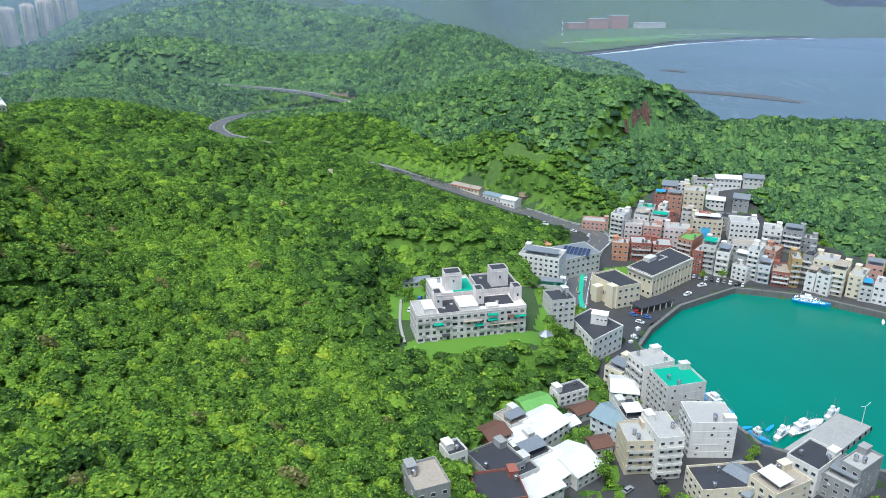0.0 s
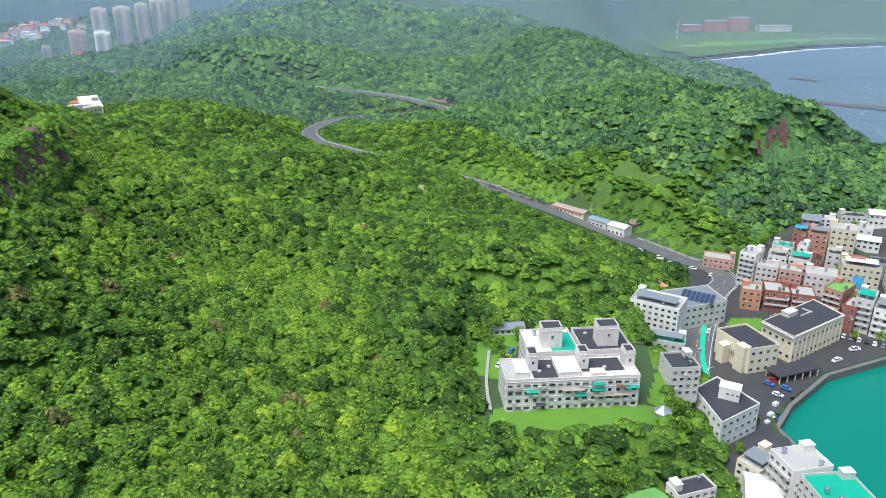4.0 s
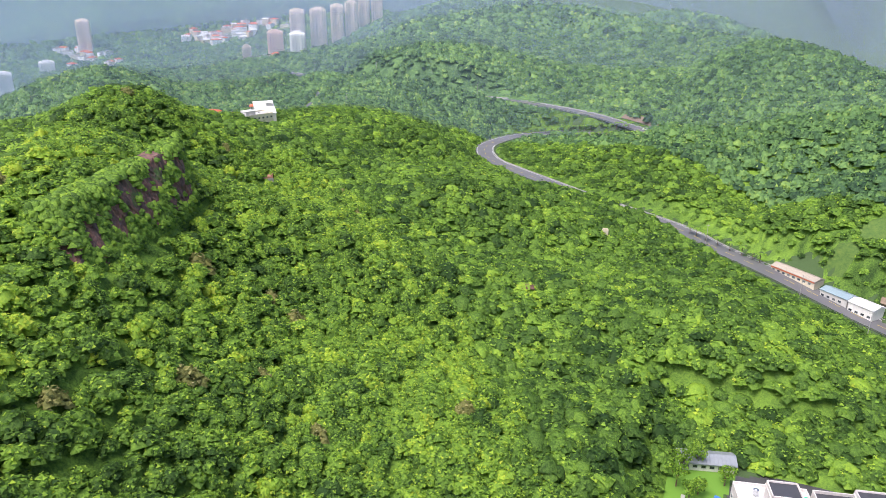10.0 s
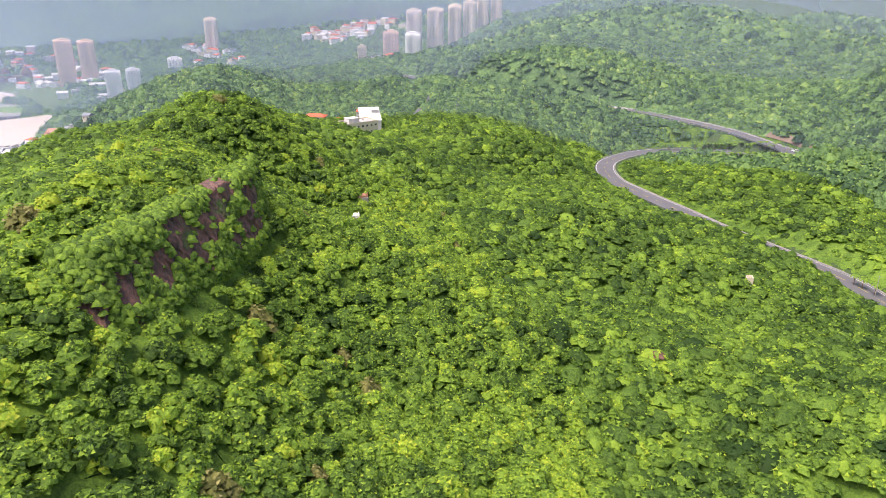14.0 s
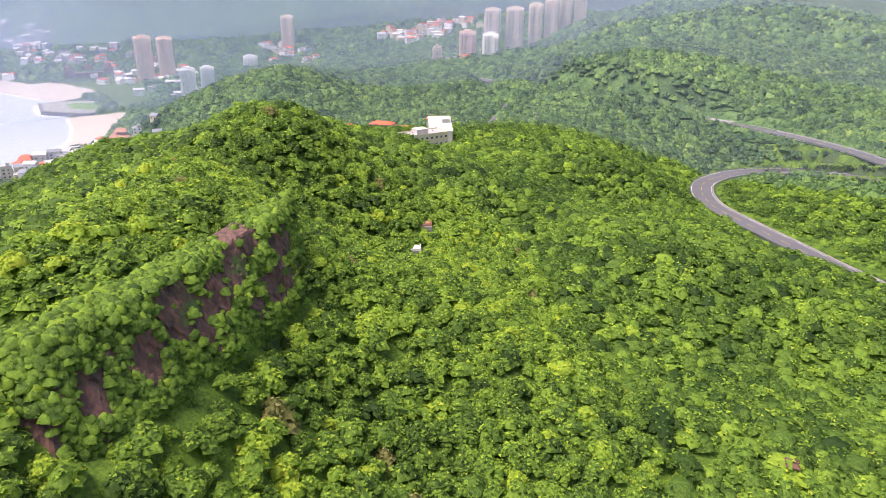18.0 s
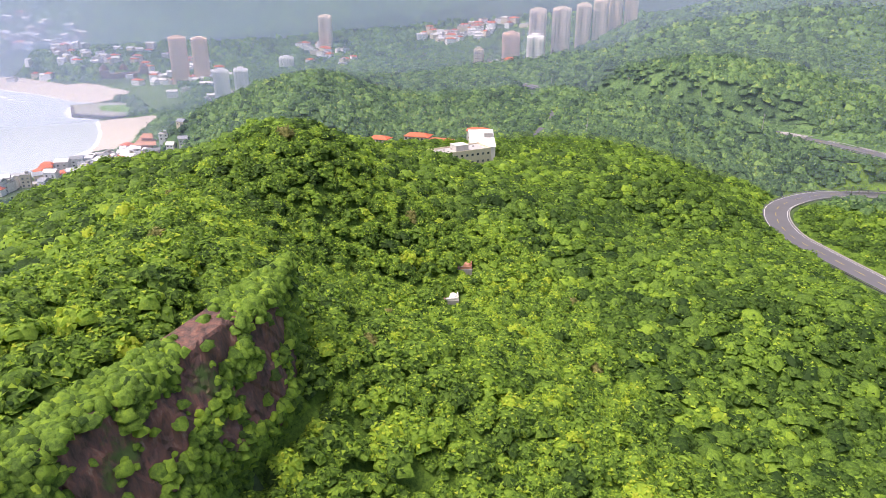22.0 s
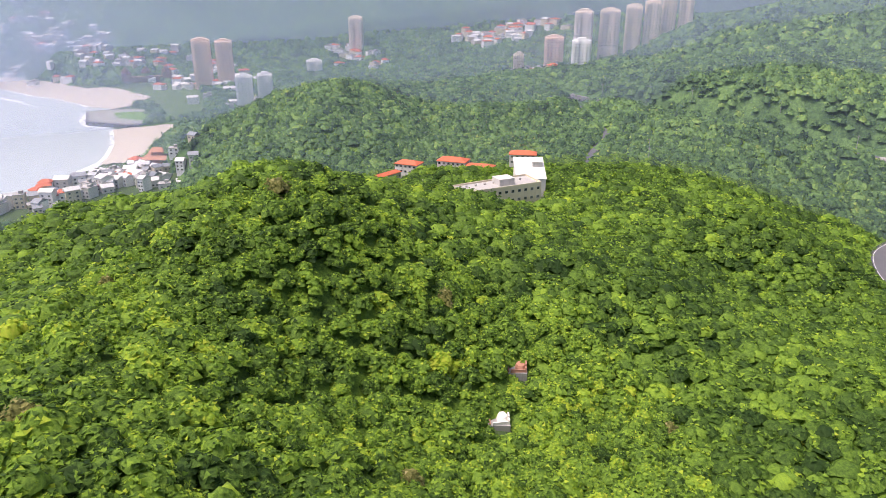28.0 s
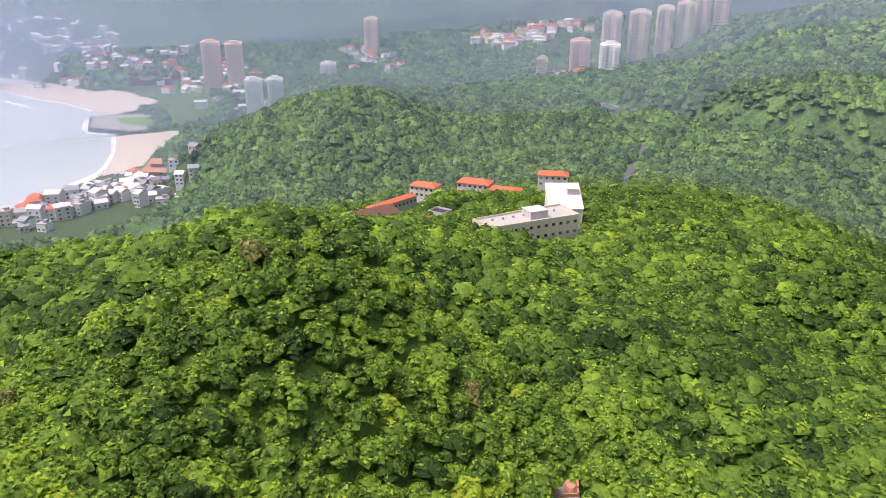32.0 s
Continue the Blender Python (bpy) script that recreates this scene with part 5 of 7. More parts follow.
house("cottage", "pale grey rendered two-storey building, grey sheet-metal roof, on the town hillside", 218.1, 480.4, -21, 13.0, 10, 5.8, "pale", "metal", "houses on the town hillside")
house("house", "pale grey rendered three-storey building, flat cement roof, on the town hillside", 160.4, 441.1, -21, 7.0, 9, 10.5, "pale", "flat", "houses on the town hillside")
house("house", "red-brown tiled three-storey building, black bitumen roof, on the town hillside", 150.5, 438.4, -24, 6.0, 9, 8.2, "brick", "dark", "houses on the town hillside")
house("dark_roof_house", "grey cement three-storey building, black bitumen roof, on the town hillside", 184.5, 436.6, -22, 12.6, 10, 8.2, "grey", "dark", "houses on the town hillside")
house("roof_shed", "pale grey rendered two-storey building, blue sheet roof, on the town hillside", 194.2, 435.3, -13, 5.1, 7, 5.8, "pale", "blue", "houses on the town hillside")
house("grey_house", "pinkish white tiled three-storey building, flat cement roof, on the town hillside", 147.2, 419.5, -17, 15.1, 12, 10.5, "pinkwhite", "flat", "houses on the town hillside")
house("shop", "pink tiled two-storey building, flat cement roof, on the town hillside", 104.2, 456.8, -16, 17.3, 10, 5.8, "pink", "flat", "houses on the town hillside")
house("block", "grey cement three-storey building, flat cement roof, beside the main road", 175.7, 383.4, -43, 7.8, 12, 10.5, "grey", "flat", "")
house("house", "terracotta tiled four-storey building, tan flat roof, beside the main road", 192.6, 385.1, -42, 8.2, 13, 11.7, "terracotta", "tan", "")
house("office", "white rendered five-storey building, flat cement roof, beside the main road", 54.3, 357.9, -24, 22.5, 15, 14.0, "white", "flat", "")
house("frame_block", "pale grey rendered three-storey building, teal painted roof, beside the main road", 56.4, 339.3, -13, 15.7, 10, 10.5, "pale", "teal", "")
house("side_block", "pale grey rendered four-storey building, black bitumen roof, in the lower village", 53.5, 296.0, 13, 11.2, 12, 11.7, "pale", "dark", "houses of the lower village")
house("tall_block", "white rendered six-storey building, flat cement roof, in the lower village", 83.4, 248.4, -70, 11.4, 14, 18.7, "white", "flat", "houses of the lower village", balcony=2)
house("deck_block", "pale grey rendered six-storey building, teal painted roof, in the lower village", 90.4, 236.4, -77, 13.9, 16, 17.5, "pale", "teal", "houses of the lower village")
house("terrace_house", "white rendered three-storey building, white sheet-metal roof, in the lower village", 72.8, 246.1, -9, 10.4, 13, 8.2, "white", "white", "houses of the lower village")
house("house", "cream rendered three-storey building, flat cement roof, in the lower village", 76.4, 261.2, -49, 8.5, 15, 8.2, "cream", "flat", "houses of the lower village")
house("gable_house", "bluish white three-storey building, slate-blue pitched roof, in the lower village", 64.5, 224.0, -46, 13.2, 13, 8.2, "bluewhite", "slate", "houses of the lower village")
house("dark_deck_house", "pale grey rendered three-storey building, black bitumen roof, in the lower village", 69.5, 224.4, 8, 7.9, 14, 10.5, "pale", "dark", "houses of the lower village")
house("balcony_block", "beige tiled four-storey building, flat cement roof, in the lower village", 67.6, 206.8, 3, 10.6, 12, 12.9, "beige", "flat", "houses of the lower village", balcony=2)
house("apartment_block", "white rendered five-storey building, flat cement roof, in the lower village", 75.7, 205.5, 8, 9.2, 15, 16.4, "white", "flat", "houses of the lower village", balcony=1)
house("quay_block", "white rendered five-storey building, flat cement roof, in the lower village", 95.7, 216.5, -91, 13.5, 16, 14.0, "white", "flat", "houses of the lower village")
house("dark_deck_warehouse", "cream rendered three-storey building, black bitumen roof, in the lower village", 94.1, 189.1, -84, 12.3, 25, 8.2, "cream", "dark", "houses of the lower village")
house("metal_roof_shed", "pale grey rendered two-storey building, grey sheet-metal roof, in the lower village", 99.5, 190.1, -53, 11.5, 15, 7.0, "pale", "metal", "houses of the lower village")
house("gable_front_house", "cream rendered four-storey building, tan flat roof, in the lower village", 107.2, 183.5, -64, 10.2, 16, 11.7, "cream", "tan", "houses of the lower village")
house("angled_white_house", "white rendered three-storey building, black bitumen roof, in the lower village", 125.1, 197.4, -54, 10.8, 15, 10.5, "white", "dark", "houses of the lower village")
house("quay_house", "grey cement three-storey building, flat cement roof, in the lower village", 134.2, 191.7, -52, 9.8, 16, 8.2, "grey", "flat", "houses of the lower village")
house("quay_tower", "grey cement four-storey building, flat cement roof, in the lower village", 137.8, 192.2, -56, 6.9, 14, 12.9, "grey", "flat", "houses of the lower village")
house("roof_shed", "bluish white two-storey building, green roof, in the lower village", 35.2, 232.9, 25, 12.5, 12, 4.7, "bluewhite", "green", "houses of the lower village")
house("big_white_shed", "white rendered two-storey building, white sheet-metal roof, in the lower village", 35.4, 222.9, 42, 15.4, 17, 5.8, "white", "white", "houses of the lower village")
house("shed", "white rendered two-storey building, white sheet-metal roof, in the lower village", 27.5, 213.9, 30, 12.9, 12, 5.3, "white", "white", "houses of the lower village")
house("concrete_roof_house", "pale grey rendered two-storey building, tan flat roof, in the lower village", 25.3, 221.6, 36, 9.0, 10, 4.7, "pale", "tan", "houses of the lower village")
house("tile_house", "orange rendered two-storey building, brown tiled roof, in the lower village", 17.7, 210.8, 34, 9.3, 9, 5.3, "orange", "brown", "houses of the lower village", balcony=1)
house("shed", "pale grey rendered two-storey building, white sheet-metal roof, in the lower village", 35.8, 200.3, 40, 9.9, 18, 5.8, "pale", "white", "houses of the lower village")
house("shed", "pale grey rendered two-storey building, white sheet-metal roof, in the lower village", 44.8, 202.1, 37, 12.1, 16, 5.8, "pale", "white", "houses of the lower village")
house("shed", "pale grey rendered two-storey building, white sheet-metal roof, in the lower village", 28.1, 189.0, 32, 16.1, 17, 6.4, "pale", "white", "houses of the lower village")
house("deck_house", "grey cement two-storey building, black bitumen roof, in the lower village", 17.3, 192.6, 33, 14.1, 14, 7.0, "grey", "dark", "houses of the lower village")
house("deck_house", "pale grey rendered two-storey building, black bitumen roof, in the lower village", 29.4, 205.6, 32, 11.4, 14, 7.0, "pale", "dark", "houses of the lower village")
house("deck_house", "pale grey rendered three-storey building, black bitumen roof, in the lower village", 24.3, 191.0, 32, 11.6, 9, 8.2, "pale", "dark", "houses of the lower village")
house("deck_house", "red-brown tiled three-storey building, black bitumen roof, in the lower village", 17.0, 176.5, 11, 14.8, 14, 8.2, "brick", "dark", "houses of the lower village")
house("concrete_house", "grey cement two-storey building, tan flat roof, in the lower village", -4.8, 160.4, 21, 10.1, 12, 7.6, "grey", "tan", "houses of the lower village")
house("dark_cottage", "white rendered one-storey building, black bitumen roof, in the lower village", 3.3, 188.8, 28, 6.7, 7, 4.1, "white", "dark", "houses of the lower village")
house("long_black_roof_house", "white rendered two-storey building, black bitumen roof, in the lower village", 51.1, 246.5, 26, 14.3, 7, 4.7, "white", "dark", "houses of the lower village")
house("small_white_shed", "white rendered one-storey building, white sheet-metal roof, in the lower village", 47.4, 227.6, 32, 6.2, 7, 3.5, "white", "white", "houses of the lower village")
house("cottage", "pale grey rendered one-storey building, brown tiled roof, in the lower village", 56.6, 213.9, 17, 7.7, 7, 4.1, "pale", "brown", "houses of the lower village", balcony=1)
house("cottage", "pale grey rendered one-storey building, brown tiled roof, in the lower village", 54.7, 235.4, 29, 10.1, 6, 4.1, "pale", "brown", "houses of the lower village", balcony=2)


# ---- sheds beside the valley road ----
def roadside(name, label, x, y, turn, w, d, h, wall, roof, band=None):
    z = gz(x, y)
    FOOT.append((x, y, 0.42 * w))
    ob = base(name, x, y, z, turn, label, "shed", "sheds beside the valley road")
    part("wall", Solid().box(0, 0, -2, w, d, h + 2).mesh("wall", PAINT[wall]), ob)
    part("roof", sheet_ribs(Solid().gable(w, d, h, 1.3, 0.4), w, d, h, 1.3, 0.4).mesh("roof", ROOF[roof]), ob)
    part("gable_wall", Solid().gable(w - 0.1, d - 0.1, h - 0.05, 1.2, 0.0).mesh("gable_wall", PAINT[wall]), ob)
    if band:
        part("fascia", Solid().box(0, -d / 2 - 0.3, h - 0.9, w, 0.15, 0.8).mesh("fascia", ROOF[band]), ob, label="red painted fascia board")
    for k in range(int(w / 3.2)):
        part("window", window_mesh(1.8, 1.3), ob, (-w / 2 + 1.6 + k * 3.2, -d / 2 - 0.03, 0.9))
    return ob


roadside("roadside_shop", "long low shop with tan roof and red fascia", 19, 522, -40, 27, 7.5, 3.6, "cream", "tan", "red")
roadside("roadside_shed", "grey-roofed shed beside the road", 38, 505, -40, 15, 8, 4.2, "pale", "slate")
roadside("roadside_warehouse", "white gabled warehouse beside the road", 49.5, 495, -40, 13, 9, 5.6, "white", "white")
house("roadside_hut", "small cream lookout hut among the trees", -81, 493, 20, 3.2, 3.2, 4.5, "cream", "tan", rich=False)
pav = base("pavilion", -91, 379, gz(-91, 379), 15, "small pavilion with a brown hipped roof among trees", "pavilion")
part("roof", Solid().gable(4.2, 3.4, 5.4, 1.3, 0.5, hip=0.7).mesh("roof", ROOF["brown"]), pav)
for sx in (-1.8, 1.8):
    for sy in (-1.4, 1.4):
        part("post", Solid().box(0, 0, 0, 0.25, 0.25, 5.4).mesh("post", PAINT["white"]), pav, (sx, sy, 0))
orange = base("orange_pavilion", 62, 405, gz(62, 405), 20, "orange tiled pavilion roof on posts", "pavilion")
part("roof", Solid().gable(6, 6, 3.2, 2.2, 0.6, hip=0.9).mesh("roof", PAINT["orange"]), orange)
for sx in (-2.6, 2.6):
    for sy in (-2.6, 2.6):
        part("post", Solid().box(0, 0, 0, 0.3, 0.3, 3.2).mesh("post", M_WOOD), orange, (sx, sy, 0))

# viaduct of the upper road
bridge = base("viaduct", -263, 803, 57.2, 0, "concrete viaduct carrying the road over a hollow", "bridge")
part("deck", Solid().box(0, 0, -1.2, 44, 13, 1.0, 0, 0).box(0, -6.3, -0.2, 44, 0.4, 1.1).mesh("deck", PAINT["concrete"]), bridge)
for x in (-14, 0, 14):
    part("pillar", Solid().box(0, 0, -14, 2, 6, 12.8).mesh("pillar", PAINT["concrete"]), bridge, (x, 0, 0))

# family graves in a clearing
for x, y, t, lab, col in ((-245, 409, -45, "white-washed family grave with curved side walls", "white"), (-253, 426, -50, "red-brick family grave with stepped walls", "terracotta")):
    FOOT.append((x + 1.5, y - 1.5, 4.5))
    gvz = gz(x, y) + 0.7
    ob = base("grave", x, y, gvz, t, lab, "grave", "graves in the clearing")
    part("terrace", Solid().box(0, 0, -4, 6.5, 5.5, 4.2).mesh("terrace", PAINT["concrete"]), ob)
    part("head_wall", Solid().box(0, 2.4, 0.2, 5.5, 0.4, 1.3).box(0, 2.4, 1.5, 3, 0.4, 0.5).mesh("head_wall", PAINT[col]), ob)
    for sx in (-1, 1):
        part("side_wall", Solid().box(sx * 2.8, 0.3, 0.2, 0.35, 4.0, 0.9, 0, sx * 8).mesh("side_wall", PAINT[col]), ob)
    part("tomb", Solid().loft([[(2.2 * math.cos(a * 0.524), 1.6 * math.sin(a * 0.524) + 1.0, 0.2) for a in range(12)], [(1.5 * math.cos(a * 0.524), 1.1 * math.sin(a * 0.524) + 1.0, 1.3) for a in range(12)]]).mesh("tomb", PAINT[col]), ob)
    part("threshold", Solid().box(0, -2.3, 0.2, 5.6, 0.4, 0.4).mesh("threshold", PAINT["terracotta"]), ob)


# ---- hillside institute ----
def tilted_block(name, label, corners, z0, h, wall, roof, category):
    return plain_block(name, label, corners, z0, h, wall, roof, category, 0.9, max(1, int(h / 3.3)))


inst = tilted_block("institute_block", "long weathered yellow three-storey block with flat roof", [(-369, 520), (-356, 520), (-343, 556), (-357, 562)], 61.5, 12.5, "cream", "flat", "institute")
for k in range(7):
    part("roof_vent", Solid().box(-7 + k * 1.6, -14 + k * 4.6, 12.6, 0.7, 0.7, 0.9).mesh("roof_vent", PAINT["concrete"]), inst)
part("roof_room", Solid().box(1, 3, 12.6, 8, 7, 3, 0, 70).box(1, 3, 15.6, 8.4, 7.4, 0.2, 0, 70).mesh("roof_room", PAINT["pale"]), inst)
big = base("institute_hall", -362.5, 572, 61.0, 46, "tall white hall with a sloping white roof", "hall")
part("wall", Solid().box(0, 0, -3, 14.5, 15, 13).mesh("wall", PAINT["white"]), big)
part("roof", Solid().wedge(14.5, 15, 10.4, 17.6, 0.4, 0, 0.4).mesh("roof", ROOF["white"]), big)
part("side_wall", Solid().wedge(14.4, 14.9, 10.2, 17.3, 0, 0, 7.0).mesh("side_wall", PAINT["white"]), big)
part("roof_room", Solid().box(4, 2.5, 13, 5, 4, 3.6).box(4, 2.5, 16.6, 5.4, 4.4, 0.2).mesh("roof_room", PAINT["pale"]), big)
for x, y, t, w, d, h, lab in ((-392, 513, 35, 11, 12, 8, "white two-storey villa with orange-red tiled roof"), (-446, 566, 20, 14, 9, 6, "white pavilion with red tiled roof"), (-431, 588, 25, 17, 10, 6.5, "white wing with red tiled roof"), (-415, 593, 30, 17, 9, 4.5, "low white wing with red tiled roof"), (-412, 630, 35, 16, 9, 6.5, "white wing with red tiled roof above the trees"), (-424, 572, 40, 12, 8, 4.5, "low covered walk with red tiled roof")):
    house("institute_wing", lab, x, y, t, w, d, h, "white", "red", "red-roofed wings of the institute", rich=False, z=max(gz(x, y), 58 if y > 540 else 60))
house("covered_walk", "long covered walk with red tiled roof", -440, 538, 95, 30, 5, 4.5, "pale", "red", rich=False, z=58)
house("sports_hall", "low hall with a brownish red sheet roof", -430, 516, 85, 24, 14, 5.5, "white", "brown", rich=False, z=58)
house("kitchen_block", "low white block with flat roof beside the institute", -370, 511, 14, 14, 9, 5.2, "white", "white", rich=False, z=60.5)
house("pump_house", "small grey house with flat dark roof", -404, 536, 10, 8, 7, 5, "pale", "dark", rich=False, z=61)


# ---- high-rises and far settlements ----
def tower(name, label, x, y, turn, w, d, h, wall, z=None, steps=2, group="apartment towers on the far slope"):
    r = random.Random(int(abs(x) + abs(y)))
    ob = base(name, x, y, gz(x, y) if z is None else z, turn, label, "tower", group)
    w, d = w * 0.88, d * 0.88
    FOOT.append((x, y, 18.0))
    wm = PAINT[wall]
    part("wall", Solid().box(0, 0, -20, w, d, h + 20).box(-w * 0.3, -d * 0.08, -20, w * 0.28, d * 1.12, h + 19).box(w * 0.3, -d * 0.08, -20, w * 0.28, d * 1.12, h + 18).mesh("wall", wm), ob)
    part("crown", Solid().box(0, 0, h, w * 0.42, d * 0.6, 3.2).box(-w * 0.3, 0, h, w * 0.2, d * 0.5, 1.6).box(w * 0.3, 0, h, w * 0.2, d * 0.5, 1.6).mesh("crown", wm), ob)
    n = int(h / 3.2)
    bal = Solid()
    wid = w * 0.22
    for cx, y0 in ((-w * 0.3, -d * 0.64), (w * 0.3, -d * 0.64)):
        for k in range(n):
            bal.box(cx, y0 - 0.3, k * 3.2 + 0.1, wid, 1.0, 1.0)
    part("balcony_stack", bal.mesh("balcony_stack", wm), ob)
    wmesh = window_mesh(1.3, 1.0)
    for k in range(0, n):
        for cx in (-w * 0.06, w * 0.06):
            part("window", wmesh, ob, (cx * 1.6, -d / 2 - 0.05, k * 3.2 + 1))
        for cx in (-w * 0.3, w * 0.3):
            part("window", wmesh, ob, (cx, -d * 0.645, k * 3.2 + 1.2))
        if k % 2 == 0:
            for cy in (-d * 0.25, d * 0.2):
                part("window", wmesh, ob, (-w / 2 - 0.05, cy, k * 3.2 + 1), -90)
    return ob


# white render lightened to make up for village walls facing away from the sun
PAINT["bright"] = plain("lifted_white_render", (0.84, 0.83, 0.80), grime=0.2)
PAINT["tower"] = plain("pinkish_grey_tile", (0.86, 0.74, 0.62), grime=0.12)
PAINT["peach"] = plain("peach_tile", (0.86, 0.64, 0.50), grime=0.12)
tower("apartment_tower", "slim pinkish grey apartment tower on the slope", -646, 1039, 30, 24, 20, 41, "tower", 86)
tower("apartment_tower", "slim pinkish grey apartment tower on the slope", -631, 1072, 30, 27, 20, 42, "tower", 86)
tower("apartment_tower", "broad pinkish grey apartment tower", -622, 1112, 28, 22, 20, 40, "tower", 92)
tower("apartment_tower", "broad pinkish grey apartment tower", -606, 1128, 28, 22, 20, 45, "tower", 92)
tower("apartment_tower", "tall pinkish grey apartment tower", -600, 1158, 26, 20, 20, 45, "tower", 97)
tower("apartment_tower", "tallest pinkish grey apartment tower", -584, 1172, 26, 20, 20, 49, "tower", 97)
tower("apartment_tower", "lone reddish apartment tower on the plain", -1178, 1121, 45, 27, 26, 76, "tower", 22, group="apartment towers on the plain")
tower("hotel_tower", "broad peach hotel tower near the beach", -1178, 822, 60, 30, 24, 60, "peach", 17, group="apartment towers on the plain")
tower("hotel_tower", "broad peach hotel tower near the beach", -1154, 846, 60, 28, 24, 58, "peach", 17, group="apartment towers on the plain")
tower("hotel_tower", "far peach hotel with stepped roof", -1560, 735, 70, 34, 22, 44, "peach", 6, group="apartment towers on the plain")
tower("apartment_slab", "white apartment slab behind the wooded hill", -998, 784, 55, 24, 16, 30, "bright", 14, group="apartment towers on the plain")
tower("apartment_slab", "white apartment slab behind the wooded hill", -976, 802, 55, 22, 16, 32, "bright", 14, group="apartment towers on the plain")
tower("apartment_slab", "pale apartment slab on the plain", -1125, 989, 50, 28, 16, 22, "bright", 16, group="apartment towers on the plain")
tower("apartment_slab", "orange and cream apartment slab below the towers", -668, 1012, 35, 26, 18, 26, "peach", 72, group="apartment towers on the far slope")
tower("apartment_slab", "white windowed slab below the towers", -618, 995, 35, 24, 18, 28, "bright", 70, group="apartment towers on the far slope")
tower("apartment_slab", "small cream block with orange turrets", -700, 985, 35, 14, 14, 16, "cream", 62, group="apartment towers on the far slope")


def cluster(seed, n, spots, spread, group, walls, roofs, size=(7, 12), tall=(4, 9), glazed=False):
    r = random.Random(seed)
    for k in range(n):
        t = r.random() * (len(spots) - 1)
        i = int(t)
        a, b = spots[i], spots[min(i + 1, len(spots) - 1)]
        f = t - i
        x, y = a[0] + (b[0] - a[0]) * f + r.gauss(0, spread), a[1] + (b[1] - a[1]) * f + r.gauss(0, spread)
        z = gz(x, y)
        if z < SEA + 1.2:
            continue
        w, d, h = r.uniform(*size), r.uniform(*size), r.uniform(*tall)
        FOOT.append((x, y, 0.5 * max(w, d) + 4.5))
        wl, rf = r.choice(walls), r.choice(roofs)
        ob = base("villa" if rf == "red" else "far_house", x, y, z, r.uniform(0, 90), {"red": "small white villa with red roof", "flat": "small pale house with flat roof", "white": "small shed with white sheet roof", "metal": "small house with grey metal roof"}[rf] + ", far off", "house", group)
        part("wall", Solid().box(0, 0, -4, w, d, h + 4).mesh("wall", PAINT[wl]), ob)
        part("roof", (Solid().gable(w, d, h, 2.2, 0.5, hip=0.7 if rf == "red" else 0) if rf != "flat" else Solid().box(0, 0, h, w + 0.3, d + 0.3, 0.5).box(w * 0.2, 0, h + 0.5, w * 0.35, d * 0.4, 2)).mesh("roof", ROOF[rf]), ob)
        m = window_mesh(1.6, 1.4)
        for q in range(int(h / 3) if glazed else 0):
            for cx in (-w * 0.25, w * 0.25):
                part("window", m, ob, (cx, -d / 2 - 0.04, q * 3 + 1.1))


cluster(1, 52, [(-1040, 1255), (-990, 1292), (-965, 1322), (-905, 1385)], 15, "villas of the far estate", ["bright", "bright", "cream"], ["red", "red", "flat", "white"], (10, 18), (7, 12))
cluster(2, 14, [(-700, 1000), (-640, 975)], 12, "villas below the towers", ["white", "cream"], ["red", "flat"])
cluster(3, 150, [(-1750, 640), (-1600, 700), (-1450, 745), (-1360, 800), (-1200, 850), (-1100, 830)], 40, "houses of the beach town", ["bright", "bright", "cream", "pale"], ["flat", "white", "white", "red"], (9, 17), (5, 10))
cluster(4, 22, [(-1200, 1085), (-1130, 1100), (-1060, 1060)], 16, "houses round the lone tower", ["bright", "cream", "bright"], ["red", "flat"], (9, 17), (6, 11))
cluster(5, 120, [(-733, 390), (-728, 440), (-725, 480), (-752, 507), (-735, 525), (-700, 530)], 15, "houses of the fishing village", ["bright", "bright", "white", "cream"], ["flat", "white", "white", "metal", "red"], (5, 11), (4, 11), True)
cluster(6, 10, [(-1050, 800), (-960, 760)], 18, "houses below the wooded hill", ["white", "pale"], ["flat", "white"])
cluster(7, 14, [(-500, 1350), (-380, 1300), (-250, 1380)], 30, "houses on the far ridge", ["white", "cream"], ["flat", "red"])
temple = base("temple", -757, 553, gz(-757, 553), 40, "temple with orange tiled tiered roofs above the beach", "temple")
part("hall", Solid().box(0, 0, -3, 20, 14, 9).mesh("hall", PAINT["terracotta"]), temple)
part("roof", Solid().gable(22, 15, 6, 5, 1.2, hip=0.5).mesh("roof", PAINT["orange"]), temple)
part("upper_roof", Solid().box(0, 0, 9, 9, 5, 3).gable(11, 7, 12, 3.4, 1, hip=0.5).mesh("upper_roof", PAINT["orange"]), temple)
villa_hotel = base("domed_hotel", -1290, 782, gz(-1290, 782), 70, "brown stone hotel with domes near the beach", "hotel")
part("wall", Solid().box(0, 0, -3, 70, 16, 15).box(-30, 0, 0, 14, 20, 18).box(30, 0, 0, 14, 20, 18).mesh("wall", plain("brown_stone", (0.26, 0.17, 0.12))), villa_hotel)
for x in (-30, 0, 30):
    part("dome", Solid().tube(x, 0, 17, 8, 6, 12, top=5).tube(x, 0, 23, 5, 4, 12, top=0.5).mesh("dome", ROOF["brown"]), villa_hotel)
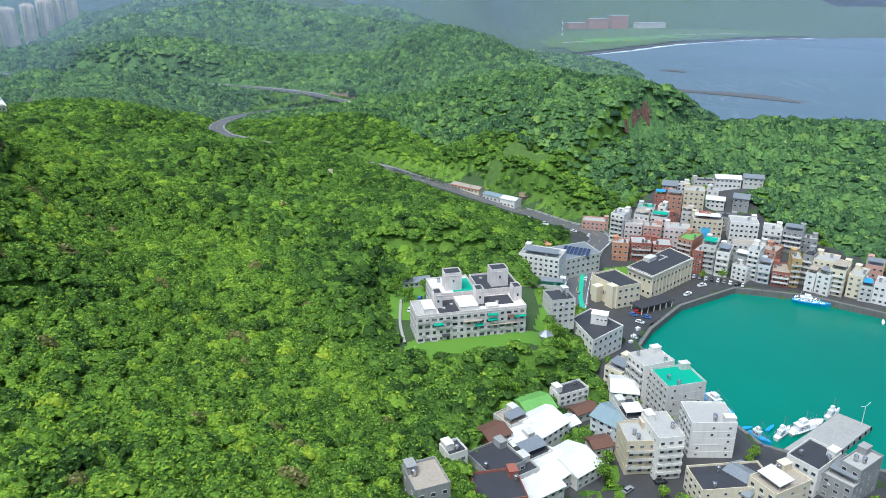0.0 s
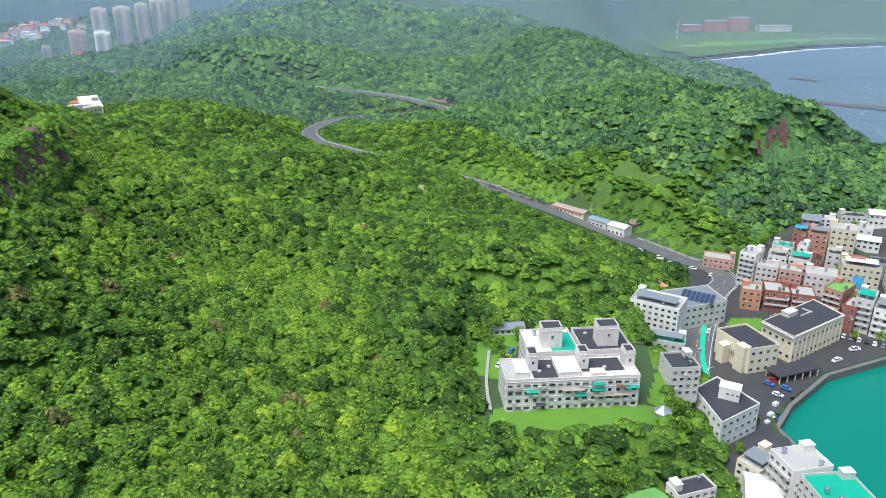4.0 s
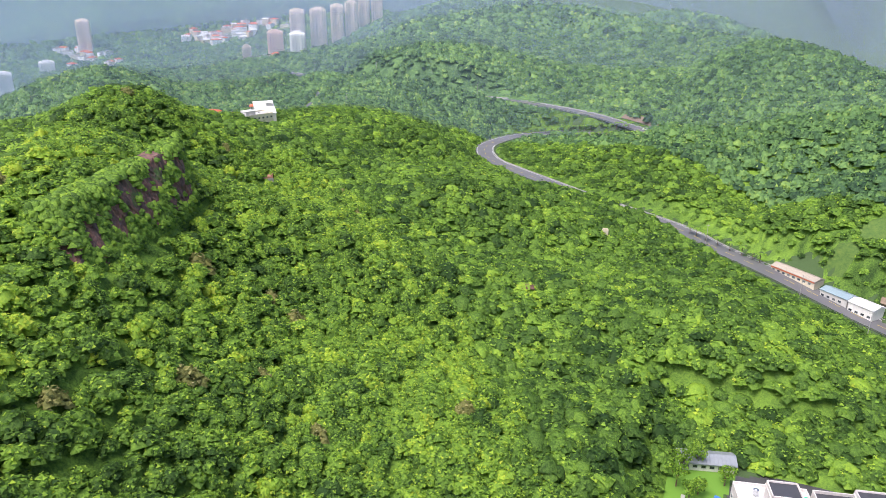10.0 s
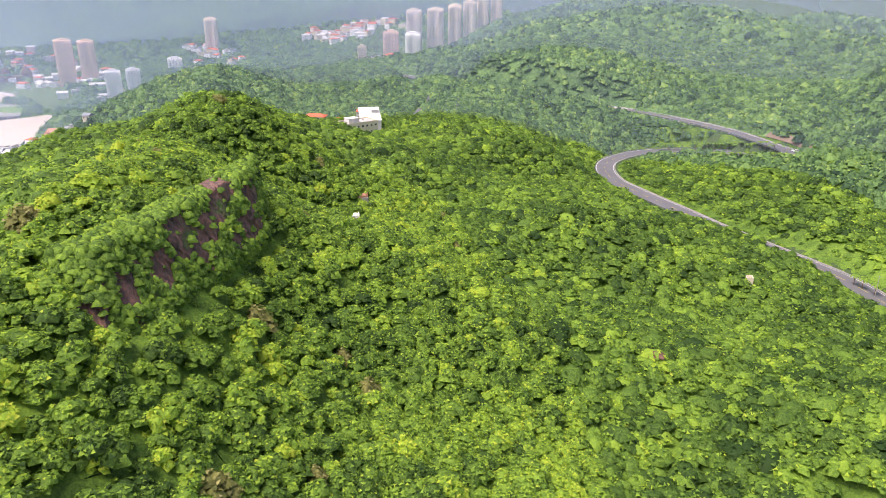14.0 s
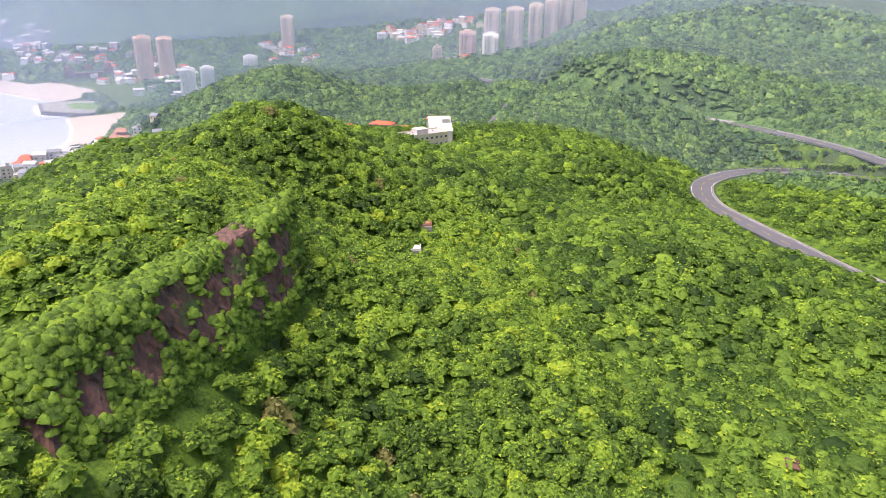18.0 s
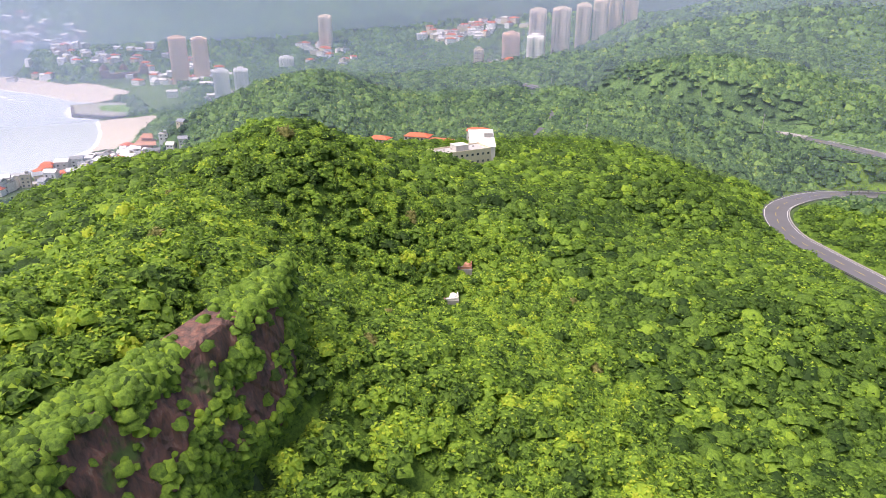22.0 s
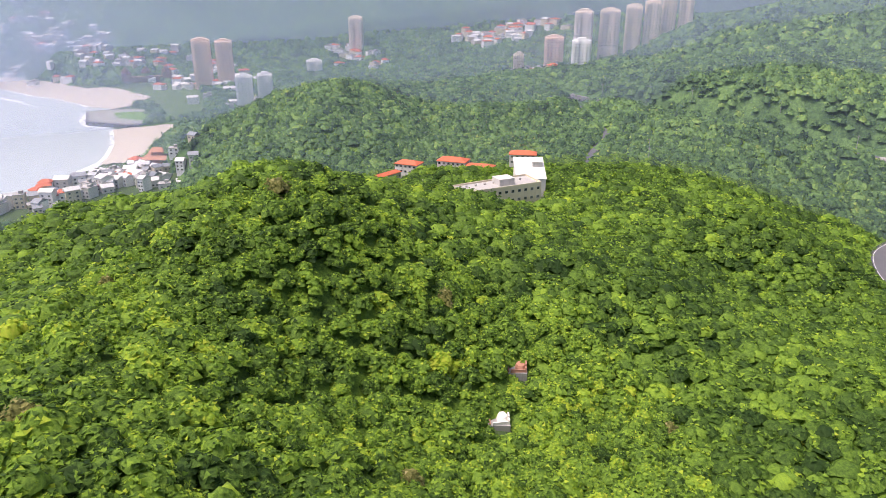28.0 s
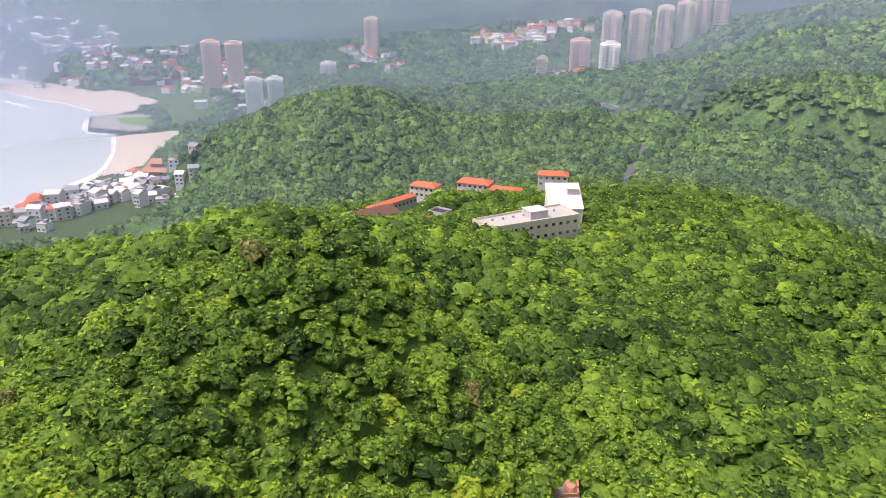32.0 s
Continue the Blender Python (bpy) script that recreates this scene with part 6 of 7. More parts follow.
# flat fields, sea wall and beacon along the far east coast
sheet("field", [(306, 1700), (452, 1856), (664, 2068), (946, 2234), (1180, 2290), (1000, 2560), (640, 2620), (380, 2420), (270, 2050)], M_SLOPE, 0.0, 40.0, "flat green coastal fields", "field", z=7.5)
sheet("field", [(360, 1980), (520, 2060), (760, 2240), (700, 2300), (430, 2160)], M_GRASS, 0.0, 40.0, "bright green paddies behind the sea wall", "field", z=8.2)
for line, half, label in (([(295, 1690), (440, 1838), (655, 2050), (940, 2214), (1100, 2262)], 9.0, "dark stone sea wall along the beach"),):
    wall_line = [Vector((x, y, 3.5)) for x, y in line]
    tagged(new("sea_wall", ribbon(smooth_line(wall_line, 20.0), -half, half, 0.5, 4.0).mesh("sea_wall", M_REEF)), label, "wall", kind="structure")
coast_lane = [Vector((x, y, 6.0)) for x, y in ((330, 2010), (470, 2110), (700, 2290), (960, 2380))]
tagged(new("lane", ribbon(smooth_line(coast_lane, 20.0), -5, 5, 2.0, 3.0).mesh("lane", PAINT["concrete"])), "pale concrete lane through the coastal fields", "lane", kind="structure")
surf([(330, 1716), (470, 1830), (680, 2040), (960, 2200), (1140, 2246)][::-1], 2, 22, 7, "white surf along the dark sea wall")
beacon = base("beacon_mast", 372, 2296, 4.0, 0, "slender mast banded red and white on the coast", "mast")
for k in range(6):
    part("mast_band", Solid().tube(0, 0, k * 9 - (4 if k == 0 else 0), 2.2 - 0.2 * k, 9 + (4 if k == 0 else 0), 10, top=2.0 - 0.2 * k).mesh("mast_band", PAINT["orange" if k % 2 else "bright"]), beacon)
# distant plant on the east coast
for x, y, w, h, col in ((560, 2690, 70, 34, "terracotta"), (640, 2700, 60, 44, "terracotta"), (760, 2720, 110, 18, "pale"), (480, 2680, 60, 20, "terracotta")):
    ob = base("plant_building", x, y, 4.0, 10, "red and grey industrial hall on the far shore", "plant", "industrial halls on the far shore")
    part("wall", Solid().box(0, 0, -5, w, 40, h + 5).mesh("wall", PAINT[col]), ob)
    part("roof", Solid().box(0, 0, h, w + 2, 42, 2).mesh("roof", ROOF["flat"]), ob)


# ---- boats, cars, poles ----
CAR = {"white": plain("white_car_paint", (0.75, 0.75, 0.75), 0.25, 0.02, grime=0.05), "black": plain("black_car_paint", (0.02, 0.02, 0.025), 0.2, grime=0.05), "blue": plain("blue_car_paint", (0.06, 0.16, 0.42), 0.25, grime=0.05), "red": plain("red_car_paint", (0.42, 0.03, 0.03), 0.25, grime=0.05), "grey": plain("grey_car_paint", (0.28, 0.29, 0.3), 0.25, grime=0.05), "yellow": plain("yellow_car_paint", (0.7, 0.5, 0.05), 0.3, grime=0.05)}


def car(x, y, turn, paint, z=None, van=False):
    ob = base("van" if van else "car", x, y, (gz(x, y) + 0.12) if z is None else z, turn, f"{paint} {'delivery van' if van else 'car'} on wet asphalt", "van" if van else "car")
    k = ("carbody", paint, van)
    if k not in _shared:
        L, hh = (5.2, 1.2) if van else (4.4, 0.75)
        s = Solid().loft([[(-L / 2, -0.8, 0.35), (L / 2, -0.8, 0.35), (L / 2, 0.8, 0.35), (-L / 2, 0.8, 0.35)], [(-L / 2 - 0.05, -0.88, 0.6), (L / 2 + 0.05, -0.88, 0.6), (L / 2 + 0.05, 0.88, 0.6), (-L / 2 - 0.05, 0.88, 0.6)], [(-L / 2 + 0.05, -0.84, 0.35 + hh), (L / 2 - 0.1, -0.84, 0.25 + hh), (L / 2 - 0.1, 0.84, 0.25 + hh), (-L / 2 + 0.05, 0.84, 0.35 + hh)]])
        t = Solid().loft([[(-L * 0.42, -0.8, 0.3 + hh), (L * 0.26, -0.8, 0.3 + hh), (L * 0.26, 0.8, 0.3 + hh), (-L * 0.42, 0.8, 0.3 + hh)], [(-L * 0.34, -0.66, 0.9 + hh), (L * 0.1, -0.66, 0.9 + hh), (L * 0.1, 0.66, 0.9 + hh), (-L * 0.34, 0.66, 0.9 + hh)]])
        u = Solid().box(-L * 0.12, 0, 0.9 + hh, L * 0.44, 1.3, 0.06)
        _shared[k] = (s.mesh("body", CAR[paint]), t.mesh("glasshouse", M_GLASS), u.mesh("roof", CAR[paint]))
    if "wheel" not in _shared:
        v = [(0.32 * math.cos(a * 0.628), e, 0.32 * math.sin(a * 0.628)) for e in (-0.1, 0.1) for a in range(10)]
        _shared["wheel"] = Solid().add(v, [(i, 10 + i, 10 + (i + 1) % 10, (i + 1) % 10) for i in range(10)] + [tuple(range(10)), tuple(range(19, 9, -1))]).mesh("wheel", M_RUBBER)
    for n, me in zip(("body", "glasshouse", "roof"), _shared[k]):
        part(n, me, ob)
    for sx in (-1.35, 1.35):
        for sy in (-0.82, 0.82):
            part("wheel", _shared["wheel"], ob, (sx, sy, 0.32))
    return ob


for i, c in enumerate(("white", "grey", "white", "black", "white", "grey", "white", "black", "white")):
    car(146 + i * 2.9, 377.5 - i * 1.6, 62, c)
for x, y, t, c in ((82, 372, 68, "white"), (74, 352, 68, "grey"), (97, 441, 60, "white"), (101, 330, -30, "red"), (98, 327, -35, "blue"), (104, 324, -30, "blue"), (99, 318, -32, "white"), (168, 366, 10, "black"), (156, 232, 30, "white"), (150, 228, 35, "black"), (46, 228, 30, "blue"), (74, 196, 10, "black"), (62, 192, 40, "grey"), (-13, 300, 75, "yellow"), (-11, 306, 75, "blue"), (-15, 294, 70, "white"), (228, 430, 20, "white"), (236, 425, 10, "white"), (76, 452, -30, "white"), (66, 462, -38, "black"), (60, 468, -38, "white"), (88, 448, -35, "white"), (126, 362, -10, "white")):
    car(x, y, t, c)
car(146, 364, 20, "white", van=True)
car(134, 352, 35, "white", van=True)
car(-96, 742, 150, "white", gz(-96, 742) + 0.6, van=True)
car(70, 458, -36, "white", van=True)

HULL = {"white": plain("white_hull", (0.72, 0.72, 0.72), 0.35), "blue": plain("blue_hull", (0.04, 0.32, 0.62), 0.35), "red": plain("red_hull", (0.5, 0.08, 0.05), 0.35)}


def boat(x, y, turn, length, hull, cabin="white", masts=True):
    wide = length * 0.26
    ob = base("fishing_boat" if length > 9 else "dinghy", x, y, SEA, turn, f"{hull} {'fishing boat with mast and cabin' if length > 9 else 'open dinghy'} moored at the quay", "boat")
    rings = []
    for t, f in ((-0.5, 0.75), (-0.3, 0.95), (0.1, 1.0), (0.35, 0.7), (0.5, 0.06)):
        a, up = t * length, 1.5 + max(0, t) * 1.6 if length > 9 else 0.8 + max(0, t) * 0.5
        rings.append([(a, -wide / 2 * f, up), (a * 0.95, -wide / 3 * f, -0.4), (a * 0.95, wide / 3 * f, -0.4), (a, wide / 2 * f, up)])
    part("hull", Solid().loft(rings).mesh("hull", HULL[hull]), ob)
    part("deck", Solid().loft([[(r[0][0] * 0.97, r[0][1] * 0.88, r[0][2] - 0.02), (r[3][0] * 0.97, r[3][1] * 0.88, r[3][2] - 0.02), (r[3][0] * 0.97, r[3][1] * 0.88, r[3][2] + 0.08), (r[0][0] * 0.97, r[0][1] * 0.88, r[0][2] + 0.08)] for r in rings]).mesh("deck", HULL[hull if hull == "blue" else cabin]), ob)
    if length > 9:
        part("cabin", Solid().box(-length * 0.15, 0, 1.5, length * 0.28, wide * 0.62, 2.2).box(-length * 0.15, 0, 3.7, length * 0.32, wide * 0.7, 0.15).box(-length * 0.12, 0, 3.85, length * 0.16, wide * 0.45, 1.5).mesh("cabin", HULL["white"]), ob)
        for sx in (-0.22, -0.08):
            part("window", window_mesh(1.0, 0.7), ob, (length * sx, -wide * 0.31 - 0.03, 2.5))
        m = Solid().bar((-length * 0.05, 0, 3.5), (-length * 0.05, 0, 9), 0.08).bar((length * 0.25, 0, 2), (length * 0.25, 0, 6.5), 0.07).bar((-length * 0.05, 0, 8), (length * 0.25, 0, 6.2), 0.03)
        part("mast", m.mesh("mast", M_STEEL), ob)
        q = Solid()
        for k in range(9):
            t = -0.45 + k * 0.1
            for sg in (-1, 1):
                q.bar((t * length, sg * wide * 0.42, 1.6), (t * length, sg * wide * 0.42, 3.0), 0.04)
        for sg in (-1, 1):
            q.bar((-0.45 * length, sg * wide * 0.42, 3.0), (0.35 * length, sg * wide * 0.42, 3.0), 0.04)
            q.bar((-0.45 * length, sg * wide * 0.42, 2.3), (0.35 * length, sg * wide * 0.42, 2.3), 0.04)
        part("rail", q.mesh("rail", M_STEEL), ob)
    return ob


for a in ((93, 303, 40, 15, "blue"), (97, 311, 42, 14, "blue"), (113, 248, -70, 20, "blue"), (142, 233, 25, 19, "white"), (157, 242, 35, 10, "white"), (200, 347.5, -26, 19, "blue"), (131, 229, 40, 11, "white"), (121, 226, -60, 10, "blue"), (90, 297, 35, 12, "white")):
    boat(*a)
boat(128, 233, 40, 6, "blue")
boat(118, 233, 10, 7, "blue")
boat(108.5, 236, -65, 7, "red")
boat(115, 226, 30, 6, "blue")
for k in range(7):
    boat(226 + k * 2.1, 325 - k * 1.3, 60, 5.5, "white")


def pole(x, y, z, turn, arms=2, high=9.0):
    ob = base("street_lamp", x, y, z, turn, "white street lamp with two arms" if arms == 2 else "grey street lamp beside the road", "street lamp")
    part("post", Solid().tube(0, 0, 0, 0.14, high, 8, top=0.08).mesh("post", PAINT["white"]), ob)
    for k in range(arms):
        sg = 1 - 2 * k
        part("arm", Solid().bar((0, 0, high), (sg * 2.4, 0, high + 0.8), 0.06).box(sg * 2.6, 0, high + 0.75, 0.8, 0.25, 0.12).mesh("arm", PAINT["white"]), ob)


pole(162, 231, 3.9, 30)
for x, y in ((70, 320), (80, 362), (88, 388), (112, 380), (150, 372), (196, 352)):
    pole(x, y, gz(x, y), 20, 1, 8)
for i, (x, y) in enumerate(((-230, 815), (-275, 808), (-330, 818), (-400, 825), (-440, 832), (-490, 840), (48, 470), (20, 500), (-30, 545), (-360, 690), (-372, 712))):
    z = gz(x, y)
    ob = base("utility_pole", x, y, z, 10, "grey utility pole with cross arm", "utility pole", "utility poles along the road")
    part("post", Solid().tube(0, 0, 0, 0.2, 12, 8, top=0.12).mesh("post", PAINT["concrete"]), ob)
    part("cross_arm", Solid().box(0, 0, 11, 2.4, 0.15, 0.15).mesh("cross_arm", PAINT["concrete"]), ob)


# ---- bare rock on the slopes ----
def rock_face(x, y, z, out, w, h, seed, label, lean=42, proud=1.6):
    """A broken slab let into the slope; out is the way it faces, lean its slope back from upright."""
    r = random.Random(seed)
    ob = base("rock_face", x, y, z, 0, label, "rock", "bare rock faces on the hill")
    n = Vector((math.cos(radians(out)) * math.cos(radians(lean)), math.sin(radians(out)) * math.cos(radians(lean)), math.sin(radians(lean))))
    u = Vector((-math.sin(radians(out)), math.cos(radians(out)), 0))
    up = n.cross(u)
    if up.z < 0:
        up = -up
    for cu, cv, size, out_by in ((0.0, 0.0, 1.0, 0.0),):
        nc = r.randint(6, 8)
        turn = [(c + r.uniform(-0.3, 0.3)) * 2 * math.pi / nc for c in range(nc)]
        reach = [r.uniform(0.78, 1.12) for _ in range(nc)]
        corner = [(math.cos(q) * d, math.sin(q) * d) for q, d in zip(turn, reach)]
        rim = []
        for c in range(nc):
            (ax, ay), (bx, by) = corner[c], corner[(c + 1) % nc]
            for s in range(7):
                jag = r.uniform(0.93, 1.05)
                rim.append(((ax + (bx - ax) * s / 7) * jag, (ay + (by - ay) * s / 7) * jag))
        ph = [r.uniform(0, 6.28) for _ in range(3)]
        rings = (0.0, 0.2, 0.4, 0.58, 0.74, 0.88, 1.0, 1.06)
        v, f, ns = [], [], len(rim)
        for q in rings:
            for px, py in rim:
                pa, pb = px * q, py * q
                e = proud + out_by + 0.9 * pa * math.sin(ph[0]) + 0.7 * pb * math.cos(ph[1]) + noise.fractal(Vector((pa * 2, pb * 1.2, seed)), 1.0, 2.0, 5) * 0.35
                if q > 1:
                    e -= 5.0
                v.append(tuple(u * (cu + pa * w * size / 2) + up * (cv + pb * h * size / 2) + n * e))
        for j in range(len(rings) - 1):
            for i in range(ns):
                c, d = j * ns + i, j * ns + (i + 1) % ns
                f.append((c, d, d + ns, c + ns))
        part("slab", Solid().add(v, f).mesh("slab", M_EARTH if "scar" in label or "bank" in label else M_ROCK), ob)
    LOW.append((x + math.cos(radians(out)) * 1.5, y + math.sin(radians(out)) * 1.5, 0.45 * w))
    LOW.append((x + math.cos(radians(out)) * 7.0, y + math.sin(radians(out)) * 7.0, 0.4 * w))


# the great cliff on the spur: foot line at one level, bare patches as (along y, level, half-widths)
CLIFF_LINE = [(-173, 231), (-177, 245), (-180, 258), (-183.5, 267), (-187.5, 279), (-193.5, 293), (-198.5, 305), (-203, 316)]
BARE = [(291, 109, 7, 3.2), (286, 106, 3.5, 4), (304, 105.5, 6, 4), (267, 105, 5.5, 5.5), (278, 103.5, 4.5, 4.5), (298, 98, 6, 4.5), (288, 97, 2.5, 3), (258, 101, 3.5, 5), (246, 101, 3, 4), (236, 98, 3, 3.5), (272, 99, 2.5, 3), (308, 97, 2, 3)]
OUT = Vector((math.cos(radians(-28)), math.sin(radians(-28)), 0))


def on_cliff(u, v):
    """Point on the cliff: u along it, v down it, both 0 to 1."""
    t = u * (len(CLIFF_LINE) - 1)
    i = min(int(t), len(CLIFF_LINE) - 2)
    a, b = CLIFF_LINE[i], CLIFF_LINE[i + 1]
    z = 115 - 25 * v
    p = Vector((a[0] + (b[0] - a[0]) * (t - i), a[1] + (b[1] - a[1]) * (t - i), z)) + OUT * (106 - z) * 0.72
    groove = abs((p.y * 0.21 + 0.25 * math.sin(z * 0.3)) % 1.0 - 0.5)
    block = math.floor(p.y * 0.17 + z * 0.09 + 0.7 * math.sin(z * 0.13)) * 2.399 % 1.0
    e = 2.0 + 1.3 * groove + 1.5 * block + 1.4 * noise.fractal(Vector((p.y * 0.14, z * 0.09, 3.0)), 0.9, 2.0, 5)
    rim = min(u * 9, (1 - u) * 9, v * 6, (1 - v) * 6, 1)
    return p + (OUT * 0.8 + Vector((0, 0, 0.5))) * (e * rim - 4 * (1 - rim))


cliff = base("rock_face", 0, 0, 0, 0, "red-brown weathered cliff face hung with ferns", "rock", "bare rock faces on the hill")
_nu, _nv = 120, 44
part("cliff", Solid().add([tuple(on_cliff(i / _nu, j / _nv)) for j in range(_nv + 1) for i in range(_nu + 1)], [(j * (_nu + 1) + i, (j + 1) * (_nu + 1) + i, (j + 1) * (_nu + 1) + i + 1, j * (_nu + 1) + i + 1) for j in range(_nv) for i in range(_nu)]).mesh("cliff", M_ROCK), cliff)
for _x, _y in CLIFF_LINE[1:-1]:
    LOW.append((_x + 7 * OUT.x, _y + 7 * OUT.y, 5.5))
rock_face(59, 500, gz(59, 500) + 1.2, -140, 11, 10, 31, "bare earth scar on the green slope", 58, 0.2)
rock_face(51, 494, gz(51, 494) + 1.2, -140, 8, 13, 32, "bare earth scar on the green slope", 58, 0.2)


def cut_bank(line, low, high, label):
    """A slope of bare earth and grass cut above a road: rough rows from its foot to its crest."""
    pts, rows, r = smooth_line(line, 3.0), 5, random.Random(len(label))
    v, f = [], []
    for i, p in enumerate(pts):
        q = pts[min(i + 1, len(pts) - 1)] - pts[max(i - 1, 0)]
        n = Vector((-q.y, q.x, 0)).normalized()
        crest = high * (0.45 + 0.55 * math.sin(math.pi * i / (len(pts) - 1))) * r.uniform(0.8, 1.15)
        for j in range(rows + 1):
            g = j / rows
            e = p + n * (g * 5.5 + r.uniform(-0.3, 0.3)) + Vector((0, 0, -low + g * (crest + low)))
            v.append(tuple(e))
    for i in range(len(pts) - 1):
        for j in range(rows):
            a = i * (rows + 1) + j
            f.append((a, a + 1, a + rows + 2, a + rows + 1))
    ob = base("cut_bank", 0, 0, 0, 0, label, "bank")
    part("bank_face", Solid().add(v, f).mesh("bank_face", M_EARTH), ob)
    for p in pts:
        LOW.append((p.x, p.y, 3.0))


cut_bank([(-84, 722, 46), (-86, 740, 48), (-98, 754, 51), (-122, 768, 53)][::-1], 1.0, 4.0, "brown and yellowish cut earth bank above the upper road")
for k, (x, y, w, h) in enumerate(((163, 560, 20, 24), (152, 552, 16, 22), (143, 545, 12, 16))):
    rock_face(x, y, gz(x, y) - 0.5, -53, w, h, 50 + k, "dark sea cliff streaked with plants", 26, 0.6)
for x, y, r in ((55, 537, 16), (75, 519, 13), (40, 525, 10), (64, 528, 10)):
    FOOT.append((x, y, r * 0.6))
    sheet("grass_slope", [(x + r * (1 + 0.25 * math.sin(3 * a)) * math.cos(a), y + r * (1 + 0.2 * math.cos(2 * a)) * math.sin(a)) for a in (q * 0.42 for q in range(15))], M_SLOPE, 0.5, 2.0, "light green open grass slope", "grass")


# ---- single trees ----
def leaf_cloud(r, centres, count, size):
    """Leaf sprays round several limbs' ends."""
    co, q, tint = [], [], []
    for c, rad in centres:
        for _ in range(count):
            d = Vector((r.gauss(0, 1), r.gauss(0, 1), r.gauss(0.25, 0.8))).normalized()
            p = Vector(c) + d * rad * r.uniform(0.72, 1.05)
            n = (d + Vector((r.gauss(0, 0.4), r.gauss(0, 0.4), r.gauss(0, 0.4)))).normalized()
            u = n.orthogonal().normalized()
            u.rotate(Matrix.Rotation(r.uniform(0, 6.28), 3, n))
            v = n.cross(u)
            s = size * r.uniform(0.7, 1.3)
            o = len(co)
            co += [p - u * s, p - v * s * 0.6 + n * 0.1, p + u * s, p + v * s * 0.6 + n * 0.1]
            q.append((o, o + 1, o + 2, o + 3))
            tint += [r.uniform(0.25, 0.75)] * 4
    return co, q, tint


def make_tree(seed, high, spread, label):
    r = random.Random(seed)
    ob = base("tree", 0, 0, 0, 0, label, "tree", "trees among the houses")
    t = Solid().tube(0, 0, -0.6, 0.26, high * 0.55, 8, top=0.15)
    centres = []
    for k in range(7):
        a = k * 2.4 + r.uniform(-0.4, 0.4)
        d = spread * r.uniform(0.3, 0.75)
        e = (d * math.cos(a), d * math.sin(a), high * r.uniform(0.6, 0.88))
        t.bar((0, 0, high * r.uniform(0.3, 0.5)), e, 0.06)
        centres.append((e, spread * r.uniform(0.38, 0.55)))
    centres.append(((0, 0, high * 0.9), spread * 0.5))
    part("trunk", t.mesh("trunk", M_WOOD), ob, label="brown branching trunk")
    co, q, tint = leaf_cloud(r, centres, 34, 0.42)
    me = quad_mesh("crown", np.array([tuple(p) for p in co]), np.array(q), M_LEAF)
    set_tint(me, tint)
    part("crown", me, ob)
    return ob


def make_palm(seed):
    r = random.Random(seed)
    ob = base("palm", 0, 0, 0, 0, "roadside palm with drooping fronds", "palm", "palms along the upper road")
    part("trunk", Solid().tube(0, 0, -0.5, 0.22, 5.5, 8, top=0.15).mesh("trunk", M_WOOD), ob)
    co, q = [], []
    for k in range(11):
        a = k * 0.571 + r.uniform(-0.15, 0.15)
        d, s = Vector((math.cos(a), math.sin(a), 0)), Vector((-math.sin(a), math.cos(a), 0))
        pts = [(0, 5.0, 0.1), (1.0, 5.9, 0.45), (2.0, 5.6, 0.4), (2.9, 4.6, 0.08)]
        for i in range(3):
            o = len(co)
            for (x, z, w), sg in ((pts[i], -1), (pts[i], 1), (pts[i + 1], 1), (pts[i + 1], -1)):
                co.append(d * x + s * w * sg + Vector((0, 0, z)))
            q.append((o, o + 1, o + 2, o + 3))
    me = quad_mesh("crown", np.array([tuple(p) for p in co]), np.array(q), M_LEAF)
    set_tint(me, [0.42] * len(co))
    part("crown", me, ob)
    return ob


kinds = [make_tree(11, 6.5, 2.9, "round broadleaf tree with light green crown"), make_tree(12, 5.2, 2.4, "small broadleaf tree with dense green crown"), make_tree(13, 7.8, 3.4, "tall spreading broadleaf tree"), make_tree(14, 3.2, 1.9, "low green shrub beside the houses")]
first = [(-9, 315, 1.0), (58, 206, 1.0), (50, 280, 0.9), (56, 200, 1.0)]
for k, ob in enumerate(kinds):
    x, y, s = first[k]
    ob.matrix_basis = pose(x, y, gz(x, y))
_r = random.Random(77)
_spots = []
for poly, n in ((VILLAGE, 70), (TOWN, 30), ([(40, 262), (52, 296), (60, 300), (58, 276)], 8), ([(85, 368), (112, 394), (118, 388), (96, 366)], 12), ([(-28, 292), (-12, 292), (-8, 326), (-24, 330)], 9), ([(-430, 520), (-380, 520), (-380, 600), (-430, 610)], 26)):
    xs, ys = [p[0] for p in poly], [p[1] for p in poly]
    m = 0
    for _ in range(n * 14):
        x, y = _r.uniform(min(xs), max(xs)), _r.uniform(min(ys), max(ys))
        X, Y = np.array([x]), np.array([y])
        if not inside(X, Y, poly)[0] or depth_in(X, Y, HARBOUR)[0] > -9 or to_line(X, Y, MAIN_ROAD)[0][0] < 10:
            continue
        if any(math.hypot(x - fx, y - fy) < fr for fx, fy, fr in FOOT) or (86 < x < 146 and 320 < y < 392):
            continue
        if any(math.hypot(x - a, y - b) < 3.2 for a, b in _spots):
            continue
        _spots.append((x, y))
        m += 1
        if m >= n:
            break
for x, y in _spots:
    s = _r.uniform(0.75, 1.25)
    ob = copy_thing(_r.choice(kinds), pose(x, y, gz(x, y), 0, 0, _r.uniform(0, 360)))
    ob.scale = (s, s, s)
palm = make_palm(3)
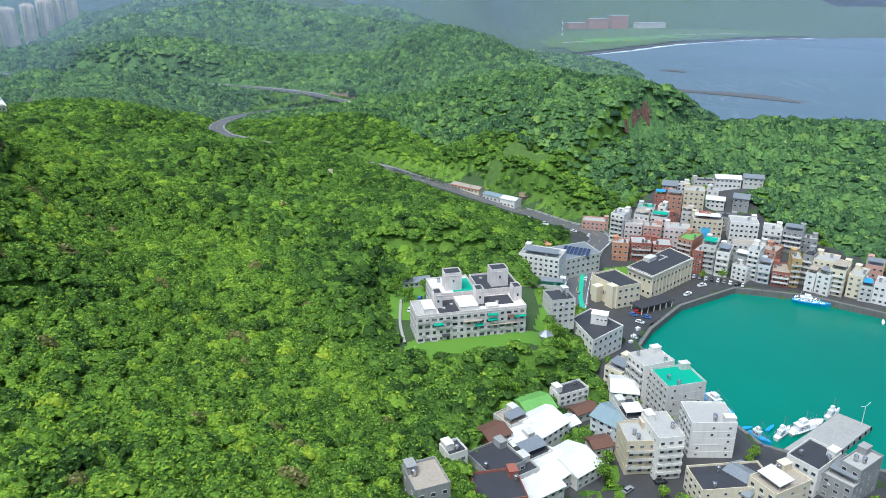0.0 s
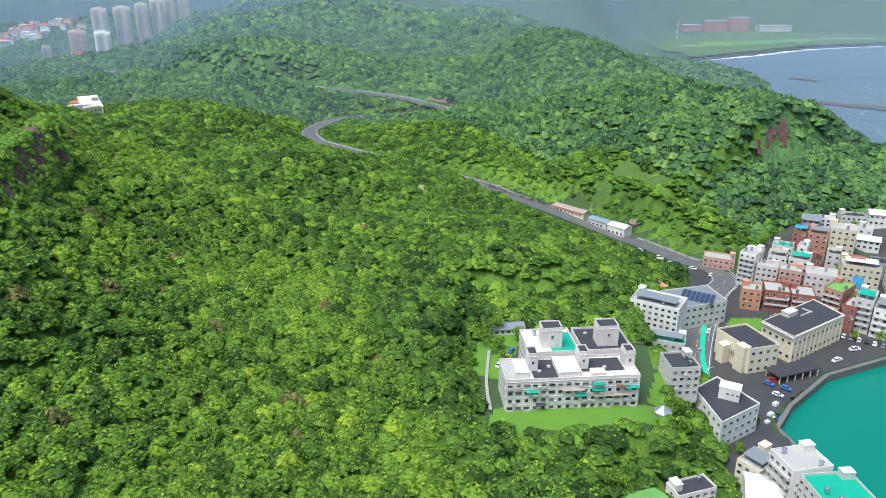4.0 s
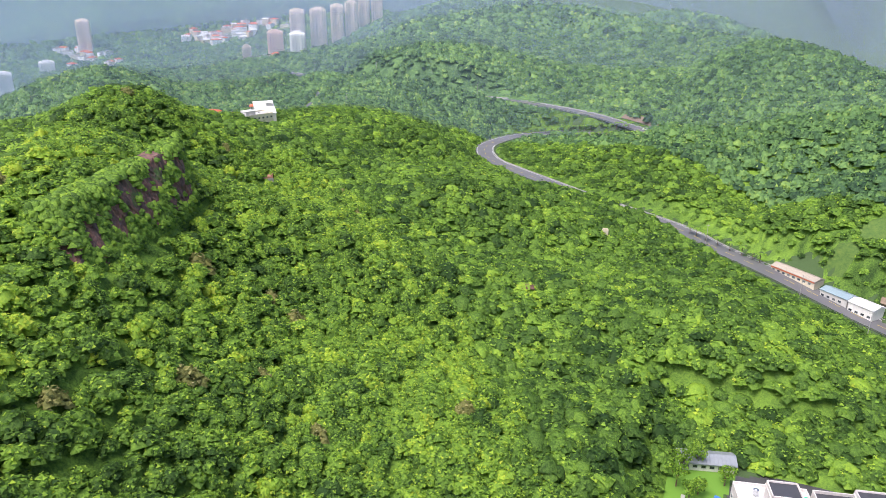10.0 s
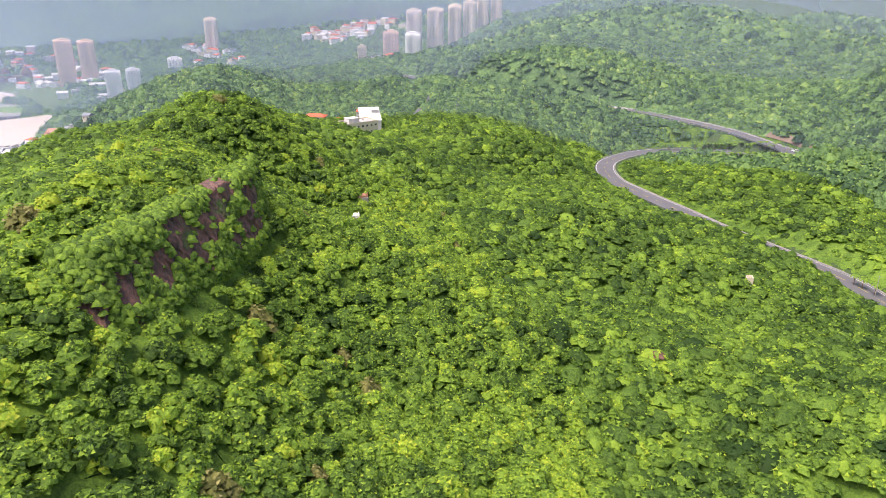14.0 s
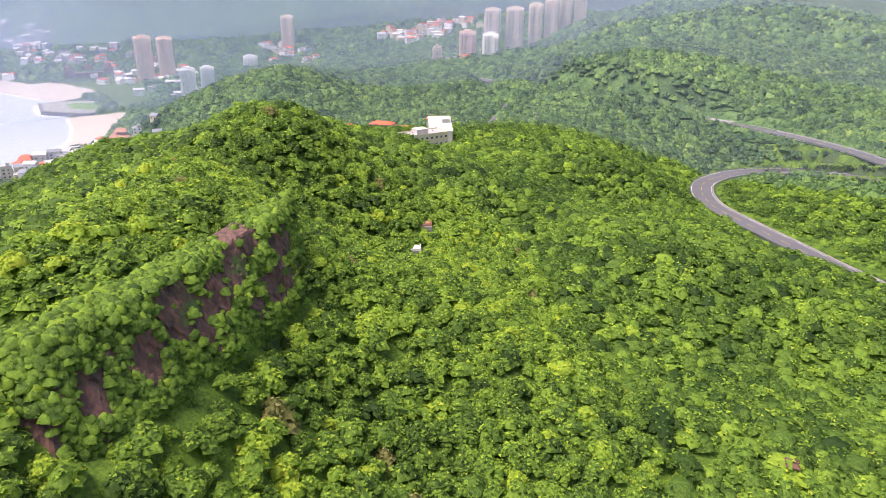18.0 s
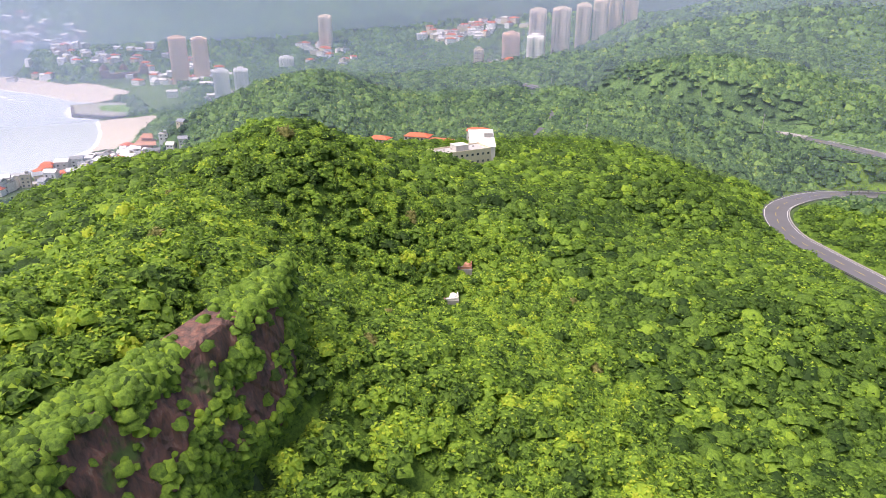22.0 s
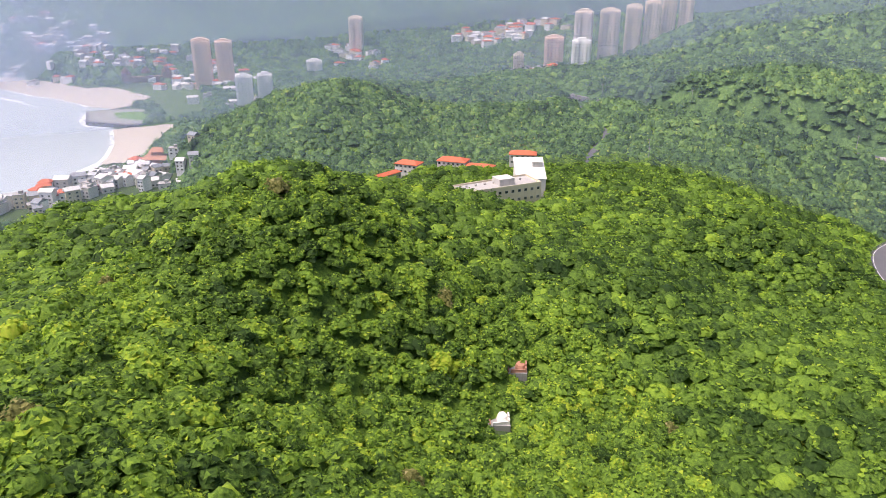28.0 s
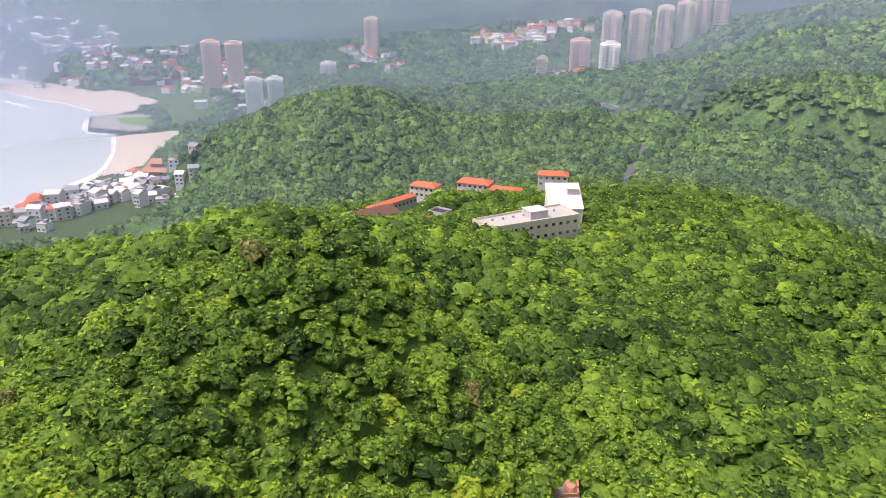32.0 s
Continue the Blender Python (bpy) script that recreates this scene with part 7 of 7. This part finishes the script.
palm_row = [v for v in smooth_line([(-196, 740, 0), (-170, 752, 0), (-140, 750, 0), (-110, 738, 0)], 4.5)] + [v for v in smooth_line([(-150, 722, 0), (-120, 716, 0), (-98, 712, 0)], 5.0)] + [v for v in smooth_line([(-40, 552, 0), (0, 532, 0)], 6.0)]
for k, v in enumerate(palm_row):
    m = pose(v.x, v.y, gz(v.x, v.y), 0, 0, k * 77)
    if k == 0:
        palm.matrix_basis = m
    else:
        copy_thing(palm, m)
    FOOT.append((v.x, v.y, 2.2))


# ---- woods ----
CLEAR = [
    [(-18, 248), (42, 262), (48, 283), (46, 296), (48, 312), (46, 322), (14, 327), (0, 324), (-5, 331), (-25, 326), (-27, 300), (-22, 270)],
    TOWN,
    [(62, 110), (62, 190), (70, 225), (66, 262), (70, 288), (86, 298), (98, 300), (93, 290), (99, 276), (108, 250), (114, 234), (120, 219), (134, 212), (160, 203), (180, 190), (150, 110)],
    BEACH_NORTH,
    BEACH_SOUTH,
    PARK,
    PADS[0][0],
    [(-371, 518), (-355, 518), (-341, 557), (-343, 562), (-364, 590), (-374, 582)],
]


def open_ground(x, y):
    """1 where trees may stand, 0 on roads, roofs, yards, beach and water."""
    f = np.ones(x.shape)
    for poly in CLEAR:
        f *= ~inside(x, y, poly)
    for line, half in ((MAIN_ROAD[:21], 8.8), (MAIN_ROAD[20:], 6.4), (LANE, 3.0)):
        f *= to_line(x, y, line)[0] > half
    for fx, fy, fr in FOOT:
        near = (np.abs(x - fx) < fr) & (np.abs(y - fy) < fr)
        f[near & (np.hypot(x - fx, y - fy) < fr)] = 0
    for poly, beach in ((HARBOUR, 4), (SEA_EAST, 14), (BAY_WEST, 30)):
        f *= depth_in(x, y, poly) < -beach
    return f


LOW.append((48, 150, 26))
LOW.append((46, 192, 18))
trees_ok = Survey(open_ground, -1700, 620, -240, 1540, 2.0)


def undergrowth(x, y):
    """How tall the plants stand: low ferns round the bare rock, full trees elsewhere."""
    f = 0.14 + 0.86 * np.minimum(smoothstep(12, 28, to_line(x, y, MAIN_ROAD[:13])[0]), smoothstep(8, 17, to_line(x, y, MAIN_ROAD[12:])[0]))
    for fx, fy, fr in LOW:
        d = np.hypot(x - fx, y - fy)
        f = np.minimum(f, 0.12 + 0.88 * smoothstep(fr * 0.7, fr * 1.4, d))
    return f


CORE = [(-40, 110), (-100, 220), (-160, 300), (-250, 380)]
SEEN = [(-1700, 380), (-620, 320), (-300, 235), (-150, 160), (-60, 75), (20, 115), (180, 155), (260, 235), (330, 370), (420, 530), (620, 690), (620, 1540), (-1700, 1540)]
TILE = 48.0
rng = np.random.default_rng(7)
# a rounded clump of leaves, open below, and a coarser one for far trees
_g = [(a, b) for b in (-1, 0, 1) for a in (-1, 0, 1)]
_dome = [np.array((a * 0.62, b * 0.62, 0.85 if (a, b) == (0, 0) else 0.62 if a * b == 0 else 0.3)) for a, b in _g]
_dome += [np.array((a * 1.0 * (0.78 if a * b else 1), b * 1.0 * (0.78 if a * b else 1), -0.35)) for a, b in ((-1, -1), (0, -1), (1, -1), (1, 0), (1, 1), (0, 1), (-1, 1), (-1, 0))]
DOME = np.array(_dome)
DOME_Q = np.array([(0, 1, 4, 3), (1, 2, 5, 4), (3, 4, 7, 6), (4, 5, 8, 7), (0, 9, 10, 1), (1, 10, 11, 2), (2, 11, 12, 5), (5, 12, 13, 8), (8, 13, 14, 7), (7, 14, 15, 6), (6, 15, 16, 3), (3, 16, 9, 0)])
LUMP = np.array([(-0.5, -0.5, 0.7), (0.5, -0.5, 0.6), (0.5, 0.5, 0.75), (-0.5, 0.5, 0.65), (-0.9, -0.9, -0.3), (0.9, -0.9, -0.3), (0.9, 0.9, -0.3), (-0.9, 0.9, -0.3)])
LUMP_Q = np.array([(0, 1, 2, 3), (0, 4, 5, 1), (1, 5, 6, 2), (2, 6, 7, 3), (3, 7, 4, 0)])


def crown_form(rings, form, faces, leaves, size):
    """One tree crown, a metre in radius: clumps heaped into a dome, and sprays of leaves over them.
    rings: (how many, reach from the axis, height, radius). Returns clumps and sprays, each as points, quads and tint shifts."""
    centres = []
    for n, reach, z, rad in rings:
        a0 = rng.uniform(0, 6.28)
        for i in range(n):
            a = a0 + 6.283 * (i + rng.uniform(-0.22, 0.22)) / n
            d = reach * rng.uniform(0.8, 1.15)
            centres.append((d * math.cos(a), d * math.sin(a), z + rng.uniform(-0.1, 0.1), rad * rng.uniform(0.85, 1.2)))
    co, q, t = [], [], []
    for k, (x, y, z, rad) in enumerate(centres):
        a = rng.uniform(0, 6.28)
        c, s = math.cos(a), math.sin(a)
        f = form * (rng.uniform(0.85, 1.2), rng.uniform(0.85, 1.2), rng.uniform(0.7, 1.0))
        f = np.stack([f[:, 0] * c - f[:, 1] * s, f[:, 0] * s + f[:, 1] * c, f[:, 2]], 1) + rng.normal(0, 0.14, f.shape)
        out = math.hypot(x, y)
        f[:, 2] -= 0.45 * (f[:, 0] * x + f[:, 1] * y) / max(out, 0.2) * min(1, out)
        co.append(np.array((x, y, z)) + f * rad)
        q.append(faces + k * len(form))
        t.append(np.full(len(form), rng.normal(0, 0.07)))
    pick = rng.integers(0, len(centres), leaves)
    cc = np.array(centres)[pick]
    d = rng.normal(0, 1, (leaves, 3))
    d[:, 2] = np.abs(d[:, 2]) * 0.9 + 0.05
    d[:, :2] += 0.5 * cc[:, :2]
    d /= np.linalg.norm(d, axis=1)[:, None]
    at = cc[:, :3] + d * cc[:, 3:] * rng.uniform(0.8, 1.12, (leaves, 1))
    nrm = d + rng.normal(0, 0.45, d.shape) + (0, 0, 0.3)
    nrm /= np.linalg.norm(nrm, axis=1)[:, None]
    u = np.cross(nrm, rng.normal(0, 1, d.shape))
    u /= np.linalg.norm(u, axis=1)[:, None]
    v = np.cross(nrm, u)
    s = rng.uniform(size * 0.65, size * 1.3, (leaves, 1))
    sp = np.stack([at - u * s - v * s * 0.55, at + u * s - v * s * rng.uniform(0.2, 0.7, (leaves, 1)), at + v * s + nrm * s * 0.25], 1).reshape(-1, 3)
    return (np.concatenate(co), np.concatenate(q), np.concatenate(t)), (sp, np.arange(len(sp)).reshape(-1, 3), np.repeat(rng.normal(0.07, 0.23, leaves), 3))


NEAR_RINGS = [((1, 0.05, 0.45, 0.44), (5, 0.5, 0.16, 0.42), (4, 0.78, -0.36, 0.4)), ((2, 0.22, 0.4, 0.42), (5, 0.56, 0.08, 0.38), (4, 0.8, -0.4, 0.38)), ((3, 0.3, 0.3, 0.46), (6, 0.72, -0.15, 0.36)), ((1, 0.1, 0.62, 0.36), (4, 0.42, 0.3, 0.4), (5, 0.74, -0.25, 0.4))]
MID_RINGS = [((1, 0.1, 0.34, 0.52), (5, 0.62, -0.12, 0.5)), ((2, 0.28, 0.3, 0.5), (4, 0.68, -0.16, 0.5)), ((3, 0.45, 0.1, 0.6),)]
FAR_RINGS = [((2, 0.36, 0.05, 0.7),), ((3, 0.46, 0.0, 0.62),)]
FORMS = {
    "near": [crown_form(r, LUMP, LUMP_Q, 200, 0.135) for r in NEAR_RINGS * 3],
    "mid": [crown_form(r, LUMP, LUMP_Q, 46, 0.17) for r in MID_RINGS * 3],
    "far": [crown_form(r, LUMP, LUMP_Q, 16, 0.22) for r in FAR_RINGS * 4],
    "rim": [crown_form(r, LUMP, LUMP_Q, 8, 0.28) for r in FAR_RINGS[:1] * 4],
}
wood_parts = {}
FEATURE = []


def plant(key, spacing, nearest, farthest, low, high):
    """Trees on a jittered grid in one belt of the wood, each a turned and stretched copy of one of the forms."""
    xs, ys = np.arange(-1640, 560, spacing), np.arange(-200, 1490, spacing * 0.9)
    X, Y = np.meshgrid(xs, ys)
    X = X + spacing * 0.5 * (np.arange(len(ys)) % 2)[:, None]
    x, y = (X + rng.uniform(-0.36, 0.36, X.shape) * spacing).ravel(), (Y + rng.uniform(-0.36, 0.36, Y.shape) * spacing).ravel()
    ok = trees_ok(x, y) > 0.5
    x, y = x[ok], y[ok]
    d = to_line(x, y, CORE)[0]
    ok = (d >= nearest) & (d < farthest)
    x, y = x[ok], y[ok]
    ok = depth_in(x, y, SEEN) > -45
    x, y = x[ok], y[ok]
    z = land(x, y)
    ok = z > SEA + 1.5
    x, y, z = x[ok], y[ok], z[ok]
    m = len(x)
    q = 4.0
    edge = (trees_ok(x + q, y) + trees_ok(x - q, y) + trees_ok(x, y + q) + trees_ok(x, y - q)) / 4
    tall = undergrowth(x, y) * (0.35 + 0.65 * edge)
    big = rng.random(m)
    r = spacing * (low + (high - low) * big ** 1.6) * (0.4 + 0.6 * tall)
    top = (2.0 + 0.8 * r + rng.uniform(0, 1.7, m)) * np.maximum(tall, 0.2)
    kind = rng.random(m)
    grove = 0.5 + 0.5 * wave(x, y, 31.0, 5)
    # mid belt coloured darker, for the gap shade its coarser crowns lack
    tint = {"near": 0.41, "mid": 0.265}.get(key, 0.34) + rng.normal(0, 0.085, m) + 0.08 * (grove - 0.5)
    tint = np.where(kind < 0.2, tint - 0.15, np.where(kind > 0.9, tint + 0.2, tint))
    flat = rng.uniform(0.6, 0.9, m) if key in ("near", "mid") else rng.uniform(0.9, 1.25, m)
    turn = rng.uniform(0, 2 * np.pi, m)
    form = rng.integers(0, len(FORMS[key]), m)
    if key == "near":
        pick = (tall > 0.9) & (kind > 0.96)
        for i in np.nonzero(pick)[0]:
            FEATURE.append((x[i], y[i], z[i], r[i], top[i], turn[i], form[i]))
        form[pick] = -1
    for k, (clump, spray) in enumerate(FORMS[key]):
        s = form == k
        c, sn = np.cos(turn[s])[:, None], np.sin(turn[s])[:, None]
        for name, (co, qd, dt) in (("crown", clump), ("foliage", spray)):
            R = r[s][:, None]
            px, py, pz = co[None, :, 0] * R, co[None, :, 1] * R, co[None, :, 2] * R * flat[s][:, None]
            p = np.stack([px * c - py * sn + x[s][:, None], px * sn + py * c + y[s][:, None], pz + (z[s] + top[s] - 0.62 * r[s])[:, None]], -1)
            n = len(p)
            wood_parts.setdefault((key, name), []).append((p.reshape(-1, 3), (np.arange(n)[:, None, None] * len(co) + qd[None]).reshape(-1, qd.shape[1]), (tint[s][:, None] + dt[None]).reshape(-1)))


def floor_tile(tx, ty):
    """Dense low growth under and beyond the trees."""
    cx, cy = np.array([tx + TILE / 2]), np.array([ty + TILE / 2])
    seen = depth_in(cx, cy, SEEN)[0] > -45
    step = 4.0 if seen and to_line(cx, cy, CORE)[0][0] < 400 else 8.0
    n = int(round(TILE / step)) + 1
    X, Y = np.meshgrid(np.linspace(tx, tx + TILE, n), np.linspace(ty, ty + TILE, n))
    ok = trees_ok(X, Y) > 0.5
    if not ok.any():
        return
    Z = land(X, Y)
    if Z.max() < SEA + 0.5:
        return
    q = 4.0
    edge = (trees_ok(X + q, Y) + trees_ok(X - q, Y) + trees_ok(X, Y + q) + trees_ok(X, Y - q)) / 4
    C = (2.4 if step < 5 else 3.6) * (0.3 + 0.7 * edge) * undergrowth(X, Y)
    C = np.where(ok, C + rng.uniform(-0.5, 0.5, C.shape), -0.6)
    co = np.stack([X, Y, Z + C], -1).reshape(-1, 3)
    i = (np.arange(n - 1)[:, None] * n + np.arange(n - 1)[None]).reshape(-1)
    quads = np.stack([i, i + 1, i + n + 1, i + n], 1)
    quads = quads[ok.reshape(-1)[quads].max(1) > 0]
    wood_parts.setdefault(("mid" if step < 5 else "rim", "floor"), []).append((co, quads, 0.34 + rng.normal(0, 0.09, len(co))))


def clumps(ctr, r, tint):
    """Rounded clumps of leaves at the given places."""
    m, k = len(r), len(DOME)
    ang = rng.uniform(0, 2 * np.pi, m)
    ca, sa = np.cos(ang)[:, None], np.sin(ang)[:, None]
    lx, ly = DOME[None, :, 0] * rng.uniform(0.8, 1.3, (m, 1)), DOME[None, :, 1] * rng.uniform(0.8, 1.2, (m, 1))
    loc = np.stack([lx * ca - ly * sa, lx * sa + ly * ca, DOME[None, :, 2] * rng.uniform(0.6, 1.1, (m, 1))], -1)
    loc += rng.normal(0, 0.15, loc.shape)
    co = ctr[:, None, :] + loc * r[:, None, None]
    return co.reshape(-1, 3), (np.arange(m)[:, None, None] * k + DOME_Q[None]).reshape(-1, 4), np.repeat(tint, k)


# ferns and shrubs that hang on the cliff between its bare patches
_at = []
_rr = random.Random(5)
for _k in range(5600):
    _p = on_cliff(_rr.random(), _rr.random() ** 1.15)
    if min(((_p.y - y) / (1.14 * w * (0.75 + 0.35 * _rr.random()))) ** 2 + ((_p.z - 2 - z) / (1.1 * h * (0.75 + 0.35 * _rr.random()))) ** 2 for y, z, w, h in BARE) > 1 or _rr.random() < 0.03:
        _at.append(tuple(_p))
_at = np.array(_at)
_co, _q, _t = clumps(_at, rng.uniform(0.45, 1.35, len(_at)), rng.normal(0.42, 0.13, len(_at)))
_me = quad_mesh("fern_cover", _co, _q, M_LEAF, True)
set_tint(_me, _t)
_ferns = new("fern_cover", _me)
_ferns.parent = cliff
tagged(_ferns, "hanging green ferns and shrubs", kind="stuff")


def joined(parts):
    off, cs, qs, ts = 0, [], [], []
    for co, q, t in parts:
        cs.append(co)
        qs.append(q + off)
        ts.append(t)
        off += len(co)
    return np.concatenate(cs), np.concatenate(qs), np.concatenate(ts)


plant("near", 4.5, 0, 70, 0.52, 1.0)
plant("mid", 5.2, 70, 330, 0.55, 0.95)
plant("far", 5.9, 330, 660, 0.5, 0.85)
plant("rim", 8.6, 660, 1250, 0.6, 0.95)
for _ix in range(-35, 12):
    for _iy in range(-5, 31):
        floor_tile(_ix * TILE, _iy * TILE)
for key, label in (("near", "dense broadleaf wood of bright and dark green crowns"), ("mid", "green wooded slopes across the valley"), ("far", "distant wooded hills in haze"), ("rim", "far wooded hills round the valley")):
    wood = None
    for name in ("crown", "foliage", "floor"):
        if (key, name) not in wood_parts:
            continue
        co, q, t = joined(wood_parts[key, name])
        me = quad_mesh("wood" if wood is None else name, co, q, M_LEAF if key in ("near", "mid") else M_LEAF_HAZED, name != "foliage")
        set_tint(me, t)
        if wood is None:
            wood = new("wood", me)
            tagged(wood, label, "wood", kind="stuff")
        else:
            ob = new(name, me)
            ob.parent = wood
            tagged(ob, kind="stuff")


# trees that stand out of the wood by their yellow-green or flowering crowns
def standout(k, tint, material, label):
    """A tree of its own: trunk, clumped crown and leaf sprays."""
    ob = base("tree", 0, 0, 0, 0, label, "tree", "trees that stand out of the wood")
    part("trunk", Solid().tube(0, 0, -1.6, 0.09, 1.5, 7, top=0.05).mesh("trunk", M_WOOD), ob, label="grey-brown trunk")
    for name, (co, q, t) in zip(("crown", "leaf_sprays"), FORMS["near"][k]):
        me = quad_mesh(name, co, q, material, name == "crown")
        set_tint(me, tint + t)
        part(name, me, ob)
    return ob


_kinds = [standout(0, 0.78, M_LEAF, "broadleaf tree with bright yellow-green crown in the wood"), standout(3, 0.68, M_LEAF, "young broadleaf tree with light green crown in the wood"), standout(5, 0.4, M_DRY, "broadleaf tree with brownish flowering crown in the wood"), standout(7, 0.88, M_LEAF, "small tree with lime-yellow crown in the wood")]
_used = set()
for _k, (x, y, z, r, top, turn, form) in enumerate(FEATURE):
    _n = _k % 4
    m = pose(float(x), float(y), float(z + top - 0.65 * r), 0, 0, math.degrees(turn))
    if _n in _used:
        ob = copy_thing(_kinds[_n], m)
    else:
        ob = _kinds[_n]
        ob.matrix_basis = m
        _used.add(_n)
    ob.scale = (float(r), float(r), float(r))
